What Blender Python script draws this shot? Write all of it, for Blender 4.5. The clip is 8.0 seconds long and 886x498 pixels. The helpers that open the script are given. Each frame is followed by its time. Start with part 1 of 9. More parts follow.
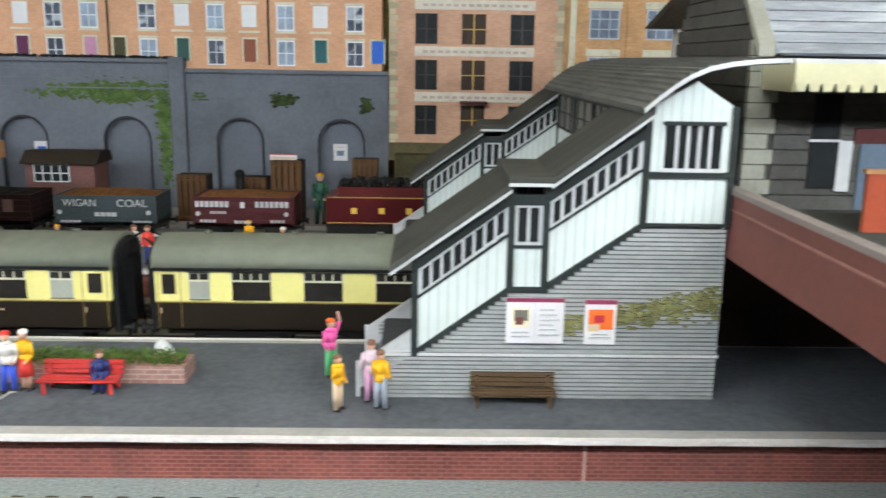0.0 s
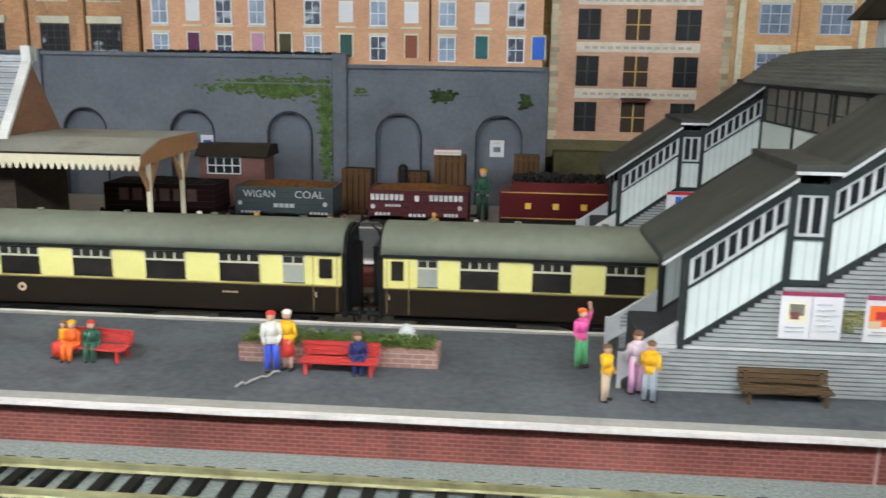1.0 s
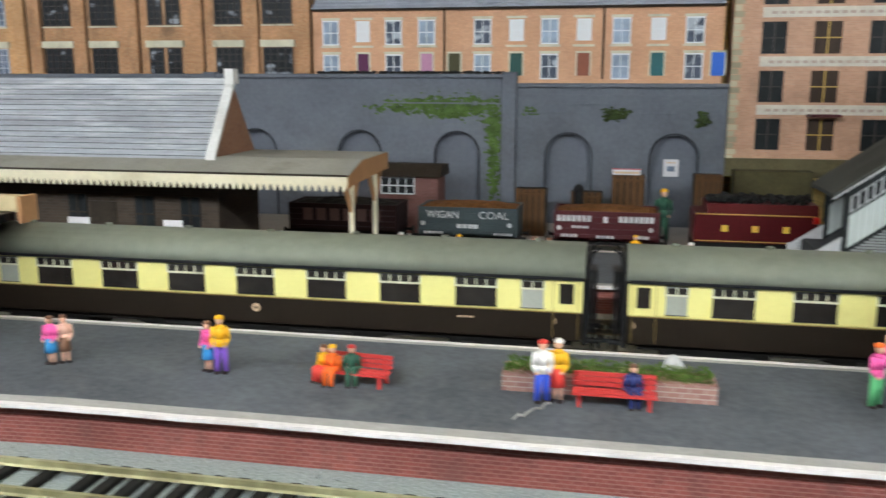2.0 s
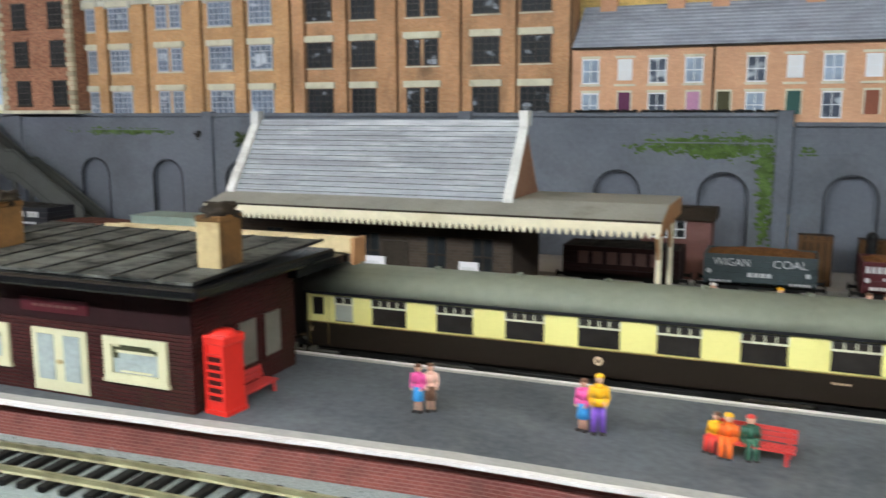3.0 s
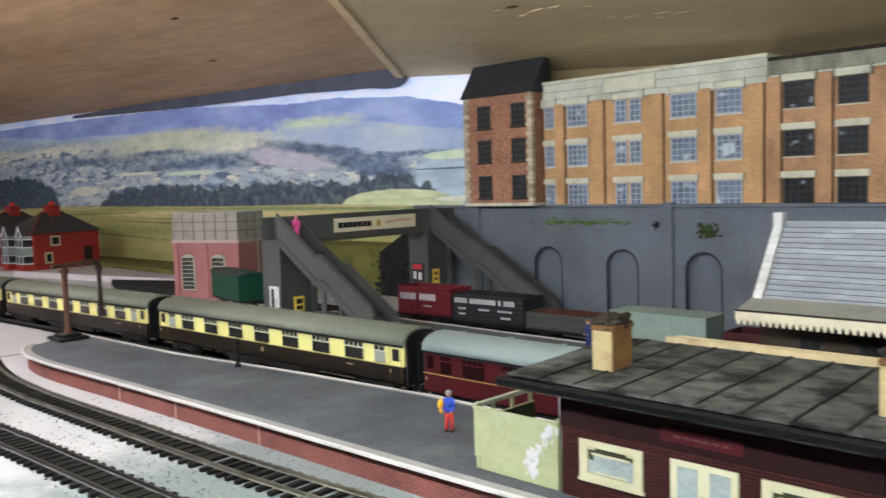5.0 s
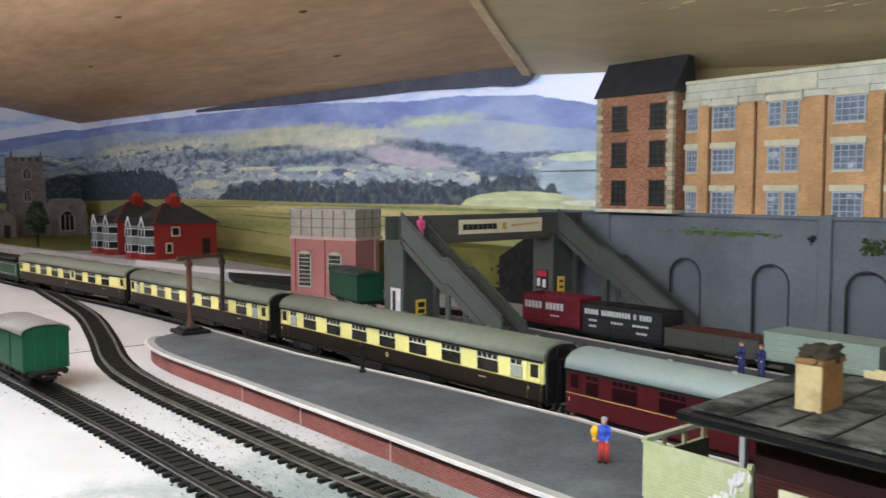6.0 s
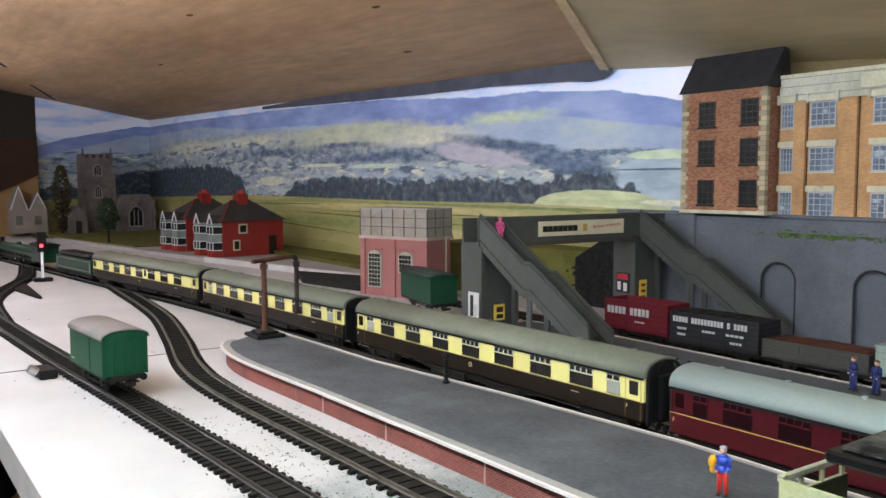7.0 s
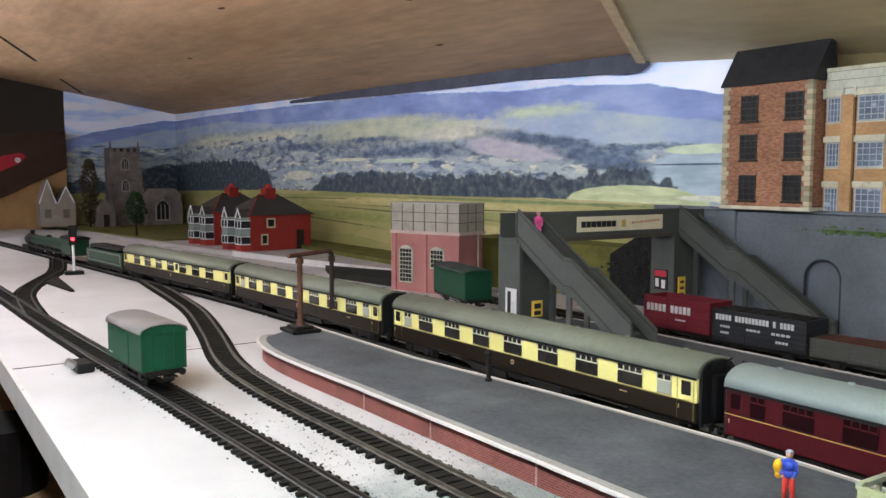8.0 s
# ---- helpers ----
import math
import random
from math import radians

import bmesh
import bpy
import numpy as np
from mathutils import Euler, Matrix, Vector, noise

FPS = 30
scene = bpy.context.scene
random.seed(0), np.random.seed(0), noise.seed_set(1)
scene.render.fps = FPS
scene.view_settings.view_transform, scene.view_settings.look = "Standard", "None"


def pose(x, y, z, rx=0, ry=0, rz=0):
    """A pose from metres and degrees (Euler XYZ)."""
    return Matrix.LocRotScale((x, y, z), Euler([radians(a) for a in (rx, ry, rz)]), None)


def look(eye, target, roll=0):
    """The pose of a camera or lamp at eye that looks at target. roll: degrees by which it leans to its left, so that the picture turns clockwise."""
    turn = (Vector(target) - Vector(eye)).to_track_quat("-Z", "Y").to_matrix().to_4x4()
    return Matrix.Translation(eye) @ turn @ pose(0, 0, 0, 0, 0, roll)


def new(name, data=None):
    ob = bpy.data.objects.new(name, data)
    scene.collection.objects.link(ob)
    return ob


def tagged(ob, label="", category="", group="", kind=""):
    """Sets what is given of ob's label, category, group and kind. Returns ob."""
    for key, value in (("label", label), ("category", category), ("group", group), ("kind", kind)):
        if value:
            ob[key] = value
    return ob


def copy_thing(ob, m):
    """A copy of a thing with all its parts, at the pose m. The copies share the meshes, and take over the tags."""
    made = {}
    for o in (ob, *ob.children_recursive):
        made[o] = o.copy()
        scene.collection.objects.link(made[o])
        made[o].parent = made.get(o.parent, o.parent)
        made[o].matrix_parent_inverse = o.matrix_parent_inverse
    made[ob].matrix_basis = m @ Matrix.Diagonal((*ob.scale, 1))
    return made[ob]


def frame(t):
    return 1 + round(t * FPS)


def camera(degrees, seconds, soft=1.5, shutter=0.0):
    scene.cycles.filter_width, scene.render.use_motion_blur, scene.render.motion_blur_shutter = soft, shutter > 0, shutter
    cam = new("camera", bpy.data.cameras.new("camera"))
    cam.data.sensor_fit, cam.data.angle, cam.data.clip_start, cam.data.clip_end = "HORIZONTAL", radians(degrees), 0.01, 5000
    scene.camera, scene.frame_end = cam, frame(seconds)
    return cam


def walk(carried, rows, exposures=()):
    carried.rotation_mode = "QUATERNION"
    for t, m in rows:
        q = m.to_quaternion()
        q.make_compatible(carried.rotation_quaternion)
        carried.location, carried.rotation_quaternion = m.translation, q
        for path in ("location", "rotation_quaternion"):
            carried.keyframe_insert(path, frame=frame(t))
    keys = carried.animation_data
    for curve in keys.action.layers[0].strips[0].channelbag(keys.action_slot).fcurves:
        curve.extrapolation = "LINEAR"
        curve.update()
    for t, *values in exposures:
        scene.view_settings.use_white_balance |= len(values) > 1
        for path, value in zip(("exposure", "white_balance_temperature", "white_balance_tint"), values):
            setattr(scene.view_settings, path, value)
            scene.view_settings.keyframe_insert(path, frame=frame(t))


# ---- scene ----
cam = camera(55.2, 8.0, 1.5, 0.4)
PATH = [
    (0, (-0.001, 0.032, 0.133), (0.038, 1.983, -0.304), 0.9),
    (0.5, (-0.028, 0.034, 0.129), (-0.115, 1.984, -0.306), 0.7),
    (1, (-0.062, 0.033, 0.126), (-0.216, 1.979, -0.306), 0.9),
    (1.2, (-0.073, 0.03, 0.126), (-0.25, 1.976, -0.299), 1.0),
    (2.3, (-0.148, 0.04, 0.125), (-0.634, 1.943, -0.253), -0.2),
    (2.5, (-0.166, 0.039, 0.127), (-0.728, 1.923, -0.24), -0.2),
    (3, (-0.204, 0.031, 0.131), (-0.944, 1.861, -0.189), -0.1),
    (3.5, (-0.234, 0.018, 0.132), (-1.142, 1.78, -0.136), -0.5),
    (4, (-0.268, 0.004, 0.141), (-1.34, 1.678, -0.077), -1.5),
    (4.5, (-0.292, -0.011, 0.157), (-1.543, 1.54, -0.014), -2.1),
    (5, (-0.313, -0.018, 0.157), (-1.714, 1.401, 0.004), -1.8),
    (5.2, (-0.325, -0.015, 0.154), (-1.765, 1.365, 0.004), -1.1),
    (6.5, (-0.383, -0.009, 0.16), (-1.991, 1.172, 0.013), -0.2),
    (7, (-0.4, -0.009, 0.163), (-2.037, 1.129, 0.005), -0.1),
    (7.5, (-0.411, -0.012, 0.162), (-2.062, 1.105, -0.004), 0.1),
    (8, (-0.418, -0.016, 0.162), (-2.081, 1.082, -0.007), 0.1),
]
EXPOSURE = [(0, 0.10), (0.5, 0.09), (1.0, -0.04), (2.5, 0.0), (5.0, -0.03), (6.5, -0.07), (8.0, -0.05)]
walk(cam, [(t, look(eye, target, roll)) for t, eye, target, roll in PATH], EXPOSURE)

# ---- light ----
# Assumed tubes out of view light the layout, hues tuned for each end.
COOL, ROSY = (0.875, 0.945, 1.0), (0.95, 0.93, 1.0)
TUBES = ((0.32, 0.85, 99.0, COOL), (-0.60, 0.85, 97.0, COOL), (-1.50, 0.80, 68.0, ROSY), (-2.55, 0.80, 40.0, ROSY))  # middle x, length, glow, colour

world = bpy.data.worlds.new("room_air")
world.use_nodes = True
world.node_tree.nodes["Background"].inputs[0].default_value = (1.0, 0.95, 0.9, 1)
world.node_tree.nodes["Background"].inputs[1].default_value = 0.35
scene.world = world
scene.view_settings.exposure = 0.0


# ---- materials ----
def nodes_of(name):
    m = bpy.data.materials.new(name)
    m.use_nodes = True
    tree = m.node_tree
    return m, tree.nodes, tree.links, tree.nodes["Principled BSDF"]


def where(nodes, links, scale=(1, 1, 1)):
    geo = nodes.new("ShaderNodeNewGeometry")
    mp = nodes.new("ShaderNodeMapping")
    mp.inputs["Scale"].default_value = scale
    links.new(geo.outputs["Position"], mp.inputs["Vector"])
    return mp.outputs["Vector"]


def noise_at(nodes, links, vec, scale, detail=4, rough=0.6):
    n = nodes.new("ShaderNodeTexNoise")
    n.inputs["Scale"].default_value, n.inputs["Detail"].default_value, n.inputs["Roughness"].default_value = scale, detail, rough
    links.new(vec, n.inputs["Vector"])
    return n.outputs["Fac"]


def ramp(nodes, links, fac, stops):
    r = nodes.new("ShaderNodeValToRGB")
    while len(r.color_ramp.elements) < len(stops):
        r.color_ramp.elements.new(0.5)
    for e, (p, c) in zip(r.color_ramp.elements, stops):
        e.position, e.color = p, (*c, 1)
    links.new(fac, r.inputs["Fac"])
    return r.outputs["Color"]


def blend(nodes, links, fac, a, b, mode="MIX"):
    m = nodes.new("ShaderNodeMix")
    m.data_type, m.blend_type = "RGBA", mode
    for sock, v in ((m.inputs[0], fac), (m.inputs[6], a), (m.inputs[7], b)):
        if isinstance(v, (int, float)):
            sock.default_value = v
        elif isinstance(v, tuple):
            sock.default_value = (*v, 1)
        else:
            links.new(v, sock)
    return m.outputs[2]


def bumped(nodes, links, bsdf, fac, strength, distance=0.0004):
    b = nodes.new("ShaderNodeBump")
    b.inputs["Strength"].default_value, b.inputs["Distance"].default_value = strength, distance
    links.new(fac, b.inputs["Height"])
    links.new(b.outputs["Normal"], bsdf.inputs["Normal"])


def shade(c, k):
    return tuple(min(1.0, v * k) for v in c)


def mat(name, col, rough=0.6, metal=0.0, var=0.18, big=35.0, fine=500.0, bump=0.15, stretch=(1, 1, 1), dirt=None, dirt_at=(0.55, 0.75), each=0.0):
    """Painted or plain surface: broad stains, fine grain, light relief."""
    m, nodes, links, bsdf = nodes_of(name)
    vec = where(nodes, links, stretch)
    n1, n2 = noise_at(nodes, links, vec, big), noise_at(nodes, links, vec, fine, 3)
    c = ramp(nodes, links, n1, [(0.3, shade(col, 1 - var)), (0.7, shade(col, 1 + var))])
    c = blend(nodes, links, 0.35, c, ramp(nodes, links, n2, [(0.3, shade(col, 1 - var * 1.5)), (0.7, shade(col, 1 + var * 1.2))]))
    if each:
        info = nodes.new("ShaderNodeObjectInfo")
        c = blend(nodes, links, each, c, ramp(nodes, links, info.outputs["Random"], [(0.0, shade(col, 0.55)), (1.0, shade(col, 1.45))]))
    if dirt:
        f = nodes.new("ShaderNodeMapRange")
        f.inputs["From Min"].default_value, f.inputs["From Max"].default_value = dirt_at
        links.new(noise_at(nodes, links, vec, big * 0.6, 6, 0.7), f.inputs["Value"])
        c = blend(nodes, links, f.outputs["Result"], c, dirt)
    links.new(c, bsdf.inputs["Base Color"])
    bsdf.inputs["Roughness"].default_value, bsdf.inputs["Metallic"].default_value = rough, metal
    bsdf.inputs["Specular IOR Level"].default_value = 0.2
    if bump:
        bumped(nodes, links, bsdf, n2, bump)
    return m


def brick_mat(name, c1, c2, mortar, size=0.0030, var=0.3, stain=None):
    """Card printed with brickwork, laid in courses along the wall."""
    m, nodes, links, bsdf = nodes_of(name)
    geo = nodes.new("ShaderNodeNewGeometry")
    sep, comb, add = nodes.new("ShaderNodeSeparateXYZ"), nodes.new("ShaderNodeCombineXYZ"), nodes.new("ShaderNodeMath")
    links.new(geo.outputs["Position"], sep.inputs[0])
    links.new(sep.outputs[0], add.inputs[0])
    links.new(sep.outputs[1], add.inputs[1])
    links.new(add.outputs[0], comb.inputs[0])
    links.new(sep.outputs[2], comb.inputs[1])
    b = nodes.new("ShaderNodeTexBrick")
    b.inputs["Color1"].default_value, b.inputs["Color2"].default_value, b.inputs["Mortar"].default_value = (*c1, 1), (*c2, 1), (*mortar, 1)
    b.inputs["Scale"].default_value = 1.0
    b.inputs["Brick Width"].default_value, b.inputs["Row Height"].default_value, b.inputs["Mortar Size"].default_value = size, size * 0.36, size * 0.04
    links.new(comb.outputs[0], b.inputs["Vector"])
    n = noise_at(nodes, links, geo.outputs["Position"], 25, 6, 0.7)
    c = blend(nodes, links, 1.0, b.outputs["Color"], ramp(nodes, links, n, [(0.25, (1 - var,) * 3), (0.7, (1.0,) * 3)]), "MULTIPLY")
    if stain:
        f = nodes.new("ShaderNodeMapRange")
        f.inputs["From Min"].default_value, f.inputs["From Max"].default_value = 0.52, 0.75
        links.new(noise_at(nodes, links, where(nodes, links, (1, 1, 0.4)), 40, 6, 0.7), f.inputs["Value"])
        c = blend(nodes, links, f.outputs["Result"], c, stain)
    links.new(c, bsdf.inputs["Base Color"])
    bsdf.inputs["Roughness"].default_value = 0.8
    bsdf.inputs["Specular IOR Level"].default_value = 0.15
    bumped(nodes, links, bsdf, b.outputs["Fac"], 0.2, -0.0003)
    return m


def glass_mat(name, col, rough=0.12, gloss=0.2):
    m, nodes, links, bsdf = nodes_of(name)
    n = noise_at(nodes, links, where(nodes, links), 60, 3)
    links.new(ramp(nodes, links, n, [(0.35, shade(col, 0.7)), (0.7, shade(col, 1.3))]), bsdf.inputs["Base Color"])
    bsdf.inputs["Roughness"].default_value = rough
    bsdf.inputs["Specular IOR Level"].default_value = gloss
    return m


def glint_glass(name, col, glint, at):
    """Card window with broken reflections painted into its colour."""
    m, nodes, links, bsdf = nodes_of(name)
    vec = where(nodes, links)
    n = noise_at(nodes, links, vec, 60, 3)
    c = ramp(nodes, links, n, [(0.35, shade(col, 0.65)), (0.7, shade(col, 1.35))])
    f = nodes.new("ShaderNodeMapRange")
    f.inputs["From Min"].default_value, f.inputs["From Max"].default_value = at, at + 0.10
    links.new(noise_at(nodes, links, where(nodes, links, (1, 1, 1.6)), 62, 1), f.inputs["Value"])
    links.new(blend(nodes, links, f.outputs["Result"], c, glint), bsdf.inputs["Base Color"])
    bsdf.inputs["Roughness"].default_value = 0.4
    bsdf.inputs["Specular IOR Level"].default_value = 0.12
    return m


def glow_mat(name, col, power):
    m, nodes, links, bsdf = nodes_of(name)
    bsdf.inputs["Base Color"].default_value = (*col, 1)
    bsdf.inputs["Emission Color"].default_value = (*col, 1)
    bsdf.inputs["Emission Strength"].default_value = power
    return m


ASPHALT = mat("platform_asphalt", (0.083, 0.090, 0.103), 0.75, var=0.38, big=24, fine=300, bump=0.35, dirt=(0.15, 0.158, 0.165), dirt_at=(0.54, 0.82))
COPING = mat("coping_white", (0.66, 0.62, 0.61), 0.7, var=0.15, big=40, dirt=(0.33, 0.29, 0.27), dirt_at=(0.58, 0.85))
EDGING = mat("edging_grey", (0.33, 0.315, 0.30), 0.8, var=0.2, big=50, dirt=(0.22, 0.21, 0.20))
PLAT_BRICK = brick_mat("platform_brick", (0.26, 0.075, 0.06), (0.20, 0.06, 0.05), (0.33, 0.15, 0.13), 0.0038, 0.5, (0.10, 0.05, 0.045))
WALL_GREY = mat("wall_grey_paint", (0.130, 0.142, 0.168), 0.7, var=0.22, big=14, fine=300, bump=0.2, dirt=(0.072, 0.078, 0.09), dirt_at=(0.53, 0.8))
WALL_ARCH = mat("arch_grey_paint", (0.128, 0.139, 0.167), 0.7, var=0.15, big=20, fine=300)
ARCH_SHADE = mat("arch_shade_dark", (0.030, 0.033, 0.040), 0.7, var=0.2)
IRON = mat("rail_steel", (0.20, 0.175, 0.135), 0.5, 0.5, var=0.3, big=60, dirt=(0.08, 0.055, 0.035), dirt_at=(0.42, 0.7))


def blended_rail_mat():
    """Rail colour blended along x, from brown at the left to brass at the right."""
    m, nodes, links, bsdf = nodes_of("rail_blend")
    vec = where(nodes, links)
    sep, along = nodes.new("ShaderNodeSeparateXYZ"), nodes.new("ShaderNodeMapRange")
    links.new(vec, sep.inputs[0])
    links.new(sep.outputs[0], along.inputs["Value"])
    along.inputs["From Min"].default_value, along.inputs["From Max"].default_value = -0.70, -0.30
    n = noise_at(nodes, links, vec, 70, 4)
    brown = ramp(nodes, links, n, [(0.35, (0.045, 0.038, 0.030)), (0.65, (0.11, 0.095, 0.075))])
    brass = ramp(nodes, links, n, [(0.35, (0.19, 0.17, 0.085)), (0.6, (0.36, 0.34, 0.19))])
    links.new(blend(nodes, links, along.outputs["Result"], brown, brass), bsdf.inputs["Base Color"])
    bsdf.inputs["Roughness"].default_value, bsdf.inputs["Metallic"].default_value = 0.55, 0.25
    return m


RAIL_BLEND = blended_rail_mat()
IRON_DARK = mat("rail_dark", (0.055, 0.05, 0.045), 0.5, 0.6, var=0.3)
SLEEPER = mat("sleeper_black", (0.007, 0.0065, 0.006), 0.75, var=0.4, big=90, dirt=(0.035, 0.029, 0.024), dirt_at=(0.60, 0.9), each=0.3)
BLACK = mat("black_plastic", (0.010, 0.010, 0.011), 0.5, var=0.3, big=60)
UNDER = mat("underframe_black", (0.010, 0.009, 0.0085), 0.6, var=0.3, big=70, dirt=(0.028, 0.021, 0.016))
CREAM = mat("coach_cream", (0.76, 0.70, 0.265), 0.35, var=0.05, big=25, bump=0.03)
CHOC = mat("coach_chocolate", (0.015, 0.0105, 0.0075), 0.35, var=0.15, big=30, bump=0.03)
MAROON = mat("coach_maroon", (0.056, 0.0065, 0.0095), 0.3, var=0.15, big=30, bump=0.03)
ROOF_GREEN = mat("roof_grey_green", (0.165, 0.178, 0.140), 0.6, var=0.16, big=18, fine=200, dirt=(0.125, 0.128, 0.098))
ROOF_PALE = mat("roof_pale_blue", (0.27, 0.33, 0.32), 0.5, var=0.1, big=18, dirt=(0.33, 0.38, 0.36))
PANE = glass_mat("coach_glass", (0.020, 0.017, 0.015), 0.15, 0.4)
PANE_RED = glass_mat("maroon_coach_glass", (0.012, 0.003, 0.004), 0.5, 0.04)
FROST = mat("frosted_glass", (0.33, 0.34, 0.30), 0.4, var=0.12)
GOLD = mat("gold_line", (0.55, 0.36, 0.10), 0.5, var=0.1)
LINE_OCHRE = mat("ochre_line", (0.30, 0.22, 0.07), 0.5, var=0.1)
WHITE = mat("white_card", (0.60, 0.665, 0.635), 0.65, var=0.07, big=30, bump=0.05, dirt=(0.5, 0.54, 0.47), dirt_at=(0.6, 0.9))


def boards_mat():
    """White card scribed into narrow upright boards."""
    m, nodes, links, bsdf = nodes_of("white_boards")
    geo, sep = nodes.new("ShaderNodeNewGeometry"), nodes.new("ShaderNodeSeparateXYZ")
    links.new(geo.outputs["Position"], sep.inputs[0])
    saw, cut_at = nodes.new("ShaderNodeMath"), nodes.new("ShaderNodeMapRange")
    saw.operation = "PINGPONG"
    links.new(sep.outputs[0], saw.inputs[0])
    saw.inputs[1].default_value = 0.0016
    cut_at.inputs["From Min"].default_value, cut_at.inputs["From Max"].default_value = 0.00005, 0.00028
    links.new(saw.outputs[0], cut_at.inputs["Value"])
    n = noise_at(nodes, links, geo.outputs["Position"], 60, 5)
    white = ramp(nodes, links, n, [(0.3, (0.52, 0.575, 0.56)), (0.7, (0.60, 0.655, 0.64))])
    links.new(blend(nodes, links, cut_at.outputs["Result"], (0.36, 0.41, 0.40), white), bsdf.inputs["Base Color"])
    bsdf.inputs["Roughness"].default_value = 0.65
    bumped(nodes, links, bsdf, cut_at.outputs["Result"], 0.4, 0.0003)
    return m


WHITE_BOARDS = boards_mat()
CREAM_TRIM = mat("cream_trim", (0.72, 0.655, 0.48), 0.6, var=0.1, big=40, dirt=(0.5, 0.42, 0.27), dirt_at=(0.58, 0.85))
DARK_FRAME = mat("dark_grey_frame", (0.022, 0.027, 0.027), 0.55, var=0.2, big=50)
PALE_FRAME = mat("pale_frame", (0.50, 0.51, 0.52), 0.6, var=0.1)
DARK_GLASS = glass_mat("dark_pane", (0.016, 0.018, 0.020), 0.4, 0.1)
BLUE_GLASS = glint_glass("blue_pane", (0.15, 0.185, 0.25), (0.52, 0.57, 0.64), 0.62)
MILL_GLASS = glint_glass("mill_black_pane", (0.012, 0.014, 0.018), (0.30, 0.33, 0.38), 0.62)
STONE_CLAD = mat("grey_cladding", (0.30, 0.31, 0.315), 0.75, var=0.22, big=60, fine=420, bump=0.3, dirt=(0.17, 0.175, 0.17), dirt_at=(0.56, 0.85), stretch=(0.5, 1, 2))
GROOVE = mat("cladding_groove", (0.045, 0.047, 0.05), 0.9, var=0.2)
STONE_PALE = mat("pale_quoin_stone", (0.31, 0.305, 0.26), 0.8, var=0.2, big=60, dirt=(0.2, 0.19, 0.16), each=0.25)
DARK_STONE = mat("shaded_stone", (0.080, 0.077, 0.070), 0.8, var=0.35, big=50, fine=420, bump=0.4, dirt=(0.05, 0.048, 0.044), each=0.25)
SMOKY = mat("smoky_glass", (0.15, 0.142, 0.12), 0.3, var=0.25, big=40)
STAIR_ROOF = mat("stair_roof_felt", (0.048, 0.049, 0.044), 0.8, var=0.25, big=40, stretch=(1, 3, 1), dirt=(0.085, 0.086, 0.078), dirt_at=(0.52, 0.8))
GALLERY_FELT = mat("gallery_roof_felt", (0.125, 0.127, 0.117), 0.75, var=0.3, big=50, stretch=(3, 0.5, 3), dirt=(0.06, 0.06, 0.054), dirt_at=(0.52, 0.78))
SLATE = mat("slate_blue_grey", (0.30, 0.32, 0.35), 0.5, var=0.35, big=45, fine=350, bump=0.35, stretch=(0.35, 1, 3), dirt=(0.60, 0.63, 0.66), dirt_at=(0.5, 0.72), each=0.22)
SLATE_GAP = mat("slate_joint_dark", (0.055, 0.06, 0.07), 0.8, var=0.3, big=60)
VERGE = mat("verge_white_stone", (0.62, 0.62, 0.60), 0.7, var=0.15, big=60, dirt=(0.34, 0.32, 0.29), dirt_at=(0.55, 0.8), each=0.2)
CANOPY_TOP = mat("canopy_felt", (0.27, 0.262, 0.235), 0.8, var=0.18, big=30, dirt=(0.15, 0.142, 0.12))
TAN_WOOD = mat("tan_card", (0.38, 0.20, 0.095), 0.7, var=0.15, big=40)
STATION_WALL = brick_mat("station_stone_shaded", (0.075, 0.052, 0.038), (0.055, 0.04, 0.03), (0.07, 0.058, 0.046), 0.005, 0.4)
HUT_BRICK = brick_mat("hut_red_brick", (0.068, 0.012, 0.011), (0.038, 0.007, 0.007), (0.050, 0.022, 0.020), 0.0042, 0.5, (0.030, 0.018, 0.010))
HUT_FASCIA = mat("hut_fascia_black", (0.005, 0.005, 0.006), 0.22, var=0.2)
HUT_ROOF = mat("hut_roof_slab", (0.082, 0.083, 0.076), 0.7, var=0.5, big=95, fine=320, stretch=(1, 1.2, 1), dirt=(0.007, 0.008, 0.008), dirt_at=(0.45, 0.60), each=0.3)
CHIM_PALE = mat("pale_chimney", (0.40, 0.31, 0.165), 0.7, var=0.2, big=80, dirt=(0.20, 0.115, 0.045), dirt_at=(0.54, 0.72))
CHIM_CREAM = mat("cream_chimney", (0.17, 0.085, 0.030), 0.7, var=0.3, big=60, dirt=(0.06, 0.035, 0.018), dirt_at=(0.50, 0.72))
# Near-black for soot and dark fittings, and for shade under deck and canopy.
SOOT_SHADE = mat("soot_shade_black", (0.03, 0.022, 0.016), 0.8, var=0.4)
WIN_CREAM = mat("window_cream", (0.55, 0.52, 0.34), 0.5, var=0.08, bump=0.05, dirt=(0.34, 0.29, 0.15), dirt_at=(0.60, 0.85))
HUT_GLASS = mat("hazy_glass", (0.29, 0.33, 0.33), 0.25, var=0.3, big=70)
LIME_PAD = mat("pale_green_hoarding", (0.40, 0.42, 0.24), 0.6, var=0.16, big=50, dirt=(0.50, 0.53, 0.38), dirt_at=(0.55, 0.75))
RED_PAINT = mat("bright_red", (0.62, 0.028, 0.02), 0.4, var=0.1, bump=0.05)
BENCH_RED = mat("bench_red", (0.46, 0.045, 0.042), 0.45, var=0.1)
BENCH_WOOD = mat("bench_brown", (0.085, 0.052, 0.028), 0.6, var=0.2, stretch=(0.3, 1, 1))
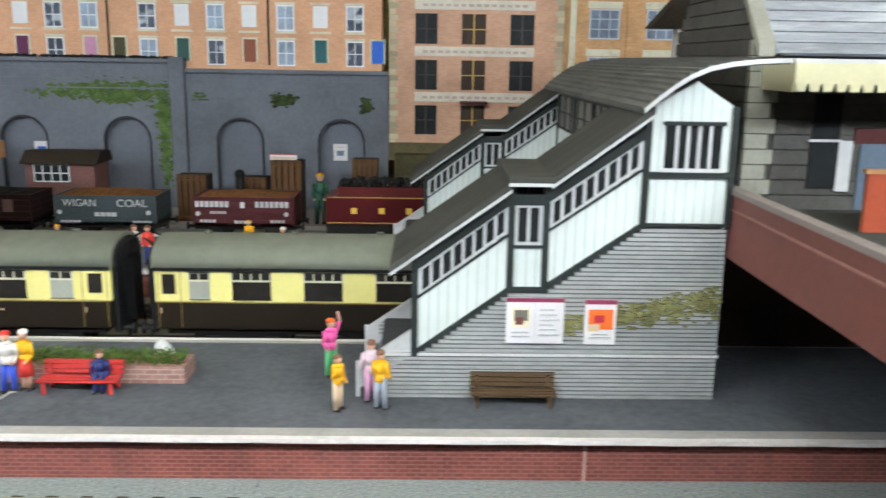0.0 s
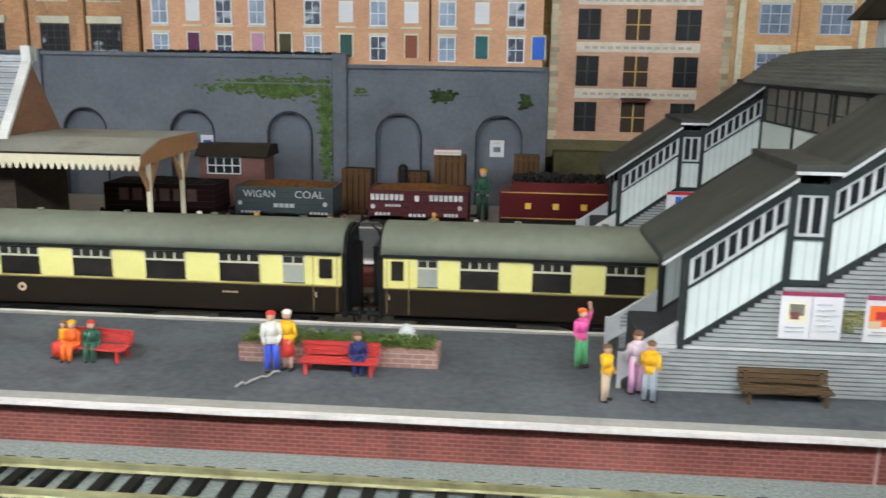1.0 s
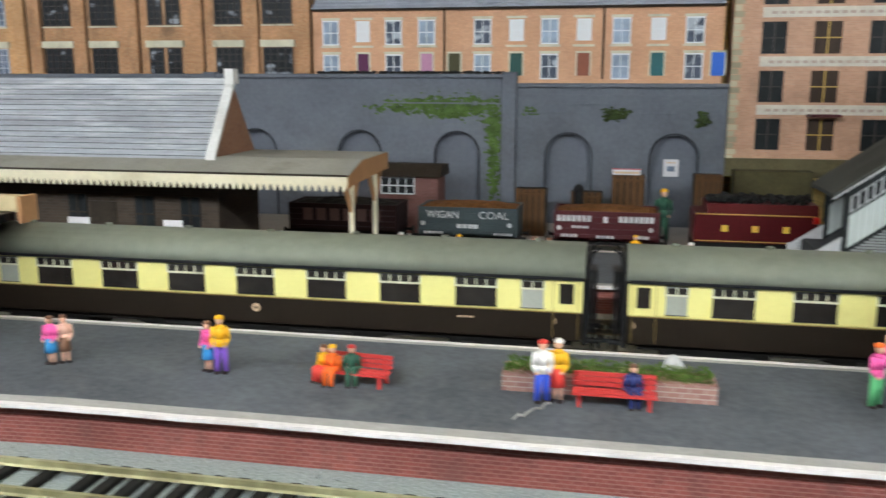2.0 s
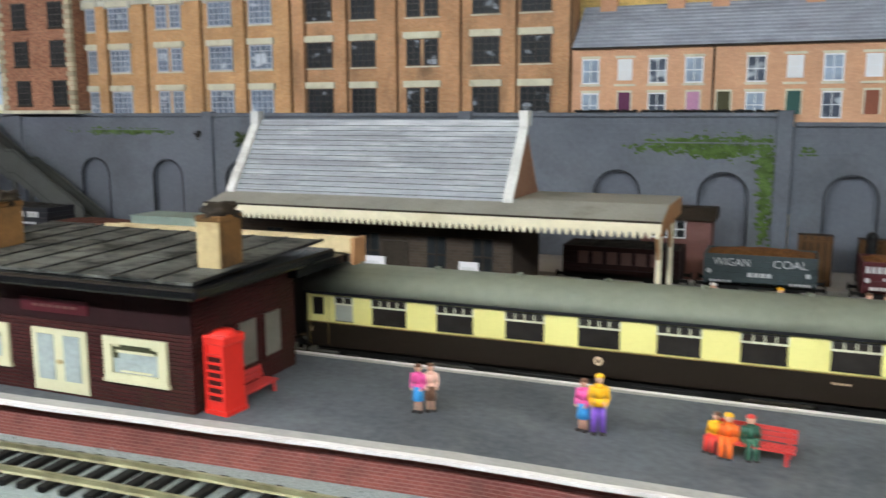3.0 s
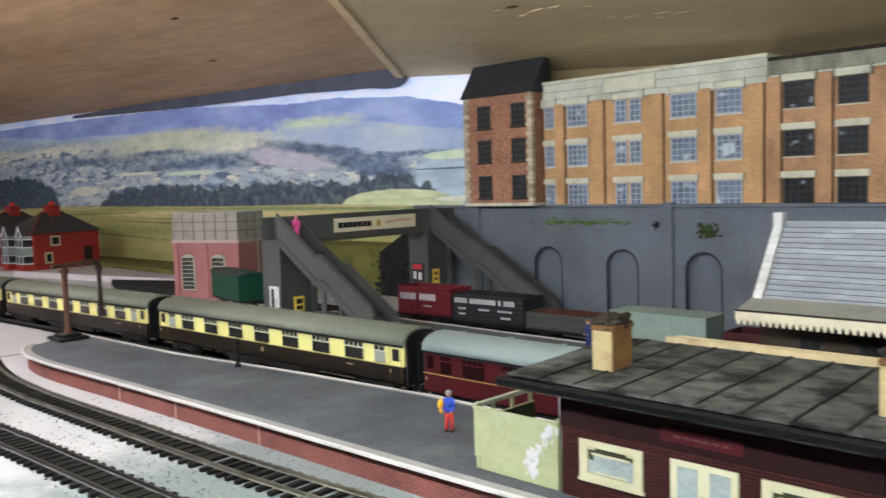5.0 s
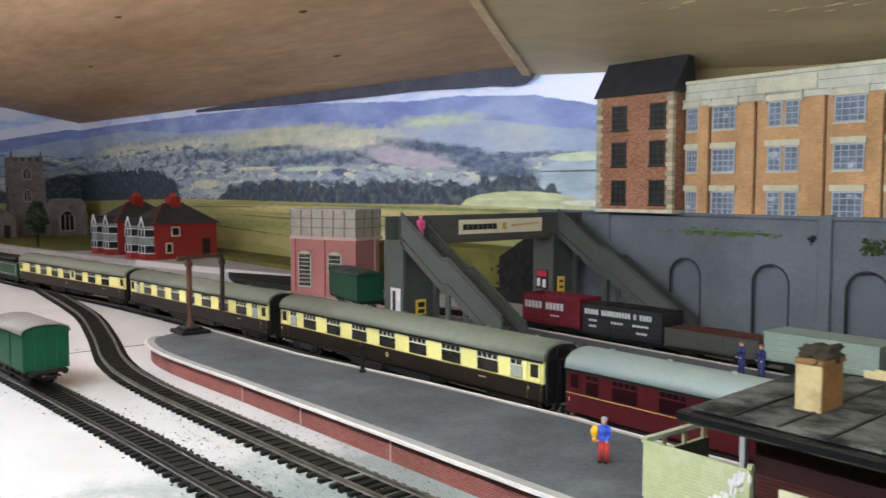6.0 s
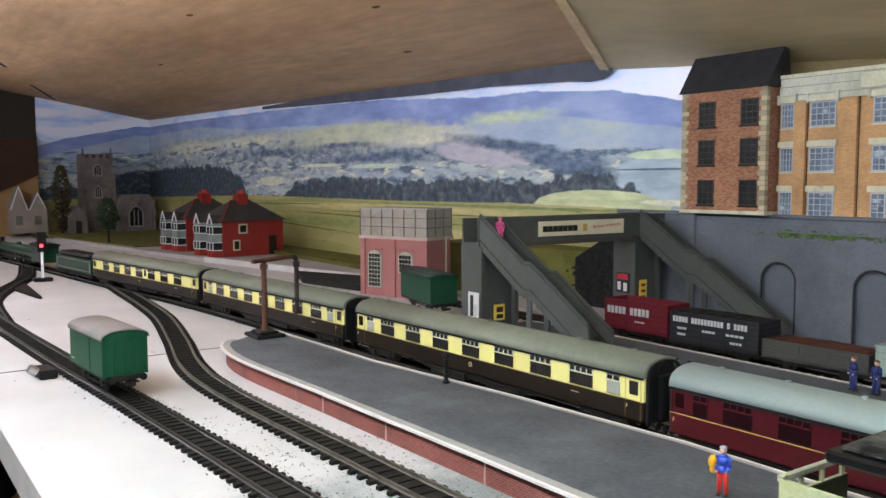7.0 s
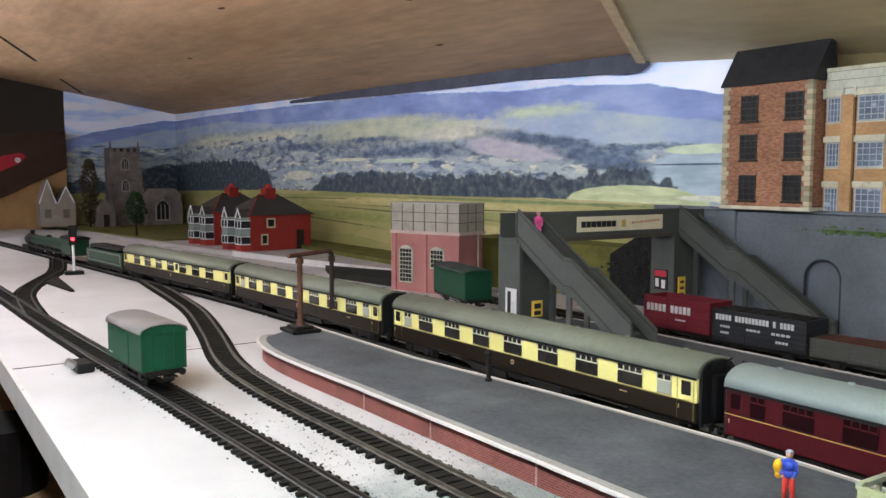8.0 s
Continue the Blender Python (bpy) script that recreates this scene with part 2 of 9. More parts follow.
MILL_BRICK = brick_mat("mill_orange_brick", (0.74, 0.44, 0.215), (0.60, 0.32, 0.145), (0.56, 0.38, 0.22), 0.0034, 0.45, (0.40, 0.22, 0.11))
MILL_BRICK_B = brick_mat("mill_weathered_brick", (0.68, 0.38, 0.20), (0.54, 0.27, 0.135), (0.48, 0.32, 0.20), 0.0030, 0.5, (0.15, 0.095, 0.06))
TOWER_BRICK = brick_mat("tower_brick", (0.52, 0.25, 0.15), (0.28, 0.11, 0.07), (0.30, 0.19, 0.13), 0.0036, 0.4)
WARE_BRICK = brick_mat("warehouse_brick", (0.68, 0.39, 0.26), (0.57, 0.31, 0.20), (0.60, 0.44, 0.33), 0.0036, 0.35)
TERR_BRICK = brick_mat("terrace_brick", (0.74, 0.42, 0.255), (0.63, 0.34, 0.20), (0.58, 0.36, 0.23), 0.0028, 0.25)
LINTEL = mat("stone_lintel", (0.60, 0.58, 0.45), 0.8, var=0.2, big=60, dirt=(0.26, 0.23, 0.16))
PARAPET_SOOTY = mat("sooty_parapet_stone", (0.33, 0.31, 0.24), 0.8, var=0.3, big=40, dirt=(0.09, 0.085, 0.07), dirt_at=(0.44, 0.66), stretch=(1, 1, 0.35))
PARAPET = mat("parapet_stone", (0.56, 0.56, 0.48), 0.8, var=0.22, big=30, dirt=(0.30, 0.31, 0.23), dirt_at=(0.48, 0.74), stretch=(1, 1, 0.35))
QUOIN = mat("quoin_stone", (0.42, 0.37, 0.26), 0.8, var=0.3, each=0.7)
TERR_ROOF = mat("terrace_slate", (0.34, 0.365, 0.42), 0.7, var=0.25, big=40, stretch=(1, 1, 2), dirt=(0.22, 0.24, 0.28), dirt_at=(0.5, 0.8))
SASH = mat("white_sash", (0.74, 0.77, 0.80), 0.6, var=0.05)
MOSS = mat("moss_green", (0.075, 0.125, 0.033), 0.95, var=0.5, big=120, fine=700, bump=0.6)
BUSH = mat("bush_green", (0.040, 0.058, 0.020), 0.95, var=0.5, big=150)
HEDGE = mat("hedge_green", (0.075, 0.125, 0.025), 0.95, var=0.5, big=200, dirt=(0.40, 0.36, 0.18), dirt_at=(0.60, 0.72))
FB_GREY = mat("footbridge_grey", (0.075, 0.080, 0.075), 0.65, var=0.15, big=30, dirt=(0.06, 0.06, 0.06))
FB_DARK = mat("footbridge_edge", (0.040, 0.043, 0.041), 0.65, var=0.2, big=30)
GIRDER = mat("girder_brown", (0.15, 0.055, 0.045), 0.6, var=0.15, big=30, dirt=(0.10, 0.045, 0.04))
WT_BRICK = brick_mat("water_tower_brick", (0.40, 0.15, 0.145), (0.35, 0.125, 0.125), (0.45, 0.26, 0.24), 0.0035, 0.2)
WT_TANK = mat("tank_grey_panel", (0.34, 0.32, 0.28), 0.6, var=0.15, big=50, dirt=(0.22, 0.19, 0.16))
HOUSE_RED = brick_mat("house_red_brick", (0.34, 0.030, 0.024), (0.28, 0.026, 0.020), (0.30, 0.06, 0.05), 0.003, 0.2)
HOUSE_ROOF = mat("house_tile", (0.055, 0.052, 0.05), 0.7, var=0.25)
BAY_GREEN = mat("bay_tile_green", (0.20, 0.25, 0.23), 0.6, var=0.2)
CHURCH = mat("church_stone", (0.20, 0.175, 0.172), 0.85, var=0.32, big=38, fine=220, bump=0.5, dirt=(0.105, 0.092, 0.090), dirt_at=(0.50, 0.72))
YEW = mat("yew_brown", (0.075, 0.06, 0.03), 0.95, var=0.4, big=120)
LEAF = mat("leaf_green", (0.035, 0.065, 0.03), 0.9, var=0.5, big=150)
VAN_GREEN = mat("van_green", (0.006, 0.060, 0.028), 0.45, var=0.15, big=40)
VAN_ROOF = mat("van_roof_grey", (0.21, 0.19, 0.185), 0.5, 0.1, var=0.14, dirt=(0.15, 0.135, 0.13))
WAG_GREY = mat("wagon_blue_grey", (0.045, 0.06, 0.065), 0.6, var=0.2)
WAG_RED = mat("wagon_red_brown", (0.065, 0.013, 0.016), 0.55, var=0.2)
WAG_BLACK = mat("wagon_black", (0.020, 0.020, 0.024), 0.55, var=0.3)
WAG_PALE = mat("wagon_pale_green", (0.26, 0.33, 0.29), 0.6, var=0.1)
LOCO_GREEN = mat("loco_green", (0.010, 0.040, 0.020), 0.3, var=0.15)
RUST_LOAD = mat("rust_load", (0.14, 0.06, 0.02), 0.95, var=0.5, big=200, fine=900, bump=0.8)
COAL = mat("coal", (0.012, 0.012, 0.012), 0.7, var=0.5, big=200, bump=0.8)
ROCK = mat("black_rock", (0.013, 0.013, 0.014), 0.6, var=0.6, big=120, fine=700, bump=0.8, dirt=(0.05, 0.050, 0.050), dirt_at=(0.66, 0.82))
INK_WHITE = mat("white_lettering", (0.52, 0.52, 0.53), 0.6, var=0.25, big=200, bump=0)
INK_YELLOW = mat("yellow_lettering", (0.75, 0.52, 0.08), 0.6, var=0.05, bump=0)
INK_RED = mat("red_print", (0.45, 0.03, 0.05), 0.6, var=0.05, bump=0)
INK_PLUM = mat("plum_heading", (0.24, 0.035, 0.085), 0.6, var=0.1, bump=0)
INK_BLACK = mat("black_print", (0.02, 0.02, 0.02), 0.6, var=0.1, bump=0)
INK_ORANGE = mat("orange_print", (0.75, 0.15, 0.03), 0.6, var=0.05, bump=0)
INK_BLUE = mat("blue_print", (0.03, 0.14, 0.55), 0.6, var=0.05, bump=0)
INK_TAN = mat("tan_print", (0.62, 0.46, 0.30), 0.6, var=0.05, bump=0)
PAPER = mat("paper_white", (0.66, 0.64, 0.66), 0.6, var=0.03, bump=0)
WOOD_PLY = mat("plywood_ceiling", (0.60, 0.405, 0.250), 0.6, var=0.30, big=9, fine=60, bump=0.08, stretch=(0.22, 1, 1), dirt=(0.40, 0.25, 0.13), dirt_at=(0.45, 0.75))
WOOD_OLIVE = mat("plywood_olive", (0.60, 0.49, 0.30), 0.6, var=0.14, big=9, fine=60, bump=0.08, stretch=(0.3, 1, 1), dirt=(0.38, 0.29, 0.16), dirt_at=(0.5, 0.85))
RAW_EDGE = mat("raw_ply_edge", (0.74, 0.58, 0.36), 0.7, var=0.2, big=60)
KNOT = mat("knot_brown", (0.12, 0.07, 0.035), 0.7, var=0.3)
OSB = mat("yellow_chipboard", (0.68, 0.49, 0.18), 0.8, var=0.35, big=160, fine=600, bump=0.3, stretch=(1, 1, 2.5))
ROAD = mat("road_pale", (0.42, 0.40, 0.40), 0.8, var=0.12, big=25, dirt=(0.3, 0.28, 0.28))
FIELD = mat("field_grass", (0.13, 0.13, 0.035), 0.95, var=0.35, big=40, dirt=(0.2, 0.17, 0.06))
ROOM_WALL = mat("room_wall_brown", (0.16, 0.135, 0.11), 0.9, var=0.08, big=3)
ROOM_FLOOR = mat("room_floor_brown", (0.15, 0.10, 0.06), 0.8, var=0.3, big=12, dirt=(0.1, 0.07, 0.05))
SKIN = mat("figure_skin", (0.62, 0.36, 0.26), 0.5, var=0.05)


# ---- mesh helpers ----
def box(bm, x0, x1, y0, y1, z0, z1, mi=0, bevel=0.0):
    vs = [bm.verts.new((x, y, z)) for x in (x0, x1) for y in (y0, y1) for z in (z0, z1)]
    fs = [bm.faces.new([vs[i] for i in f]) for f in ((0, 1, 3, 2), (4, 6, 7, 5), (0, 4, 5, 1), (2, 3, 7, 6), (0, 2, 6, 4), (1, 5, 7, 3))]
    for f in fs:
        f.material_index = mi
    if bevel:
        made = bmesh.ops.bevel(bm, geom=list({e for f in fs for e in f.edges}), offset=bevel, segments=1, affect="EDGES")
        for f in made["faces"]:
            f.material_index = mi
    return fs


def prism(bm, pts, a, b, axis="y", mi=0):
    """A polygon drawn out from a to b along an axis. pts: (x, z) for y, (y, z) for x, (x, y) for z."""
    def at(p, d):
        return {"y": (p[0], d, p[1]), "x": (d, p[0], p[1]), "z": (p[0], p[1], d)}[axis]
    lo, hi = [bm.verts.new(at(p, a)) for p in pts], [bm.verts.new(at(p, b)) for p in pts]
    n = len(pts)
    fs = [bm.faces.new(lo), bm.faces.new(hi[::-1])]
    fs += [bm.faces.new((lo[i], hi[i], hi[(i + 1) % n], lo[(i + 1) % n])) for i in range(n)]
    for f in fs:
        f.material_index = mi
    bmesh.ops.recalc_face_normals(bm, faces=fs)
    return fs


def rod(bm, p, q, r, n=8, r2=None, mi=0):
    p, q = Vector(p), Vector(q)
    d = (q - p).normalized()
    u = d.orthogonal().normalized()
    v = d.cross(u)
    rings = [[bm.verts.new(c + (u * math.cos(a) + v * math.sin(a)) * rr) for a in (2 * math.pi * i / n for i in range(n))] for c, rr in ((p, r), (q, r if r2 is None else r2))]
    fs = [bm.faces.new((rings[0][i], rings[0][(i + 1) % n], rings[1][(i + 1) % n], rings[1][i])) for i in range(n)]
    fs += [bm.faces.new(rings[0][::-1]), bm.faces.new(rings[1])]
    for f in fs:
        f.material_index = mi
    return fs


def blob(bm, c, r, mi=0, squash=(1, 1, 1), rough=0.0, sub=2):
    made = bmesh.ops.create_icosphere(bm, subdivisions=sub, radius=1.0)
    for v in made["verts"]:
        k = 1 + rough * (noise.noise(v.co * 2.3 + Vector(c) * 97) if rough else 0)
        v.co = Vector((v.co.x * r * squash[0] * k, v.co.y * r * squash[1] * k, v.co.z * r * squash[2] * k)) + Vector(c)
        for f in v.link_faces:
            f.material_index = mi
            f.smooth = True


def mesh_ob(name, bm, *mats):
    me = bpy.data.meshes.new(name)
    bm.normal_update()
    bm.to_mesh(me)
    bm.free()
    for m in mats:
        me.materials.append(m)
    return new(name, me)


def part(name, bm, material, parent, label=""):
    ob = mesh_ob(name, bm, *(material if isinstance(material, (list, tuple)) else (material,)))
    ob.parent = parent
    return tagged(ob, label)


def empty(name, label, category, group="", kind="", at=None):
    ob = new(name)
    ob.empty_display_size = 0.01
    if at is not None:
        ob.matrix_world = at
    return tagged(ob, label, category, group, kind)


def clone(ob, parent, loc=(0, 0, 0), rz=0.0):
    """Another object on the same mesh, with its sub-parts, under a parent."""
    c = ob.copy()
    scene.collection.objects.link(c)
    c.parent = parent
    c.location, c.rotation_euler = loc, (0, 0, rz)
    for k in ob.children:
        kk = k.copy()
        scene.collection.objects.link(kk)
        kk.parent = c
    return c


def quick(name, shapes, material, parent, label=""):
    """One part out of several boxes."""
    bm = bmesh.new()
    for s in shapes:
        box(bm, *s)
    return part(name, bm, material, parent, label)


def smooth_line(pts, step):
    """Points at even steps on a smooth line through pts (x, y)."""
    P = [Vector((*p, 0)) for p in pts]
    P = [P[0] * 2 - P[1]] + P + [P[-1] * 2 - P[-2]]
    dense = []
    for i in range(1, len(P) - 2):
        for k in range(40):
            t = k / 40
            dense.append(0.5 * (2 * P[i] + (P[i + 1] - P[i - 1]) * t + (2 * P[i - 1] - 5 * P[i] + 4 * P[i + 1] - P[i + 2]) * t ** 2 + (3 * P[i] - P[i - 1] - 3 * P[i + 1] + P[i + 2]) * t ** 3))
    dense.append(P[-2])
    out, acc = [dense[0]], 0.0
    for a, b in zip(dense, dense[1:]):
        acc += (b - a).length
        if acc >= step:
            out.append(b)
            acc = 0.0
    return out


# ---- the setting ----
TOP, GROUND = 0.020, 0.0045
WALL_Y = 0.743


def structure(name, bm, material, label, category="structure"):
    ob = mesh_ob(name, bm, *(material if isinstance(material, (list, tuple)) else (material,)))
    return tagged(ob, label, category, "", "structure")


def ground_mat():
    """White-painted board to one side, grey-green ballast scatter to the other."""
    m, nodes, links, bsdf = nodes_of("baseboard_surface")
    vec = where(nodes, links)
    sep = nodes.new("ShaderNodeSeparateXYZ")
    links.new(vec, sep.inputs[0])
    n1, n2, n3 = noise_at(nodes, links, vec, 30, 6, 0.75), noise_at(nodes, links, vec, 1100, 3), noise_at(nodes, links, vec, 9, 4)
    white = ramp(nodes, links, n3, [(0.3, (0.50, 0.49, 0.50)), (0.7, (0.60, 0.59, 0.60))])
    grit = ramp(nodes, links, n2, [(0.32, (0.12, 0.145, 0.145)), (0.5, (0.225, 0.258, 0.255)), (0.68, (0.34, 0.375, 0.37))])
    edge = nodes.new("ShaderNodeMath")
    edge.operation = "MULTIPLY_ADD"
    links.new(n2, edge.inputs[0])
    edge.inputs[1].default_value = 0.16
    links.new(sep.outputs[0], edge.inputs[2])
    edge2 = nodes.new("ShaderNodeMath")
    edge2.operation = "MULTIPLY_ADD"
    links.new(n1, edge2.inputs[0])
    edge2.inputs[1].default_value = 0.22
    links.new(edge.outputs[0], edge2.inputs[2])
    f = nodes.new("ShaderNodeMapRange")
    f.inputs["From Min"].default_value, f.inputs["From Max"].default_value = -0.63, -0.55
    links.new(edge2.outputs[0], f.inputs["Value"])
    c = blend(nodes, links, f.outputs["Result"], white, grit)
    links.new(c, bsdf.inputs["Base Color"])
    bsdf.inputs["Roughness"].default_value = 0.55
    bumped(nodes, links, bsdf, n2, 0.5, 0.0006)
    return m


bm = bmesh.new()
box(bm, -3.35, 0.9, 0.066, 0.86, -0.018, GROUND)
structure("ground", bm, ground_mat(), "white-painted baseboard with grey-green ballast scatter", "baseboard")
bm = bmesh.new()
box(bm, -3.35, 0.9, 0.062, 0.0659, -0.017, GROUND + 0.0005)
structure("trim_board_front", bm, mat("board_edge_white", (0.62, 0.60, 0.58), 0.6, var=0.1), "white-painted front edge of the baseboard", "trim")

# platforms
FRONT = [(0.60, 0.270), (-0.30, 0.270), (-0.48, 0.259), (-0.75, 0.251), (-0.92, 0.245), (-1.04, 0.240), (-1.10, 0.2455), (-1.132, 0.258), (-1.142, 0.272)]
BACK = [(-1.165, 0.322), (-0.98, 0.330), (-0.83, 0.350), (-0.70, 0.362), (-0.30, 0.364), (0.60, 0.364)]


def offset_line(pts, d):
    out = []
    for i, p in enumerate(pts):
        a, b = Vector(pts[max(i - 1, 0)]), Vector(pts[min(i + 1, len(pts) - 1)])
        t = (b - a).normalized()
        out.append((p[0] - t.y * d, p[1] + t.x * d))
    return out


def ribbon(bm, outer, inner, z0, z1):
    """A band between two lines, with top, bottom and both sides."""
    n = len(outer)
    rows = [[bm.verts.new((*p, z)) for p in line] for line, z in ((outer, z0), (outer, z1), (inner, z1), (inner, z0))]
    for a in range(4):
        b = (a + 1) % 4
        for i in range(n - 1):
            bm.faces.new((rows[a][i], rows[a][i + 1], rows[b][i + 1], rows[b][i]))
    bm.faces.new([r[0] for r in rows])
    bm.faces.new([r[-1] for r in rows][::-1])
    bmesh.ops.recalc_face_normals(bm, faces=bm.faces)


def platform(name, front, back, label):
    top = empty(name, label, "platform", "", "structure")
    loop = front + back
    bm = bmesh.new()
    prism(bm, offset_line(front, -0.0050) + offset_line(back, -0.0050), GROUND - 0.0005, TOP - 0.0012, "z")
    part("brick_face", bm, PLAT_BRICK, top, "red brick platform side")
    bm = bmesh.new()
    prism(bm, offset_line(front, -0.0085) + offset_line(back, -0.005), TOP - 0.0012, TOP, "z")
    part("surface", bm, ASPHALT, top, "dark grey tarmac surface with scuffs")
    for line, w1, w2 in ((front, 0.0024, 0.0085), (back, 0.0022, 0.005)):
        bm = bmesh.new()
        worn = [(x, y + 0.0005 * noise.noise(Vector((x * 45, y * 45, 1.0)))) for x, y in dense(line, 0.006)]
        ribbon(bm, worn, offset_line(worn, -w1), TOP - 0.0011, TOP + 0.0003)
        part("coping", bm, COPING, top, "chipped white edge stones")
        bm = bmesh.new()
        ribbon(bm, offset_line(line, -w1 + 0.0006), offset_line(line, -w2), TOP - 0.0018, TOP + 0.0001)
        part("edging", bm, EDGING, top)
    return top


def dense(pts, step=0.03):
    out = []
    for a, b in zip(pts, pts[1:]):
        n = max(1, int(math.dist(a, b) / step))
        out += [(a[0] + (b[0] - a[0]) * i / n, a[1] + (b[1] - a[1]) * i / n) for i in range(n)]
    return out + [pts[-1]]


platform("platform", FRONT[:4] + [(p.x, p.y) for p in smooth_line(FRONT[4:], 0.010)], BACK, "island platform with dark tarmac, white edges and brick sides")
platform("platform", [(0.60, 0.472), (-1.00, 0.472), (-1.06, 0.480)], [(-1.06, 0.560), (-1.0, 0.568), (0.60, 0.568)], "second platform with dark tarmac and white edges")


# retaining wall with blind arches
def arched_wall(name, x0, x1, top, centres, label):
    holder = empty(name, label, "wall", "", "structure")
    half, spring, rise, base = 0.0190, 0.0635, 0.0190, GROUND - 0.001
    bm = bmesh.new()
    edges = [x0]
    for c in centres:
        edges += [c - half, c + half]
    edges.append(x1)
    for a, b in zip(edges[::2], edges[1::2]):
        box(bm, a, b, WALL_Y, WALL_Y + 0.012, base, top - 0.012)
    for c in centres:
        n = 14
        arc = [(c + half * math.cos(math.pi * i / n), spring + rise * math.sin(math.pi * i / n)) for i in range(n + 1)]
        for (xa, za), (xb, zb) in zip(arc, arc[1:]):
            prism(bm, [(xa, za), (xb, zb), (xb, top - 0.012), (xa, top - 0.012)], WALL_Y, WALL_Y + 0.012)
    bmesh.ops.remove_doubles(bm, verts=bm.verts, dist=0.00001)
    part("wall_face", bm, WALL_GREY, holder)
    bm = bmesh.new()
    box(bm, x0, x1, WALL_Y + 0.0065, WALL_Y + 0.0118, base, top - 0.013)
    part("recess_back", bm, WALL_ARCH, holder)
    # Dark outline of each arch, painting in the shadow of its recess.
    for c in centres:
        bm = bmesh.new()
        n = 18
        for i in range(n):
            a, b = math.pi * i / n, math.pi * (i + 1) / n
            q = [(c + (half + k) * math.cos(t), spring + (rise + k) * math.sin(t)) for t, k in ((a, -0.0008), (b, -0.0008), (b, 0.0008), (a, 0.0008))]
            prism(bm, q, WALL_Y - 0.0006, WALL_Y + 0.002)
        bmesh.ops.remove_doubles(bm, verts=bm.verts, dist=0.00001)
        for s in (-1, 1):
            box(bm, c + s * half - 0.0007, c + s * half + 0.0007, WALL_Y - 0.0005, WALL_Y + 0.002, base, spring)
        part("arch_ring", bm, ARCH_SHADE, holder)
    bm = bmesh.new()
    box(bm, x0, x1, WALL_Y - 0.001, WALL_Y + 0.012, top - 0.012, top - 0.009)
    box(bm, x0, x1, WALL_Y + 0.001, WALL_Y + 0.012, top - 0.009, top - 0.0035)
    box(bm, x0, x1, WALL_Y - 0.0022, WALL_Y + 0.012, top - 0.0035, top, 0, 0.0006)
    part("parapet", bm, WALL_GREY, holder, "stepped grey coping")
    for z, h in ((top - 0.0175, 0.0014), (top - 0.0245, 0.0010)):
        quick("ledge", [(x0, x1, WALL_Y - 0.0012, WALL_Y + 0.0008, z, z + h)], WALL_GREY, holder)
    return holder


arched_wall("wall_retaining", -1.115, -0.205, 0.130, [-0.898, -0.801, -0.709, -0.617, -0.525, -0.430, -0.335, -0.250], "slate-grey painted retaining wall with blind arches")
arched_wall("wall_retaining_low", -0.2, -0.034, 0.1225, [-0.157, -0.073], "lower slate-grey retaining wall with two blind arches")
bm = bmesh.new()
for px in (-0.2065, -0.747, -0.47, -1.005):
    box(bm, px - 0.006, px + 0.006, WALL_Y - 0.0035, WALL_Y + 0.011, GROUND - 0.001, 0.1315, 0, 0.0006)
structure("wall_piers", bm, WALL_GREY, "plain grey buttress piers of the retaining wall", "wall")
bm = bmesh.new()
box(bm, -1.115, -0.205, WALL_Y + 0.0125, 0.80, 0.10, 0.124)
box(bm, -0.205, 0.9, WALL_Y + 0.0125, 0.80, 0.05, 0.1185)
structure("wall_top_fill", bm, WALL_GREY, "grey ground behind the retaining wall", "wall")
bm = bmesh.new()
box(bm, -1.35, -0.02, 0.665, WALL_Y - 0.0005, GROUND, 0.0075)
structure("road", bm, ROAD, "pale grey yard road at the foot of the wall", "road")


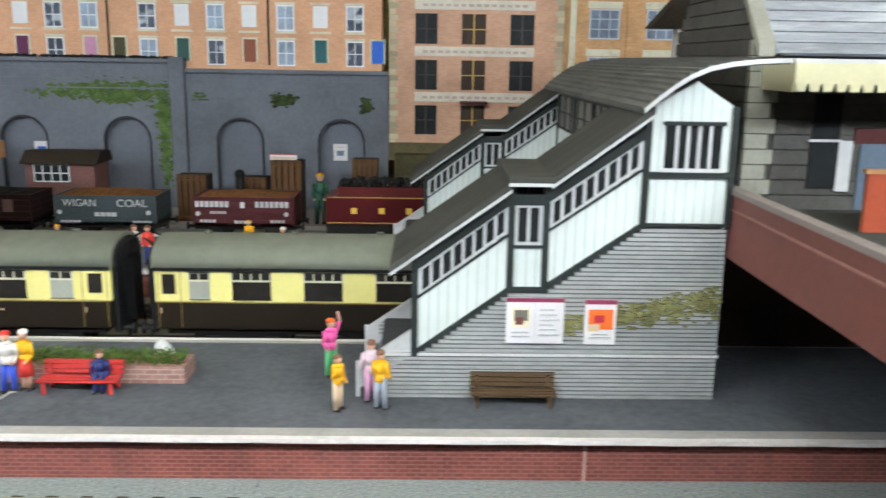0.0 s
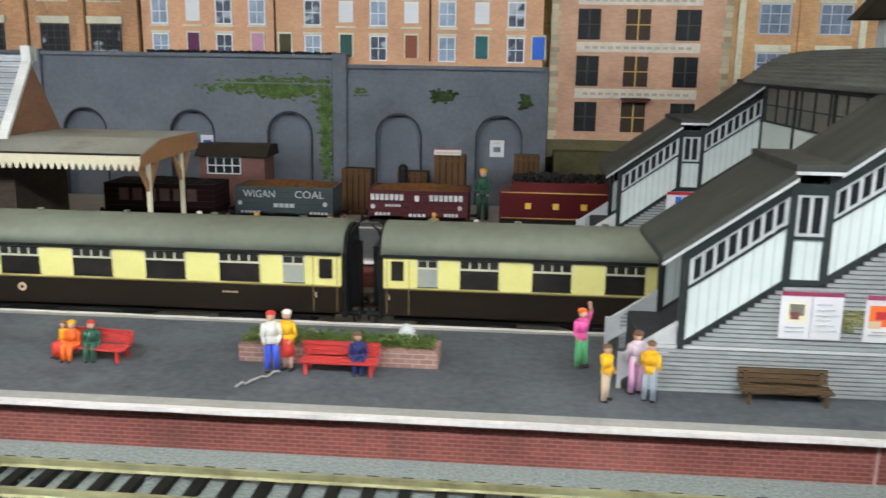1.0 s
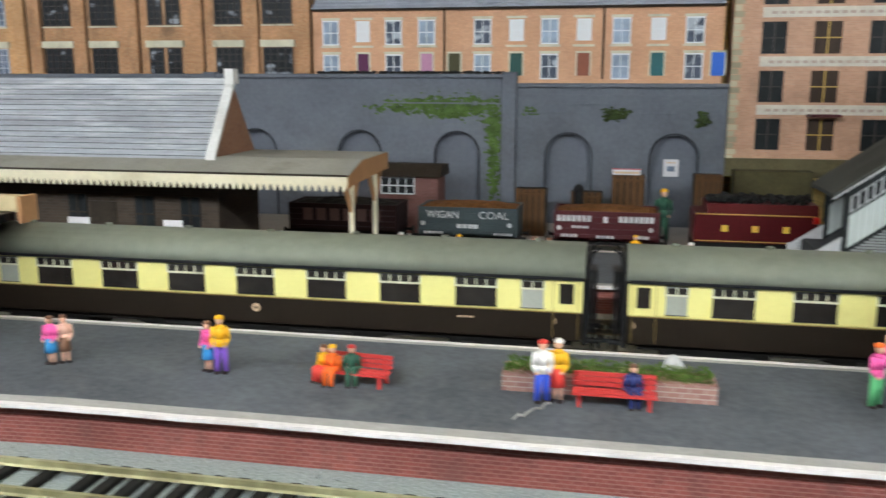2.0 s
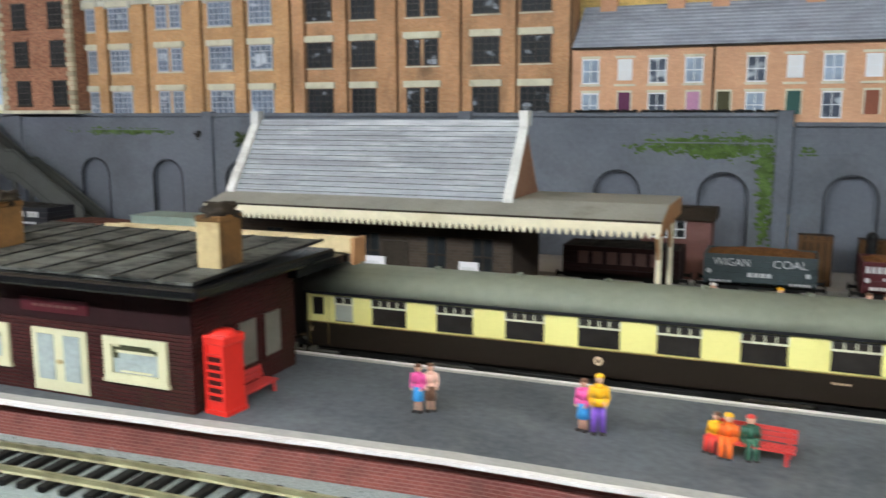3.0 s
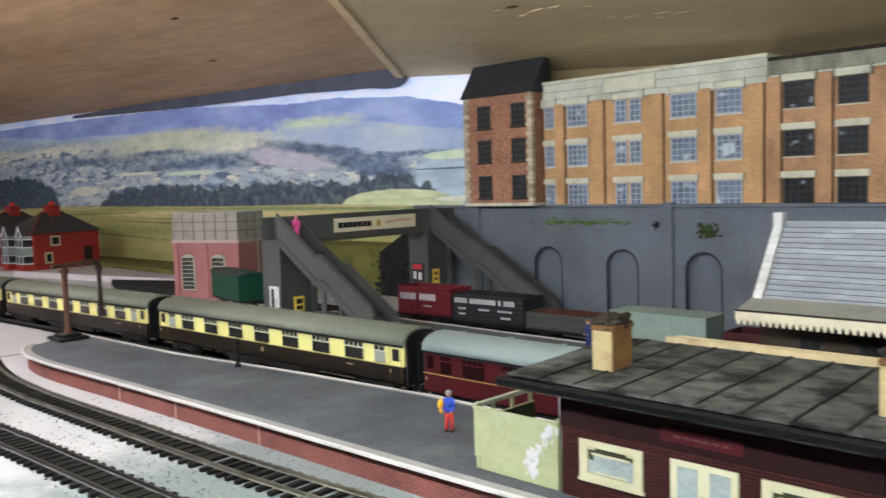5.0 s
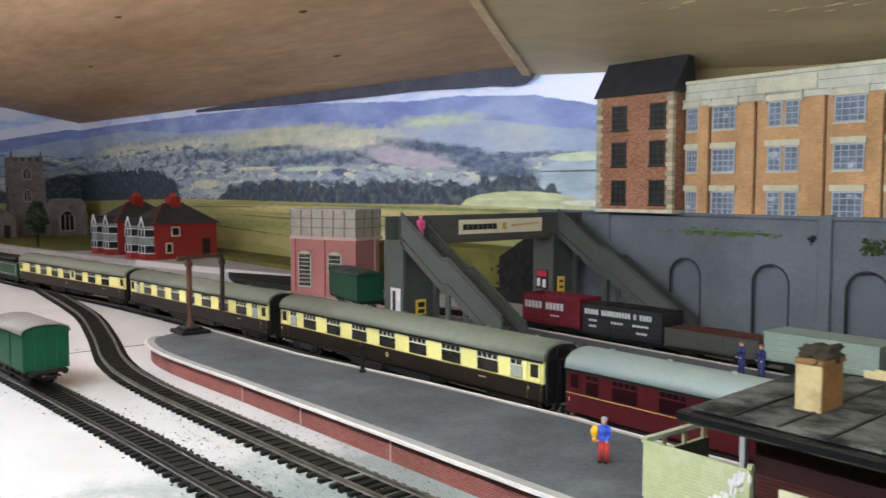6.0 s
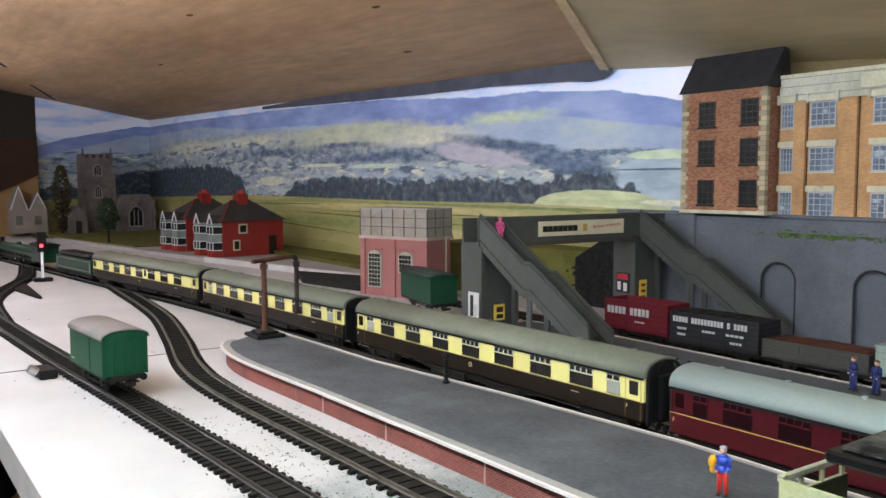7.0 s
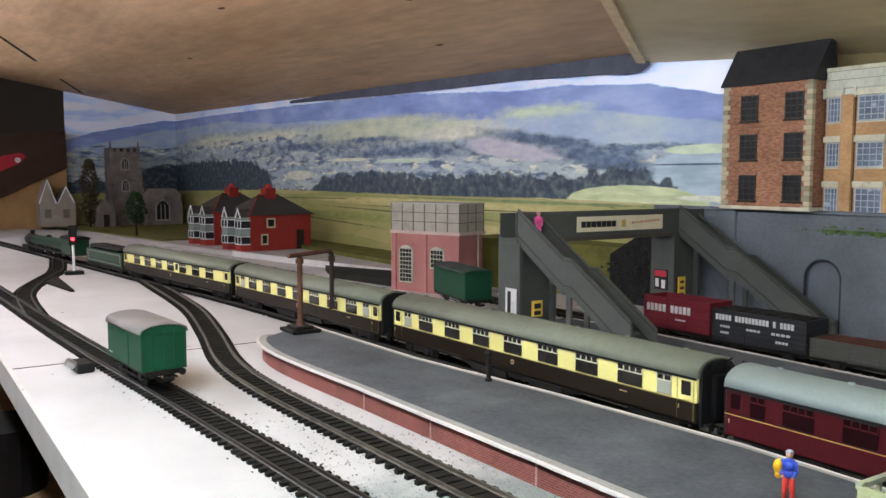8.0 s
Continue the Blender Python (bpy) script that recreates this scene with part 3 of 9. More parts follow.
# backdrop sheets
def hills_mat():
    """Printed sheet: cloudy sky, blue ridges, hedged fields and woods, near pasture."""
    m, nodes, links, bsdf = nodes_of("printed_landscape")
    geo = nodes.new("ShaderNodeNewGeometry")
    sep, comb, add = nodes.new("ShaderNodeSeparateXYZ"), nodes.new("ShaderNodeCombineXYZ"), nodes.new("ShaderNodeMath")
    links.new(geo.outputs["Position"], sep.inputs[0])
    links.new(sep.outputs[0], add.inputs[0])
    links.new(sep.outputs[1], add.inputs[1])
    shift = nodes.new("ShaderNodeMath")
    links.new(add.outputs[0], shift.inputs[0])
    shift.inputs[1].default_value = -0.802
    links.new(shift.outputs[0], comb.inputs[0])
    links.new(sep.outputs[2], comb.inputs[1])
    flat, along, high = comb.outputs[0], shift.outputs[0], sep.outputs[2]
    LEFT, SPAN = -3.70, 2.80

    def stretched(stretch, turn=0.0):
        mp = nodes.new("ShaderNodeMapping")
        mp.inputs["Scale"].default_value, mp.inputs["Rotation"].default_value = stretch, (0, 0, math.radians(turn))
        links.new(flat, mp.inputs["Vector"])
        return mp.outputs["Vector"]

    def n_of(scale, stretch, detail=5, rough=0.6):
        return noise_at(nodes, links, stretched(stretch), scale, detail, rough)

    def sums(a, k, b):
        t = nodes.new("ShaderNodeMath")
        t.operation = "MULTIPLY_ADD"
        links.new(a, t.inputs[0])
        t.inputs[1].default_value = k
        if isinstance(b, float):
            t.inputs[2].default_value = b
        else:
            links.new(b, t.inputs[2])
        return t.outputs[0]

    def both(a, b):
        t = nodes.new("ShaderNodeMath")
        t.operation = "MULTIPLY"
        links.new(a, t.inputs[0])
        links.new(b, t.inputs[1])
        return t.outputs[0]

    def ranged(v, lo, hi):
        f = nodes.new("ShaderNodeMapRange")
        f.inputs["From Min"].default_value, f.inputs["From Max"].default_value = lo, hi
        links.new(v, f.inputs["Value"])
        return f.outputs["Result"]

    u01 = sums(along, 1 / SPAN, -LEFT / SPAN)

    def below(pts, n, amount, soft):
        """1 under a skyline through (u, z) points, roughened by a noise."""
        top = ramp(nodes, links, u01, [((u - LEFT) / SPAN, (z, z, z)) for u, z in pts])
        return ranged(sums(n, -amount, sums(top, -1.0, high)), -amount / 2 + soft, -amount / 2 - soft)

    rag = n_of(26, (1, 1.8, 1), 4, 0.6)
    rag_fine = n_of(42, (1, 1.7, 1), 4, 0.58)
    grain = n_of(38, (1, 2.8, 1), 4, 0.6)
    broad = n_of(7, (1, 3.4, 1), 4, 0.6)

    def patch(u, z, ru, rz, warp=0.9, soft=0.10, turn=0.0, n=None):
        """1 inside a ragged oval round (u, z)."""
        mp = nodes.new("ShaderNodeMapping")
        mp.vector_type = "TEXTURE"
        mp.inputs["Location"].default_value, mp.inputs["Rotation"].default_value, mp.inputs["Scale"].default_value = (u, z, 0), (0, 0, math.radians(turn)), (ru, rz, 1)
        links.new(flat, mp.inputs["Vector"])
        far = nodes.new("ShaderNodeVectorMath")
        far.operation = "LENGTH"
        links.new(mp.outputs["Vector"], far.inputs[0])
        return ranged(sums(n or rag, warp * 2, far.outputs["Value"]), 1.0 + warp + soft, 1.0 + warp - soft)

    def tint(a, b, n=None):
        return ramp(nodes, links, n or grain, [(0.36, a), (0.64, b)])

    def cells(scale, stretch, turn, stops, hedge, width):
        """Fields of single colours parted by dark hedges."""
        vec = stretched(stretch, turn)
        out = []
        for feature in ("F1", "DISTANCE_TO_EDGE"):
            v = nodes.new("ShaderNodeTexVoronoi")
            v.feature = feature
            v.inputs["Scale"].default_value = scale
            links.new(vec, v.inputs["Vector"])
            out.append(v)
        one = nodes.new("ShaderNodeSeparateXYZ")
        links.new(out[0].outputs["Color"], one.inputs[0])
        c = ramp(nodes, links, one.outputs[0], stops)
        edge = ranged(sums(rag_fine, 0.10, out[1].outputs["Distance"]), width + 0.06, width + 0.035)
        return blend(nodes, links, edge, c, hedge)

    sky = ramp(nodes, links, n_of(6, (1, 4.5, 1)), [(0.36, (0.44, 0.54, 0.80)), (0.48, (0.60, 0.68, 0.88)), (0.60, (0.88, 0.90, 0.96))])
    ridge = ramp(nodes, links, broad, [(0.34, (0.15, 0.20, 0.42)), (0.52, (0.21, 0.28, 0.50)), (0.68, (0.31, 0.38, 0.55))])
    blue_hill = blend(nodes, links, 0.4, ramp(nodes, links, broad, [(0.36, (0.22, 0.30, 0.45)), (0.5, (0.33, 0.40, 0.50)), (0.64, (0.45, 0.50, 0.48))]), tint((0.27, 0.35, 0.46), (0.40, 0.46, 0.50)))
    fields = cells(9.0, (1, 4.2, 1), 8, [(0.0, (0.24, 0.29, 0.35)), (0.25, (0.40, 0.43, 0.37)), (0.45, (0.29, 0.35, 0.42)), (0.62, (0.50, 0.51, 0.43)), (0.8, (0.33, 0.39, 0.42)), (1.0, (0.44, 0.47, 0.40))], (0.17, 0.215, 0.30), 0.015)
    fields = blend(nodes, links, 0.55, fields, tint((0.14, 0.205, 0.29), (0.45, 0.51, 0.47), n_of(19, (1, 3.0, 1), 5, 0.62)))
    far_woods = tint((0.050, 0.080, 0.135), (0.125, 0.175, 0.255), rag_fine)
    woods = ramp(nodes, links, n_of(62, (1, 1.1, 1), 4, 0.62), [(0.34, (0.018, 0.028, 0.048)), (0.52, (0.042, 0.062, 0.082)), (0.68, (0.115, 0.145, 0.125))])
    hill = tint((0.36, 0.41, 0.31), (0.53, 0.54, 0.39), n_of(16, (1, 3, 1), 4, 0.62))
    mauve = tint((0.36, 0.345, 0.40), (0.47, 0.44, 0.45))
    lime = tint((0.41, 0.49, 0.37), (0.54, 0.60, 0.44))
    straw = tint((0.46, 0.47, 0.38), (0.62, 0.61, 0.48))
    mist = tint((0.27, 0.35, 0.39), (0.42, 0.50, 0.52), n_of(14, (1, 4, 1), 4, 0.6))
    near = cells(2.6, (1, 15.0, 1), -1.5, [(0.0, (0.27, 0.25, 0.085)), (0.3, (0.40, 0.35, 0.15)), (0.55, (0.21, 0.235, 0.075)), (0.8, (0.34, 0.31, 0.12)), (1.0, (0.47, 0.41, 0.20))], (0.075, 0.085, 0.035), 0.004)
    near = blend(nodes, links, 0.35, near, tint((0.20, 0.20, 0.06), (0.36, 0.31, 0.12), broad))
    hedge = tint((0.055, 0.065, 0.025), (0.12, 0.13, 0.045))
    c = sky
    for mask, col in (
        (below([(-3.66, 0.255), (-3.52, 0.30), (-3.30, 0.345), (-2.83, 0.340), (-2.24, 0.329), (-1.82, 0.317), (-1.60, 0.304), (-1.47, 0.294), (-1.35, 0.294), (-1.26, 0.286), (-1.19, 0.282), (-1.07, 0.259)], rag, 0.008, 0.0012), ridge),
        (below([(-3.60, 0.24), (-3.30, 0.315), (-2.76, 0.318), (-2.42, 0.292), (-2.20, 0.288), (-1.94, 0.278), (-1.68, 0.264), (-1.55, 0.247), (-1.49, 0.256), (-1.41, 0.270), (-1.33, 0.260), (-1.19, 0.242), (-1.06, 0.225)], rag, 0.008, 0.002), blue_hill),
        (below([(-3.60, 0.22), (-3.0, 0.29), (-2.30, 0.282), (-1.83, 0.266), (-1.60, 0.248), (-1.47, 0.226), (-1.30, 0.200), (-1.06, 0.190)], rag, 0.02, 0.002), fields),
        (patch(-1.405, 0.260, 0.085, 0.0080, 1.3, 0.7), lime),
        (patch(-1.90, 0.260, 0.26, 0.018, 0.5, 0.3), hill),
        (patch(-1.64, 0.250, 0.12, 0.0075, 0.5, 0.3), straw),
        (patch(-2.42, 0.262, 0.20, 0.012, 0.5, 0.35), straw),
        (patch(-2.85, 0.262, 0.22, 0.016, 0.6, 0.35), straw),
        (both(ranged(n_of(17, (1, 3.4, 1), 5, 0.6), 0.50, 0.60), below([(-3.5, 0.26), (-2.3, 0.262), (-1.83, 0.244), (-1.4, 0.222), (-1.1, 0.20)], rag, 0.03, 0.004)), far_woods),
        (both(ranged(n_of(21, (1, 3.8, 1), 4, 0.55), 0.57, 0.62), below([(-3.5, 0.25), (-2.3, 0.250), (-1.83, 0.232), (-1.4, 0.205), (-1.1, 0.19)], rag, 0.02, 0.004)), straw),
        (patch(-2.10, 0.232, 0.34, 0.010, 1.3, 0.6, n=rag_fine), far_woods),
        (patch(-1.78, 0.210, 0.26, 0.010, 1.2, 0.6, n=rag_fine), far_woods),
        (patch(-1.86, 0.247, 0.27, 0.0170, 0.9, 0.5), hill),
        (patch(-1.62, 0.237, 0.12, 0.0100, 0.8, 0.5), straw),
        (patch(-1.93, 0.236, 0.11, 0.0050, 1.0, 0.5, n=rag_fine), far_woods),
        (patch(-1.46, 0.207, 0.125, 0.0175, 0.30, 0.12, turn=-5), mauve),
        (patch(-1.40, 0.2180, 0.135, 0.0090, 0.5, 0.4, turn=-7, n=rag_fine), far_woods),
        (patch(-1.27, 0.188, 0.10, 0.012, 0.5, 0.4, turn=-8, n=rag_fine), far_woods),
        (patch(-1.79, 0.193, 0.10, 0.0040, 0.6), lime),
        (patch(-2.02, 0.198, 0.10, 0.0035, 0.6), straw),
        (patch(-1.10, 0.166, 0.075, 0.032, 0.15), mist),
        (patch(-1.11, 0.178, 0.07, 0.0012, 0.3), far_woods),
        (patch(-1.10, 0.196, 0.055, 0.006, 0.3), lime),
        (patch(-2.27, 0.166, 0.075, 0.011, 0.3), straw),
        (below([(-3.5, 0.150), (-3.32, 0.196), (-2.96, 0.210), (-2.60, 0.205), (-2.47, 0.180), (-2.42, 0.130), (-2.20, 0.130), (-2.14, 0.160), (-1.90, 0.173), (-1.74, 0.164), (-1.49, 0.168), (-1.33, 0.163), (-1.25, 0.179), (-1.19, 0.172), (-1.13, 0.148), (-1.10, 0.120)], n_of(44, (1, 0.9, 1), 4, 0.55), 0.050, 0.003), woods),
        (patch(-1.21, 0.130, 0.125, 0.022, 0.12, 0.03), tint((0.37, 0.42, 0.22), (0.58, 0.60, 0.37), n_of(14, (1, 5, 1), 4, 0.6))),
        (patch(-1.09, 0.137, 0.05, 0.0035, 0.5), straw),
        (below([(-3.6, 0.108), (-3.43, 0.112), (-2.37, 0.131), (-1.68, 0.129), (-1.36, 0.131), (-1.06, 0.127)], rag, 0.005, 0.0008), near),
        (patch(-1.75, 0.114, 0.42, 0.0075, 0.4, 0.2), tint((0.36, 0.32, 0.12), (0.46, 0.40, 0.18))),
        (patch(-2.05, 0.080, 0.32, 0.0090, 0.5, 0.25), tint((0.17, 0.19, 0.055), (0.25, 0.26, 0.085))),
        (patch(-1.58, 0.074, 0.22, 0.0100, 0.5, 0.25), tint((0.40, 0.36, 0.15), (0.48, 0.43, 0.20))),
        (patch(-1.45, 0.1245, 0.36, 0.0022, 0.8), tint((0.13, 0.17, 0.06), (0.20, 0.24, 0.09))),
        (patch(-1.80, 0.0955, 0.36, 0.0013, 0.7, 0.2, turn=-0.6), hedge),
        (patch(-1.62, 0.1075, 0.34, 0.0011, 0.7, 0.2, turn=0.5), hedge),
        (patch(-2.15, 0.0690, 0.28, 0.0013, 0.7, 0.2, turn=-1.5), hedge),
        (patch(-2.30, 0.1130, 0.30, 0.0012, 0.8, 0.2, turn=0.8), hedge),
        (patch(-1.50, 0.0560, 0.16, 0.0040, 0.8, 0.2), hedge),
        (patch(-1.325, 0.090, 0.013, 0.0150, 0.3, 0.2), hedge),
        (patch(-1.235, 0.098, 0.009, 0.0100, 0.3, 0.2), hedge),
    ):
        c = blend(nodes, links, mask, c, col)
    gain = nodes.new("ShaderNodeVectorMath")
    gain.operation = "MULTIPLY"
    links.new(c, gain.inputs[0])
    gain.inputs[1].default_value = (1.44, 1.48, 1.60)
    links.new(gain.outputs[0], bsdf.inputs["Base Color"])
    bsdf.inputs["Roughness"].default_value = 0.5
    return m


HILLS = hills_mat()
bm = bmesh.new()
box(bm, -3.26, -0.96, 0.802, 0.806, GROUND, 0.48)
structure("backdrop", bm, HILLS, "printed landscape sheet of blue hills, fields and woods", "backdrop")
bm = bmesh.new()
box(bm, -3.264, -3.26, 0.462, 0.8015, GROUND, 0.48)
structure("backdrop_end", bm, HILLS, "printed landscape sheet on the end wall", "backdrop")
bm = bmesh.new()
box(bm, -0.64, 0.9, 0.802, 0.812, GROUND, 0.48)
bm_olive = bmesh.new()
box(bm_olive, -0.9595, -0.6405, 0.802, 0.812, GROUND, 0.48)
# Filler board, its paint darkened in place of shading to match the ceiling.
structure("wall_board_olive", bm_olive, mat("darkened_board", (0.27, 0.205, 0.105), 0.7, var=0.25, big=12), "added olive-brown filler board behind the mill, darkened like the ceiling", "wall")
structure("wall_board", bm, OSB, "yellow chipboard wall behind the houses", "wall")


# board ceiling, one sheet to each side of a lipped joint
def ceiling_z(x):
    if x < -1.19:
        return 0.319 + (-1.19 - x) * 0.0227
    return 0.319 - 0.039 * min(1.0, (x + 1.19) / 0.51)


JOINT_SLANT = 0.70


def ceiling_at(x, y):
    """Height of the ceiling's underside."""
    k = (0.80 - y) * JOINT_SLANT
    if x < -1.19 + k:
        xb, drop = (x - k * 3.26 / 2.07) / (1 + k / 2.07), 0.0
    else:
        xb, drop = (x - k * 0.9 / 2.087) / (1 - k / 2.087), 0.012
    return ceiling_z(xb) - drop + (0.80 - y) * 0.17


def ceiling_sheet(name, x0, x1, z_shift, label, thick=0.012):
    bm = bmesh.new()
    cols = []
    n = 24
    for i in range(n + 1):
        x = x0 + (x1 - x0) * i / n
        zb = ceiling_z(x) + z_shift
        share = i / n if x1 < -1 else 1 - i / n
        xf = x + 0.96 * JOINT_SLANT * share
        cols.append([bm.verts.new(v) for v in ((x, 0.80, zb), (xf, -0.16, zb + 0.96 * 0.17), (xf, -0.16, zb + 0.96 * 0.17 + thick), (x, 0.80, zb + thick))])
    for a, b in zip(cols, cols[1:]):
        for i in range(4):
            bm.faces.new((a[i], b[i], b[(i + 1) % 4], a[(i + 1) % 4]))
    bm.faces.new(cols[0])
    bm.faces.new(cols[-1][::-1])
    bmesh.ops.recalc_face_normals(bm, faces=bm.faces)
    return structure(name, bm, WOOD_PLY if x1 < -1 else WOOD_OLIVE, label, "ceiling")


ceiling_sheet("ceiling", -3.26, -1.19, 0.0, "brown plywood ceiling sheet sloping down to the back")
ceiling_sheet("ceiling_right", -1.187, 0.9, -0.012, "olive-brown plywood ceiling sheet sloping down to the back")
bm = bmesh.new()
prism(bm, [(-1.202, 0.3185), (-1.1865, 0.3185), (-1.1865, 0.3040), (-1.202, 0.3060)], 0.0, 0.80)
tilt_strip = structure("trim_ceiling_joint", bm, RAW_EDGE, "pale raw edge at the ceiling joint", "trim")
for v in tilt_strip.data.vertices:
    v.co.z += (0.80 - v.co.y) * 0.17
    v.co.x += (0.80 - v.co.y) * JOINT_SLANT

# marks on the ceiling sheets: knots, splinters, the open seam of the far sheet
bm = bmesh.new()
rnd = random.Random(17)
for x, y in ((-1.30, 0.52), (-1.62, 0.40), (-0.99, 0.46), (-0.83, 0.61), (-2.1, 0.5), (-1.45, 0.66)):
    z = ceiling_at(x, y)
    blob(bm, (x, y, z), 0.007, 0, (1.3, 0.8, 0.10), 0.3, 2)
structure("trim_knots", bm, KNOT, "dark knots in the plywood ceiling", "trim")
bm = bmesh.new()
for cx, cy in ((-0.90, 0.50), (-0.80, 0.62), (-0.72, 0.66), (-1.02, 0.30)):
    for i in range(9):
        x, y = cx + rnd.gauss(0, 0.022), cy + rnd.gauss(0, 0.006)
        z = ceiling_at(x, y)
        blob(bm, (x, y, z), rnd.uniform(0.002, 0.006), 0, (2.4, 0.35, 0.12), 0.5, 1)
structure("trim_splinters", bm, RAW_EDGE, "pale splintered scratches in the plywood ceiling", "trim")
bm = bmesh.new()
for (xa, ya), (xb, yb) in (((-2.40, 0.19), (-2.68, 0.30)), ((-2.95, 0.40), (-3.20, 0.50))):
    prism(bm, [(xa, ya), (xa, ya + 0.007), (xb, yb + 0.009), (xb, yb)], 0, 0.0016, "z")
seam = structure("trim_ceiling_seam", bm, SOOT_SHADE, "open dark seam between two ceiling sheets", "trim")
for v in seam.data.vertices:
    v.co.z += ceiling_at(v.co.x, v.co.y) - 0.0012
# Ragged strip added to stand in for the dark gap along the ceiling edge.
bm = bmesh.new()
low = [(-2.30, 0.334), (-1.86, 0.318), (-1.62, 0.311), (-1.433, 0.3075), (-1.33, 0.302), (-1.256, 0.2985), (-1.215, 0.294), (-1.191, 0.2955), (-1.176, 0.303)]
prism(bm, [(-1.176, 0.336)] + [(-2.30, 0.340)] + low, 0.7935, 0.7950)
structure("trim_torn_paper", bm, mat("slate_gap_strip", (0.10, 0.11, 0.15), 0.8, var=0.3, big=20), "ragged slate-blue strip added for the shadow gap at the ceiling edge", "trim")

# added unseen tubes under the front ceiling edge; the leftmost lifts the far corner
for x, length, power, hue in TUBES:
    lamp = empty("strip_light", "added white tube light under the ceiling board, out of view", "strip light", "tube lights")
    g = glow_mat("tube_glow_lit", hue, power)
    bm = bmesh.new()
    rod(bm, (x - length / 2, -0.050, 0.315), (x + length / 2, -0.050, 0.315), 0.0080, 10)
    part("tube", bm, g, lamp)
    quick("batten", [(x - length / 2 - 0.02, x + length / 2 + 0.02, -0.070, -0.030, 0.350, 0.375)], WHITE, lamp)
    for k in (-1, 1):
        quick("hanger", [(x + k * length * 0.35 - 0.002, x + k * length * 0.35 + 0.002, -0.052, -0.048, 0.375, ceiling_at(x + k * length * 0.35, -0.05))], BLACK, lamp)
        quick("holder", [(x + k * (length / 2 + 0.008) - 0.007, x + k * (length / 2 + 0.008) + 0.007, -0.060, -0.040, 0.305, 0.350)], WHITE, lamp)

# the room round the layout; unseen walls and ceiling, dark to cut bounced light
bm = bmesh.new()
box(bm, -3.6, 1.2, -1.9, -1.88, -0.9, 1.2)
box(bm, -3.6, 1.2, 0.87, 0.89, -0.9, 1.2)
box(bm, -3.62, -3.6, -1.88, 0.87, -0.9, 1.2)
box(bm, 1.2, 1.22, -1.88, 0.87, -0.9, 1.2)
structure("wall_room", bm, ROOM_WALL, "unseen room walls, dull brown to cut bounced light", "wall")
bm = bmesh.new()
box(bm, -3.6, 1.2, -1.88, 0.87, -0.92, -0.9)
structure("floor", bm, ROOM_FLOOR, "worn brown board floor", "floor")
bm = bmesh.new()
box(bm, -3.6, 1.2, -1.88, 0.87, 1.2, 1.22)
structure("ceiling_room", bm, ROOM_WALL, "unseen room ceiling, dull brown to cut bounced light", "ceiling")


# ---- tracks ----
def track(name, pts, label, each_from=9, each_to=-9, step=0.0068, z=GROUND, rail=IRON):
    """Two rails on sleepers; sleepers between the two x values are single parts."""
    top = empty(name, label, "railway track", "model tracks", "structure")
    line = smooth_line(pts, step)
    if (line[-1] - line[-2]).length < step * 0.6:
        line.pop(-2)
    bm = bmesh.new()
    box(bm, -0.0017, 0.0017, -0.0145, 0.0145, 0, 0.0021)
    first = part("sleeper", bm, SLEEPER, top)
    rest = bmesh.new()
    used = False
    n = len(line)
    for i, p in enumerate(line):
        d = (line[min(i + 1, n - 1)] - line[max(i - 1, 0)]).normalized()
        a = math.atan2(d.y, d.x)
        if each_to <= p.x <= each_from:
            s = first if not used else clone(first, top)
            s.location, s.rotation_euler = (p.x, p.y, z), (0, 0, a)
            used = True
        else:
            m = Matrix.Translation((p.x, p.y, z)) @ Matrix.Rotation(a, 4, "Z")
            fs = box(rest, -0.0017, 0.0017, -0.0145, 0.0145, 0, 0.0021)
            for v in {v for f in fs for v in f.verts}:
                v.co = m @ v.co
    if not used:
        first.location = (line[0].x, line[0].y, z)
    if rest.verts:
        tagged(part("sleepers", rest, SLEEPER, top), "far black sleepers", kind="stuff")
    else:
        rest.free()
    for side in (-1, 1):
        bm = bmesh.new()
        rings = []
        for i, p in enumerate(line):
            d = (line[min(i + 1, n - 1)] - line[max(i - 1, 0)]).normalized()
            q = Vector((-d.y, d.x, 0))
            prof = [(-0.0011, 0.0021), (0.0011, 0.0021), (0.0004, 0.0027), (0.0006, 0.0040), (0.0006, 0.0046), (-0.0006, 0.0046), (-0.0006, 0.0040), (-0.0004, 0.0027)]
            rings.append([bm.verts.new((p + q * (side * 0.00855 + u)) + Vector((0, 0, z + w))) for u, w in prof])
        k = len(prof)
        for a, b in zip(rings, rings[1:]):
            for j in range(k):
                bm.faces.new((a[j], a[(j + 1) % k], b[(j + 1) % k], b[j]))
        bmesh.ops.recalc_face_normals(bm, faces=bm.faces)
        part("rail", bm, rail, top)
    return top


SIDING = [(0.60, 0.243), (0.0, 0.245), (-0.35, 0.246), (-0.50, 0.239), (-0.70, 0.224), (-0.84, 0.218), (-1.00, 0.213), (-1.106, 0.221), (-1.236, 0.250), (-1.38, 0.279), (-1.50, 0.293), (-1.65, 0.305), (-1.80, 0.318)]
track("railway_track", SIDING, "model track with dull brass rails on black sleepers", 9, -1.25, 0.0074, rail=RAIL_BLEND)
YARD = [(-0.30, 0.178), (-0.60, 0.171), (-0.82, 0.161), (-0.953, 0.153), (-1.043, 0.147), (-1.167, 0.137), (-1.32, 0.127), (-1.45, 0.120), (-1.60, 0.113), (-1.90, 0.098)]
track("railway_track", YARD, "model track with dark rails and sleepers on bare white board", -0.70, -1.60, rail=IRON_DARK)
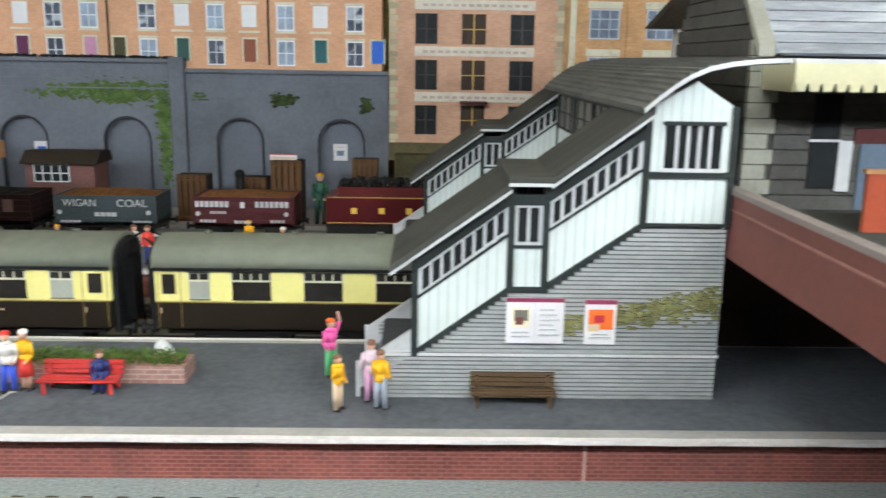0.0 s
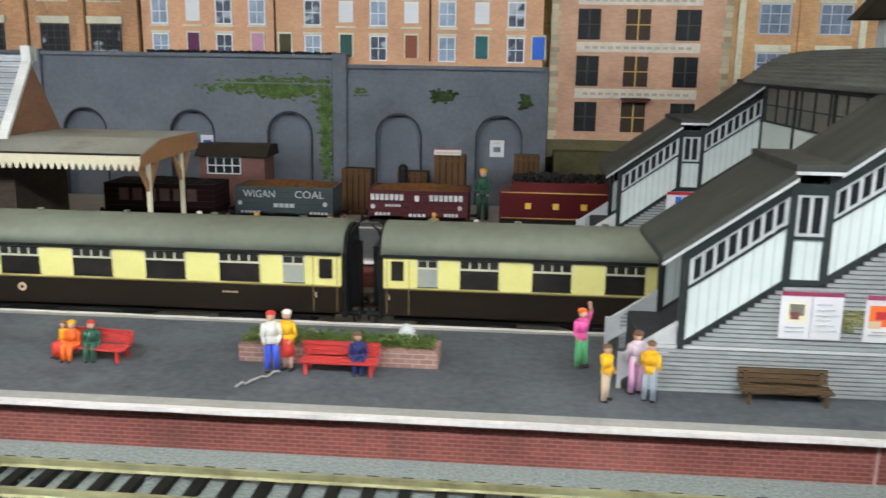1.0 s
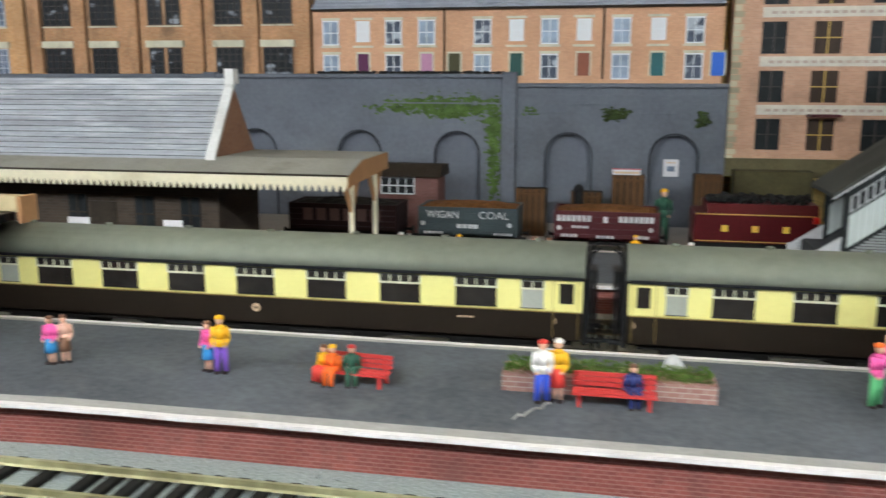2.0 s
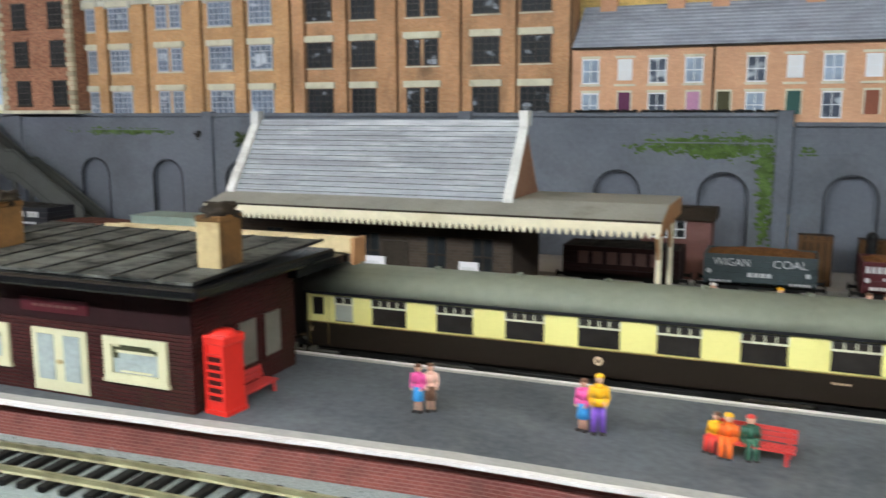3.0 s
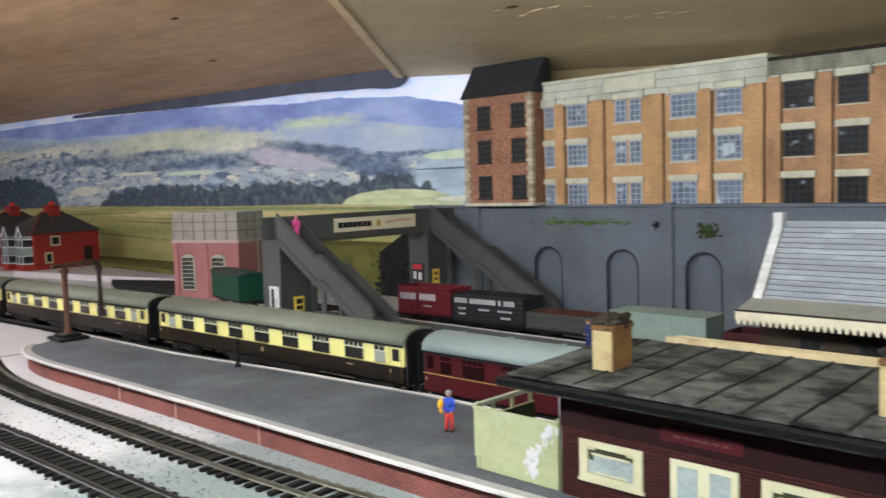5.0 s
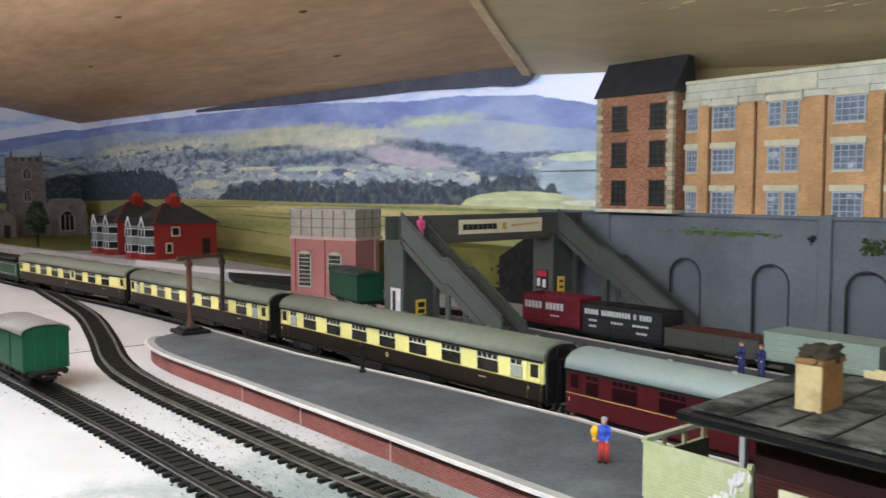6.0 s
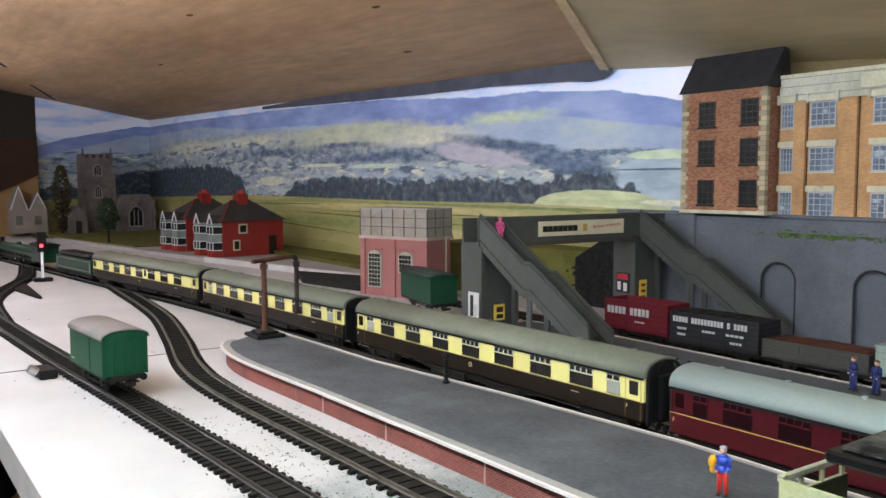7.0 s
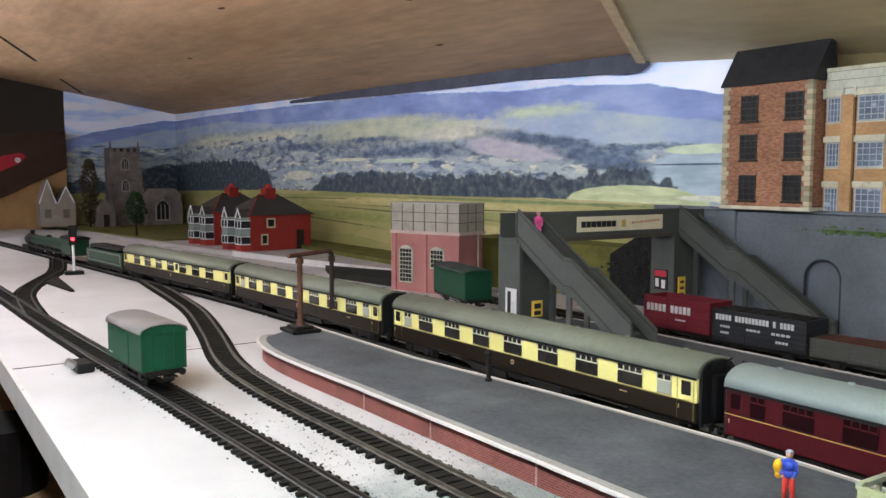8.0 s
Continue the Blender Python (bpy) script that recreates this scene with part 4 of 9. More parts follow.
track("railway_track", [(-1.47, 0.121), (-1.58, 0.127), (-1.66, 0.136), (-1.74, 0.155), (-1.83, 0.185), (-1.95, 0.222), (-2.2, 0.262)], "curved branch of the yard track with dark rails", rail=IRON_DARK)
bm = bmesh.new()
prism(bm, [(-1.80, 0.176), (-1.66, 0.192), (-1.655, 0.197), (-1.84, 0.205)], GROUND, 0.0075, "z")
structure("trim_turnout_plate", bm, SLEEPER, "black plastic end plate of a turnout", "trim")
bm = bmesh.new()
box(bm, -1.1835, -1.1818, 0.0662, 0.60, GROUND - 0.002, GROUND + 0.0003)
structure("trim_board_joint", bm, SOOT_SHADE, "thin dark joint across the white board", "trim")
TRACK_BED = mat("track_bed_brown", (0.015, 0.012, 0.010), 0.9, var=0.45, big=60, fine=600, bump=0.5, dirt=(0.11, 0.095, 0.08), dirt_at=(0.6, 0.85))
for pts, x_end in ((SIDING[4:], -0.74), (YARD[1:], 0.0)):
    pp = [(p.x, p.y) for p in smooth_line(pts, 0.02) if p.x < x_end]
    bm = bmesh.new()
    ribbon(bm, offset_line(pp, -0.0105), offset_line(pp, 0.0105), GROUND - 0.0004, GROUND + 0.0013)
    structure("trim_track_bed", bm, TRACK_BED, "dark brown dust between the rails", "trim")
MAIN = [(0.60, 0.391), (-0.30, 0.391), (-0.66, 0.386), (-0.98, 0.377), (-1.33, 0.354), (-1.47, 0.342), (-1.74, 0.309), (-2.16, 0.262), (-2.60, 0.212), (-2.95, 0.175)]
track("railway_track", MAIN, "model main line track beside the island platform", rail=IRON_DARK)
track("railway_track", [(0.60, 0.441), (-0.30, 0.441), (-0.80, 0.441), (-1.2, 0.428), (-1.6, 0.40), (-2.2, 0.35)], "model track between the two platforms", -0.60, -0.80)
track("railway_track", [(0.60, 0.611), (-0.2, 0.611), (-0.7, 0.618), (-1.1, 0.632), (-1.5, 0.61)], "model goods track behind the second platform", rail=IRON_DARK)


# ---- station footbridge with its two covered stairs ----
def covered_stair(label):
    """Stair block: clad base, white panels in a dark frame, strip windows and a felt roof."""
    top = empty("covered_stair", label, "staircase", "covered footbridge stairs")
    Y0, Y1 = 0.304, 0.346
    # outline of the stair's underside: lower flight, landing, upper flight
    low = [(-0.005, 0.036), (0.0265, 0.0585), (0.038, 0.0585), (0.0695, 0.081), (0.098, 0.081)]

    def z_low(x):
        for (xa, za), (xb, zb) in zip(low, low[1:]):
            if xa <= x <= xb:
                return za + (zb - za) * (x - xa) / (xb - xa)
        return 0.036

    def x_low(z):
        best = 0.098
        for i in range(400):
            x = -0.005 + 0.103 * i / 400
            if z_low(x) >= z:
                return x
        return best

    bm = bmesh.new()
    box(bm, -0.0165, 0.0965, Y0 + 0.0008, Y1 - 0.0008, TOP, 0.0355)
    prism(bm, [(-0.003, 0.0355), (0.0965, 0.0355), (0.0965, 0.0805)] + [(x, z - 0.0005) for x, z in low[3::-1]], Y0 + 0.0008, Y1 - 0.0008)
    part("core", bm, GROOVE, top)
    course, z = 0.00150, TOP
    while z < 0.0795:
        x0 = -0.019 if z < 0.0345 else x_low(z + course) + 0.0012
        zt = min(z + course - 0.00042, 0.0805)
        if x0 < 0.094:
            for ya, yb in ((Y0, Y0 + 0.0015), (Y1 - 0.0015, Y1)):
                bm = bmesh.new()
                box(bm, x0, 0.098, ya, yb, z, zt)
                part("course", bm, STONE_CLAD, top)
        z += course
    bm = bmesh.new()
    box(bm, -0.019, 0.0985, Y0 - 0.0007, Y0 + 0.0012, 0.0352, 0.0362)
    part("ledge", bm, PALE_FRAME, top)

    def strip(pts, y0, y1, name, material, lab=""):
        bm = bmesh.new()
        prism(bm, pts, y0, y1)
        return part(name, bm, material, top, lab)

    def lay(xa, xb, fa, fb, h0, h1):
        """A slanting panel from xa to xb on a line from height fa to fb, between two heights over it."""
        return [(xa, fa + h0), (xb, fb + h0), (xb, fb + h1), (xa, fa + h1)]

    flights = ((-0.004, 0.0262, 0.0365, 0.0585, 8), (0.0272, 0.0376, 0.0585, 0.0585, 2), (0.0386, 0.0690, 0.0595, 0.0805, 8))
    for side, (yf, yb) in enumerate(((Y0 + 0.0002, Y0 + 0.0022), (Y1 - 0.0022, Y1 - 0.0002))):
        out = -1 if side == 0 else 1
        ya, yz = (yf - 0.0008, yb) if side == 0 else (yf, yb + 0.0008)
        for xa, xb, fa, fb, bars in flights:
            strip(lay(xa, xb, fa, fb, 0.0010, 0.0190 if bars == 8 else 0.0145), yf, yb, "panel", WHITE_BOARDS, "white boarded panel")
            h0, h1 = (0.0190, 0.0285) if bars == 8 else (0.0148, 0.0285)
            strip(lay(xa, xb, fa, fb, -0.0007, 0.0010), ya, yz, "string", DARK_FRAME)
            strip(lay(xa, xb, fa, fb, h0 - 0.0006, h0 + 0.0004), ya, yz, "rail", DARK_FRAME)
            strip(lay(xa, xb, fa, fb, h1, h1 + 0.0035), ya, yz, "head", DARK_FRAME)
            win = strip(lay(xa + 0.0008, xb - 0.0008, fa, fb, h0, h1), yf + 0.0006, yb - 0.0006, "window", DARK_GLASS, "dark glazed strip window")
            ca, cb = (yf - 0.0003, yf + 0.0007) if side == 0 else (yb - 0.0007, yb + 0.0003)
            for ha, hb in ((h0 + 0.0004, h0 + 0.0013), (h1 - 0.0008, h1)):
                bm = bmesh.new()
                prism(bm, lay(xa + 0.0006, xb - 0.0006, fa, fb, ha, hb), ca, cb)
                part("glazing_rail", bm, PALE_FRAME, win)
            for i in range(bars + 1):
                x = xa + 0.0011 + (xb - xa - 0.0022) * i / bars
                w = 0.0007 if i in (0, bars) else 0.0005
                f = fa + (fb - fa) * (x - xa) / (xb - xa)
                quick("glazing_bar", [(x - w, x + w, ca, cb, f + h0, f + h1)], PALE_FRAME, win)
        for x, z0, z1 in ((-0.0048, 0.035, 0.0705), (0.0267, 0.0575, 0.092), (0.0381, 0.0575, 0.094), (0.0697, 0.080, 0.1175)):
            bm = bmesh.new()
            box(bm, x - 0.0011, x + 0.0011, ya - 0.0002, yz + 0.0002, z0, z1)
            part("post", bm, DARK_FRAME, top)
    # felt roofs with a pale edge
    for xa, xb, fa, fb in ((-0.013, 0.0262, 0.0635, 0.0915), (0.0252, 0.0398, 0.0935, 0.0935), (0.0390, 0.0705, 0.0928, 0.1160)):
        strip(lay(xa, xb, fa, fb, 0.0012, 0.0034), Y0 - 0.0045, Y1 + 0.0045, "roof", STAIR_ROOF, "dark felt roof")
        strip(lay(xa, xb, fa, fb, 0.0003, 0.0013), Y0 - 0.0050, Y0 - 0.0037, "barge_board", PALE_FRAME)
    # foot of the stair, open end with steps and pale handrails
    for i in range(5):
        bm = bmesh.new()
        box(bm, -0.0165 + 0.0032 * i, -0.0165 + 0.0032 * (i + 1), Y0 + 0.003, Y1 - 0.003, TOP, 0.0225 + 0.0028 * i)
        part("step", bm, STONE_CLAD, top)
    for y in (Y0 + 0.001, Y1 - 0.001):
        bm = bmesh.new()
        prism(bm, [(-0.024, 0.0225), (-0.005, 0.0355), (-0.005, 0.0375), (-0.024, 0.0245)], y - 0.0007, y + 0.0007)
        prism(bm, [(-0.024, 0.0300), (-0.005, 0.0430), (-0.005, 0.0445), (-0.024, 0.0315)], y - 0.0010, y + 0.0010)
        prism(bm, [(-0.0235, 0.0245), (-0.005, 0.0375), (-0.005, 0.0430), (-0.0235, 0.0300)], y - 0.0004, y + 0.0004)
        box(bm, -0.0245, -0.0232, y - 0.0008, y + 0.0008, TOP, 0.0325)
        part("handrail", bm, PALE_FRAME, top)
    return top


stair = covered_stair("covered stair with white panels, dark frame and grey clad base")
copy_thing(stair, pose(0.003, 0.201, 0.001))


def bridge_gallery():
    """The covered gallery over the tracks, with its end gable."""
    top = empty("footbridge_gallery", "covered footbridge with white gable end and curved felt roof", "footbridge")
    Y0, Y1 = 0.304, 0.56
    bm = bmesh.new()
    prism(bm, [(0.0705, 0.081), (0.098, 0.081), (0.098, 0.119), (0.0845, 0.1275), (0.0705, 0.119)], Y0 + 0.0004, Y0 + 0.003)
    part("gable", bm, WHITE_BOARDS, top, "white boarded gable end")
    bm = bmesh.new()
    box(bm, 0.0700, 0.0985, Y0 - 0.0006, Y0 + 0.001, 0.0805, 0.0815)
    box(bm, 0.0700, 0.0985, Y0 - 0.0006, Y0 + 0.001, 0.0965, 0.0985)
    box(bm, 0.0965, 0.0985, Y0 - 0.0008, Y0 + 0.004, 0.081, 0.1195)
    part("frame", bm, DARK_FRAME, top)
    bm = bmesh.new()
    box(bm, 0.0755, 0.0935, Y0 - 0.0002, Y0 + 0.0008, 0.0995, 0.1135)
    win = part("window", bm, DARK_GLASS, top, "dark barred window")
    for x in (0.0790, 0.0826, 0.0862, 0.0898):
        quick("glazing_bar", [(x - 0.0005, x + 0.0005, Y0 - 0.0008, Y0, 0.0997, 0.1135)], PALE_FRAME, win)
    quick("sill", [(0.0745, 0.0945, Y0 - 0.001, Y0, 0.0985, 0.0997)], PALE_FRAME, win)
    bm = bmesh.new()
    box(bm, 0.0745, 0.0945, Y0 - 0.0012, Y0, 0.1135, 0.1148)
    part("lintel", bm, DARK_FRAME, top)
    # side walls: lower panel, strip window and posts between the two stairs
    for x in (0.0708, 0.0968):
        bm = bmesh.new()
        box(bm, x, x + 0.0012, Y0 + 0.003, Y1, 0.078, 0.0975)
        part("side_panel", bm, WHITE, top)
        bm = bmesh.new()
        box(bm, x + 0.0003, x + 0.0009, Y0 + 0.003, Y1, 0.0985, 0.1150)
        win = part("window", bm, SMOKY, top, "smoky brown gallery glazing")
        for i in range(14):
            y = Y0 + 0.009 + 0.0185 * i
            quick("glazing_bar", [(x - 0.0003, x + 0.0014, y - 0.0006, y + 0.0006, 0.0985, 0.115)], DARK_FRAME, win)
        quick("glazing_rail", [(x - 0.0002, x + 0.0013, Y0 + 0.003, Y1, 0.1062, 0.1068)], DARK_FRAME, win)
        bm = bmesh.new()
        box(bm, x - 0.0005, x + 0.0017, Y0 + 0.003, Y1, 0.0975, 0.0985)
        box(bm, x - 0.0005, x + 0.0017, Y0 + 0.003, Y1, 0.115, 0.1185)
        for y in (0.350, 0.40, 0.45, 0.502):
            box(bm, x - 0.0006, x + 0.0018, y - 0.0011, y + 0.0011, 0.078, 0.1185)
        part("frame", bm, DARK_FRAME, top)
    bm = bmesh.new()
    box(bm, 0.0702, 0.0984, Y0 + 0.003, Y1, 0.0745, 0.0778)
    part("deck", bm, STAIR_ROOF, top)
    # ribbed roof, curved over the gallery
    arc = [(0.0665, 0.1172), (0.0710, 0.1212), (0.0755, 0.1247), (0.0805, 0.1279), (0.0860, 0.1303), (0.0930, 0.1318), (0.1010, 0.1327), (0.1110, 0.1332)]
    n = len(arc) - 1
    bm = bmesh.new()
    prism(bm, arc + [(x, z + 0.0016) for x, z in arc[::-1]], Y0 - 0.006, Y1 - 0.030)
    part("roof", bm, GALLERY_FELT, top, "brown-grey felt roof")
    for (xa, za), (xb, zb) in zip(arc, arc[1:]):
        for t in (0.0, 0.5):
            x, z = xa + (xb - xa) * t, za + (zb - za) * t
            quick("rib", [(x - 0.0004, x + 0.0004, Y0 - 0.005, Y1 - 0.031, z + 0.0012, z + 0.0023)], GALLERY_FELT, top)
    bm = bmesh.new()
    prism(bm, [(x, z + 0.0004) for x, z in arc] + [(x, z + 0.0018) for x, z in arc[::-1]], Y0 - 0.0072, Y0 - 0.0058)
    part("barge_board", bm, PALE_FRAME, top)
    for y in (0.345, 0.52):
        bm = bmesh.new()
        box(bm, 0.0745, 0.0965, y, y + 0.02, TOP, 0.0745)
        part("pier", bm, STONE_CLAD, top)
    return top


bridge_gallery()


def poster(name, x0, x1, z0, z1, y, marks, label, parent_y=-1):
    top = empty(name, label, "poster")
    quick("sheet", [(x0, x1, y - 0.0006, y, z0, z1)], PAPER, top)
    for i, (a, b, c, d, m) in enumerate(marks):
        w, h = x1 - x0, z1 - z0
        quick("print", [(x0 + a * w, x0 + b * w, y - 0.0008 - 0.00008 * min(i, 6), y - 0.0006, z0 + c * h, z0 + d * h)], m, top)
    return top


poster("poster", 0.0258, 0.0452, 0.0402, 0.0560, 0.3034, [(0, 1, 0.91, 1, INK_PLUM), (0.10, 0.42, 0.36, 0.78, CREAM_TRIM), (0.14, 0.38, 0.50, 0.74, SMOKY), (0.16, 0.30, 0.42, 0.58, GIRDER), (0.495, 0.505, 0.04, 0.90, PALE_FRAME)] + [(0.58, 0.92 - 0.05 * (k % 3), 0.18 + 0.11 * k, 0.20 + 0.11 * k, PALE_FRAME) for k in range(6)] + [(0.10, 0.40, 0.14 + 0.09 * k, 0.16 + 0.09 * k, PALE_FRAME) for k in range(2)], "white double notice with red heading on the stair wall")
poster("poster", 0.0522, 0.0628, 0.0400, 0.0556, 0.3034, [(0, 1, 0.90, 1, INK_PLUM), (0.12, 0.90, 0.34, 0.78, INK_ORANGE), (0.12, 0.48, 0.30, 0.46, INK_TAN), (0.30, 0.62, 0.50, 0.66, INK_RED), (0.15, 0.85, 0.12, 0.16, PALE_FRAME), (0.25, 0.75, 0.20, 0.23, PALE_FRAME)], "white advertising poster with an orange picture")
poster("poster", 0.024, 0.040, 0.044, 0.058, 0.5044, [(0, 1, 0.88, 1, INK_RED), (0.3, 0.5, 0.1, 0.8, INK_BLUE), (0.55, 0.7, 0.1, 0.8, INK_BLUE)], "white poster with blue figures under the far stair")


def slat_bench(name, x, y, label, w=0.027, rz=0.0, wood=BENCH_WOOD, iron=BENCH_WOOD, group="platform benches"):
    top = empty(name, label, "bench", group, "", pose(x, y, TOP, 0, 0, rz) @ Matrix.Diagonal((1, 1, 0.82, 1)))
    for i in range(3):
        quick("seat_slat", [(-w / 2, w / 2, -0.0080 + 0.0024 * i, -0.0062 + 0.0024 * i, 0.0052, 0.0060)], wood, top)
    for i in range(3):
        quick("back_slat", [(-w / 2, w / 2, -0.0008 + 0.0003 * i, 0.0001 + 0.0003 * i, 0.0064 + 0.0020 * i, 0.0080 + 0.0020 * i)], wood, top)
    for sx in (-1, 1):
        bm = bmesh.new()
        xx = sx * (w / 2 - 0.0022)
        box(bm, xx - 0.0006, xx + 0.0006, -0.0078, -0.0068, 0, 0.0053)
        box(bm, xx - 0.0006, xx + 0.0006, -0.0012, -0.0002, 0, 0.0110)
        box(bm, xx - 0.0006, xx + 0.0006, -0.0078, -0.0002, 0.0046, 0.0053)
        part("leg", bm, iron, top)
    return top


slat_bench("bench", 0.0285, 0.3025, "dark brown slatted bench against the grey stair wall", 0.0285)
slat_bench("bench", -0.119, 0.3115, "bright red slatted bench beside a planter", 0.0270, 0, BENCH_RED, BENCH_RED)
slat_bench("bench", -0.2080, 0.315, "bright red slatted bench out on the platform", 0.0250, -6, BENCH_RED, BENCH_RED)
slat_bench("bench", -0.3975, 0.300, "bright red bench behind the telephone box", 0.024, 90, BENCH_RED, BENCH_RED)


def planter():
    top = empty("planter", "long brick planter with low green hedge and pale flowers", "planter")
    x0, x1, y0, y1 = -0.157, -0.0855, 0.3145, 0.328
    quick("trough", [(x0, x1, y0, y1, TOP, TOP + 0.0062)], brick_mat("planter_brick", (0.36, 0.2, 0.17), (0.30, 0.15, 0.13), (0.42, 0.34, 0.3), 0.005), top, "pinkish brick trough")
    bm = bmesh.new()
    rnd = random.Random(3)
    for i in range(2200):
        c = (rnd.uniform(x0 + 0.001, x1 - 0.001), rnd.uniform(y0 + 0.001, y1 - 0.001), TOP + 0.0058 + rnd.uniform(0, 0.0034))
        r = rnd.uniform(0.0004, 0.0009)
        vs = [bm.verts.new(Vector(c) + Vector((rnd.uniform(-r, r), rnd.uniform(-r, r), rnd.uniform(-r, 1.4 * r)))) for _ in range(4)]
        for tri in ((0, 1, 2), (0, 2, 3), (0, 3, 1), (1, 3, 2)):
            bm.faces.new([vs[k] for k in tri])
    tagged(part("foliage", bm, HEDGE, top, "clipped green foliage with pale flowers"), kind="stuff")
    return top


planter()
bm = bmesh.new()
blob(bm, (-0.0985, 0.3330, TOP + 0.0052), 0.0034, 0, (1.0, 0.8, 1.5), 0.5, 2)
tagged(mesh_ob("milk_churn", bm, PALE_FRAME), "small pale grey churn behind the planter", "churn")


# ---- station deck and stone building at the end of the bridge ----
deck = empty("bridge_deck", "brown steel girder bridge carrying the station forecourt", "bridge")
quick("slab", [(0.1002, 0.85, 0.10, 0.56, 0.0735, 0.0765)], STAIR_ROOF, deck)
quick("girder", [(0.0990, 0.1010, 0.06, 0.335, 0.0700, 0.0915)], GIRDER, deck, "red-brown plate girder")
quick("flange", [(0.0980, 0.1022, 0.06, 0.335, 0.0915, 0.0932)], mat("flange_grey", (0.20, 0.17, 0.16), 0.6, var=0.2), deck)
quick("rib", [(0.0983, 0.0992, 0.06, 0.335, 0.0862, 0.0868)], mat("rib_brown", (0.26, 0.13, 0.11), 0.6), deck)
# Added near-black walls, standing in for the shade under the deck.
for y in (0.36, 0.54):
    quick("abutment", [(0.105, 0.85, y, y + 0.015, GROUND, 0.0735)], SOOT_SHADE, deck, "added black wall for the shade under the deck")


def stone_station():
    top = empty("station_building", "grey stone station building with slate roof and cream valance", "building")
    x0, x1, y0, y1, zb, ze = 0.124, 0.62, 0.365, 0.470, 0.0765, 0.140
    # Stone coloured dark to carry the shade on these walls under the canopy.
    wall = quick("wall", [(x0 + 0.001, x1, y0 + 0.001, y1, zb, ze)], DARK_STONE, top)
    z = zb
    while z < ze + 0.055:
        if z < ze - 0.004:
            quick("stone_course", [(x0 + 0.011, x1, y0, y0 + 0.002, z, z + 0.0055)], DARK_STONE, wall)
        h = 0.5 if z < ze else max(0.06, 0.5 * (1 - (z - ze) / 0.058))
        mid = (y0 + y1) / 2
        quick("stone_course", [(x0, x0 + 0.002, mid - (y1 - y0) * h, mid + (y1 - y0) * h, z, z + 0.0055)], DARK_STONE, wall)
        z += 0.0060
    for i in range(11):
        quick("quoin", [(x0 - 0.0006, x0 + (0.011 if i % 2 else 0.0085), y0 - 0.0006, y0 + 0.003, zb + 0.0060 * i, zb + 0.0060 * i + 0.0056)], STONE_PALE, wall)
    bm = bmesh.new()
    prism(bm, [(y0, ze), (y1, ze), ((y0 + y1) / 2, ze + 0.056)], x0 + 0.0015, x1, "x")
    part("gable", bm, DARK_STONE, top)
    # slates in courses up the front slope
    n = 15
    for i in range(n):
        a, b = i / n, (i + 1) / n + 0.012
        bm = bmesh.new()
        ya, za, yb, zb2 = y0 - 0.006 + 0.058 * a, ze - 0.004 + 0.062 * a, y0 - 0.006 + 0.058 * b, ze - 0.004 + 0.062 * b
        prism(bm, [(ya, za + 0.0012), (yb, zb2 + 0.0004), (yb, zb2 + 0.0012), (ya, za + 0.0021)], x0 + 0.005, x1, "x")
        course = part("slate_course", bm, SLATE, top)
        quick("course_joint", [(x0 + 0.008, x1, ya - 0.0004, ya + 0.0001, za + 0.0003, za + 0.0014)], SLATE_GAP, course)
    bm = bmesh.new()
    prism(bm, [(y0 - 0.008, ze - 0.004), (y0 + 0.053, ze + 0.060), (y0 + 0.053, ze + 0.064), (y0 - 0.008, ze + 0.0005)], x0 - 0.001, x0 + 0.0052, "x")
    part("verge", bm, STONE_PALE, top, "pale stone verge")
    # valance canopy
    bm = bmesh.new()
    box(bm, x0 + 0.004, x1, y0 - 0.030, y0, 0.1338, 0.1352)
    part("canopy", bm, PALE_FRAME, top)
    bm = bmesh.new()
    box(bm, x0 + 0.004, x0 + 0.0052, y0 - 0.030, y0, 0.1235, 0.1338)
    box(bm, x0 + 0.004, x1, y0 - 0.0312, y0 - 0.030, 0.1265, 0.1338)
    for i in range(90):
        xx = x0 + 0.0065 + 0.0048 * i
        prism(bm, [(xx - 0.0022, 0.1267), (xx + 0.0022, 0.1267), (xx + 0.0013, 0.1238), (xx - 0.0013, 0.1238)], y0 - 0.0312, y0 - 0.030)
    part("valance", bm, WIN_CREAM, top, "cream toothed valance")
    for x in (0.150, 0.200):
        quick("window", [(x, x + 0.011, y0 - 0.0008, y0 + 0.0004, 0.085, 0.122)], DARK_GLASS, top)
        quick("window_frame", [(x + 0.011, x + 0.0165, y0 - 0.0012, y0 + 0.0004, 0.084, 0.104), (x - 0.001, x + 0.012, y0 - 0.0012, y0 + 0.0004, 0.1035, 0.1045)], PALE_FRAME, top)
    quick("door", [(0.170, 0.196, y0 - 0.0009, y0 + 0.0004, 0.0766, 0.103)], mat("door_blue_grey", (0.10, 0.135, 0.18), 0.5), top, "blue-grey door")
    bm = bmesh.new()
    prism(bm, [(0.147, 0.0765), (0.172, 0.0765), (0.172, 0.182), (0.160, 0.180), (0.147, 0.157)], 0.548, 0.560)
    wing = part("rear_gable", bm, VERGE, top, "pale rear gable with dark eaves")
    bm = bmesh.new()
    prism(bm, [(0.130, 0.1530), (0.148, 0.1530), (0.166, 0.186), (0.158, 0.186)], 0.546, 0.562)
    part("rear_roof", bm, SOOT_SHADE, wing)
    quick("lintel", [(0.167, 0.25, y0 - 0.001, y0 + 0.0004, 0.103, 0.109)], mat("lintel_maroon", (0.07, 0.02, 0.02), 0.5), top)
    return top


stone_station()
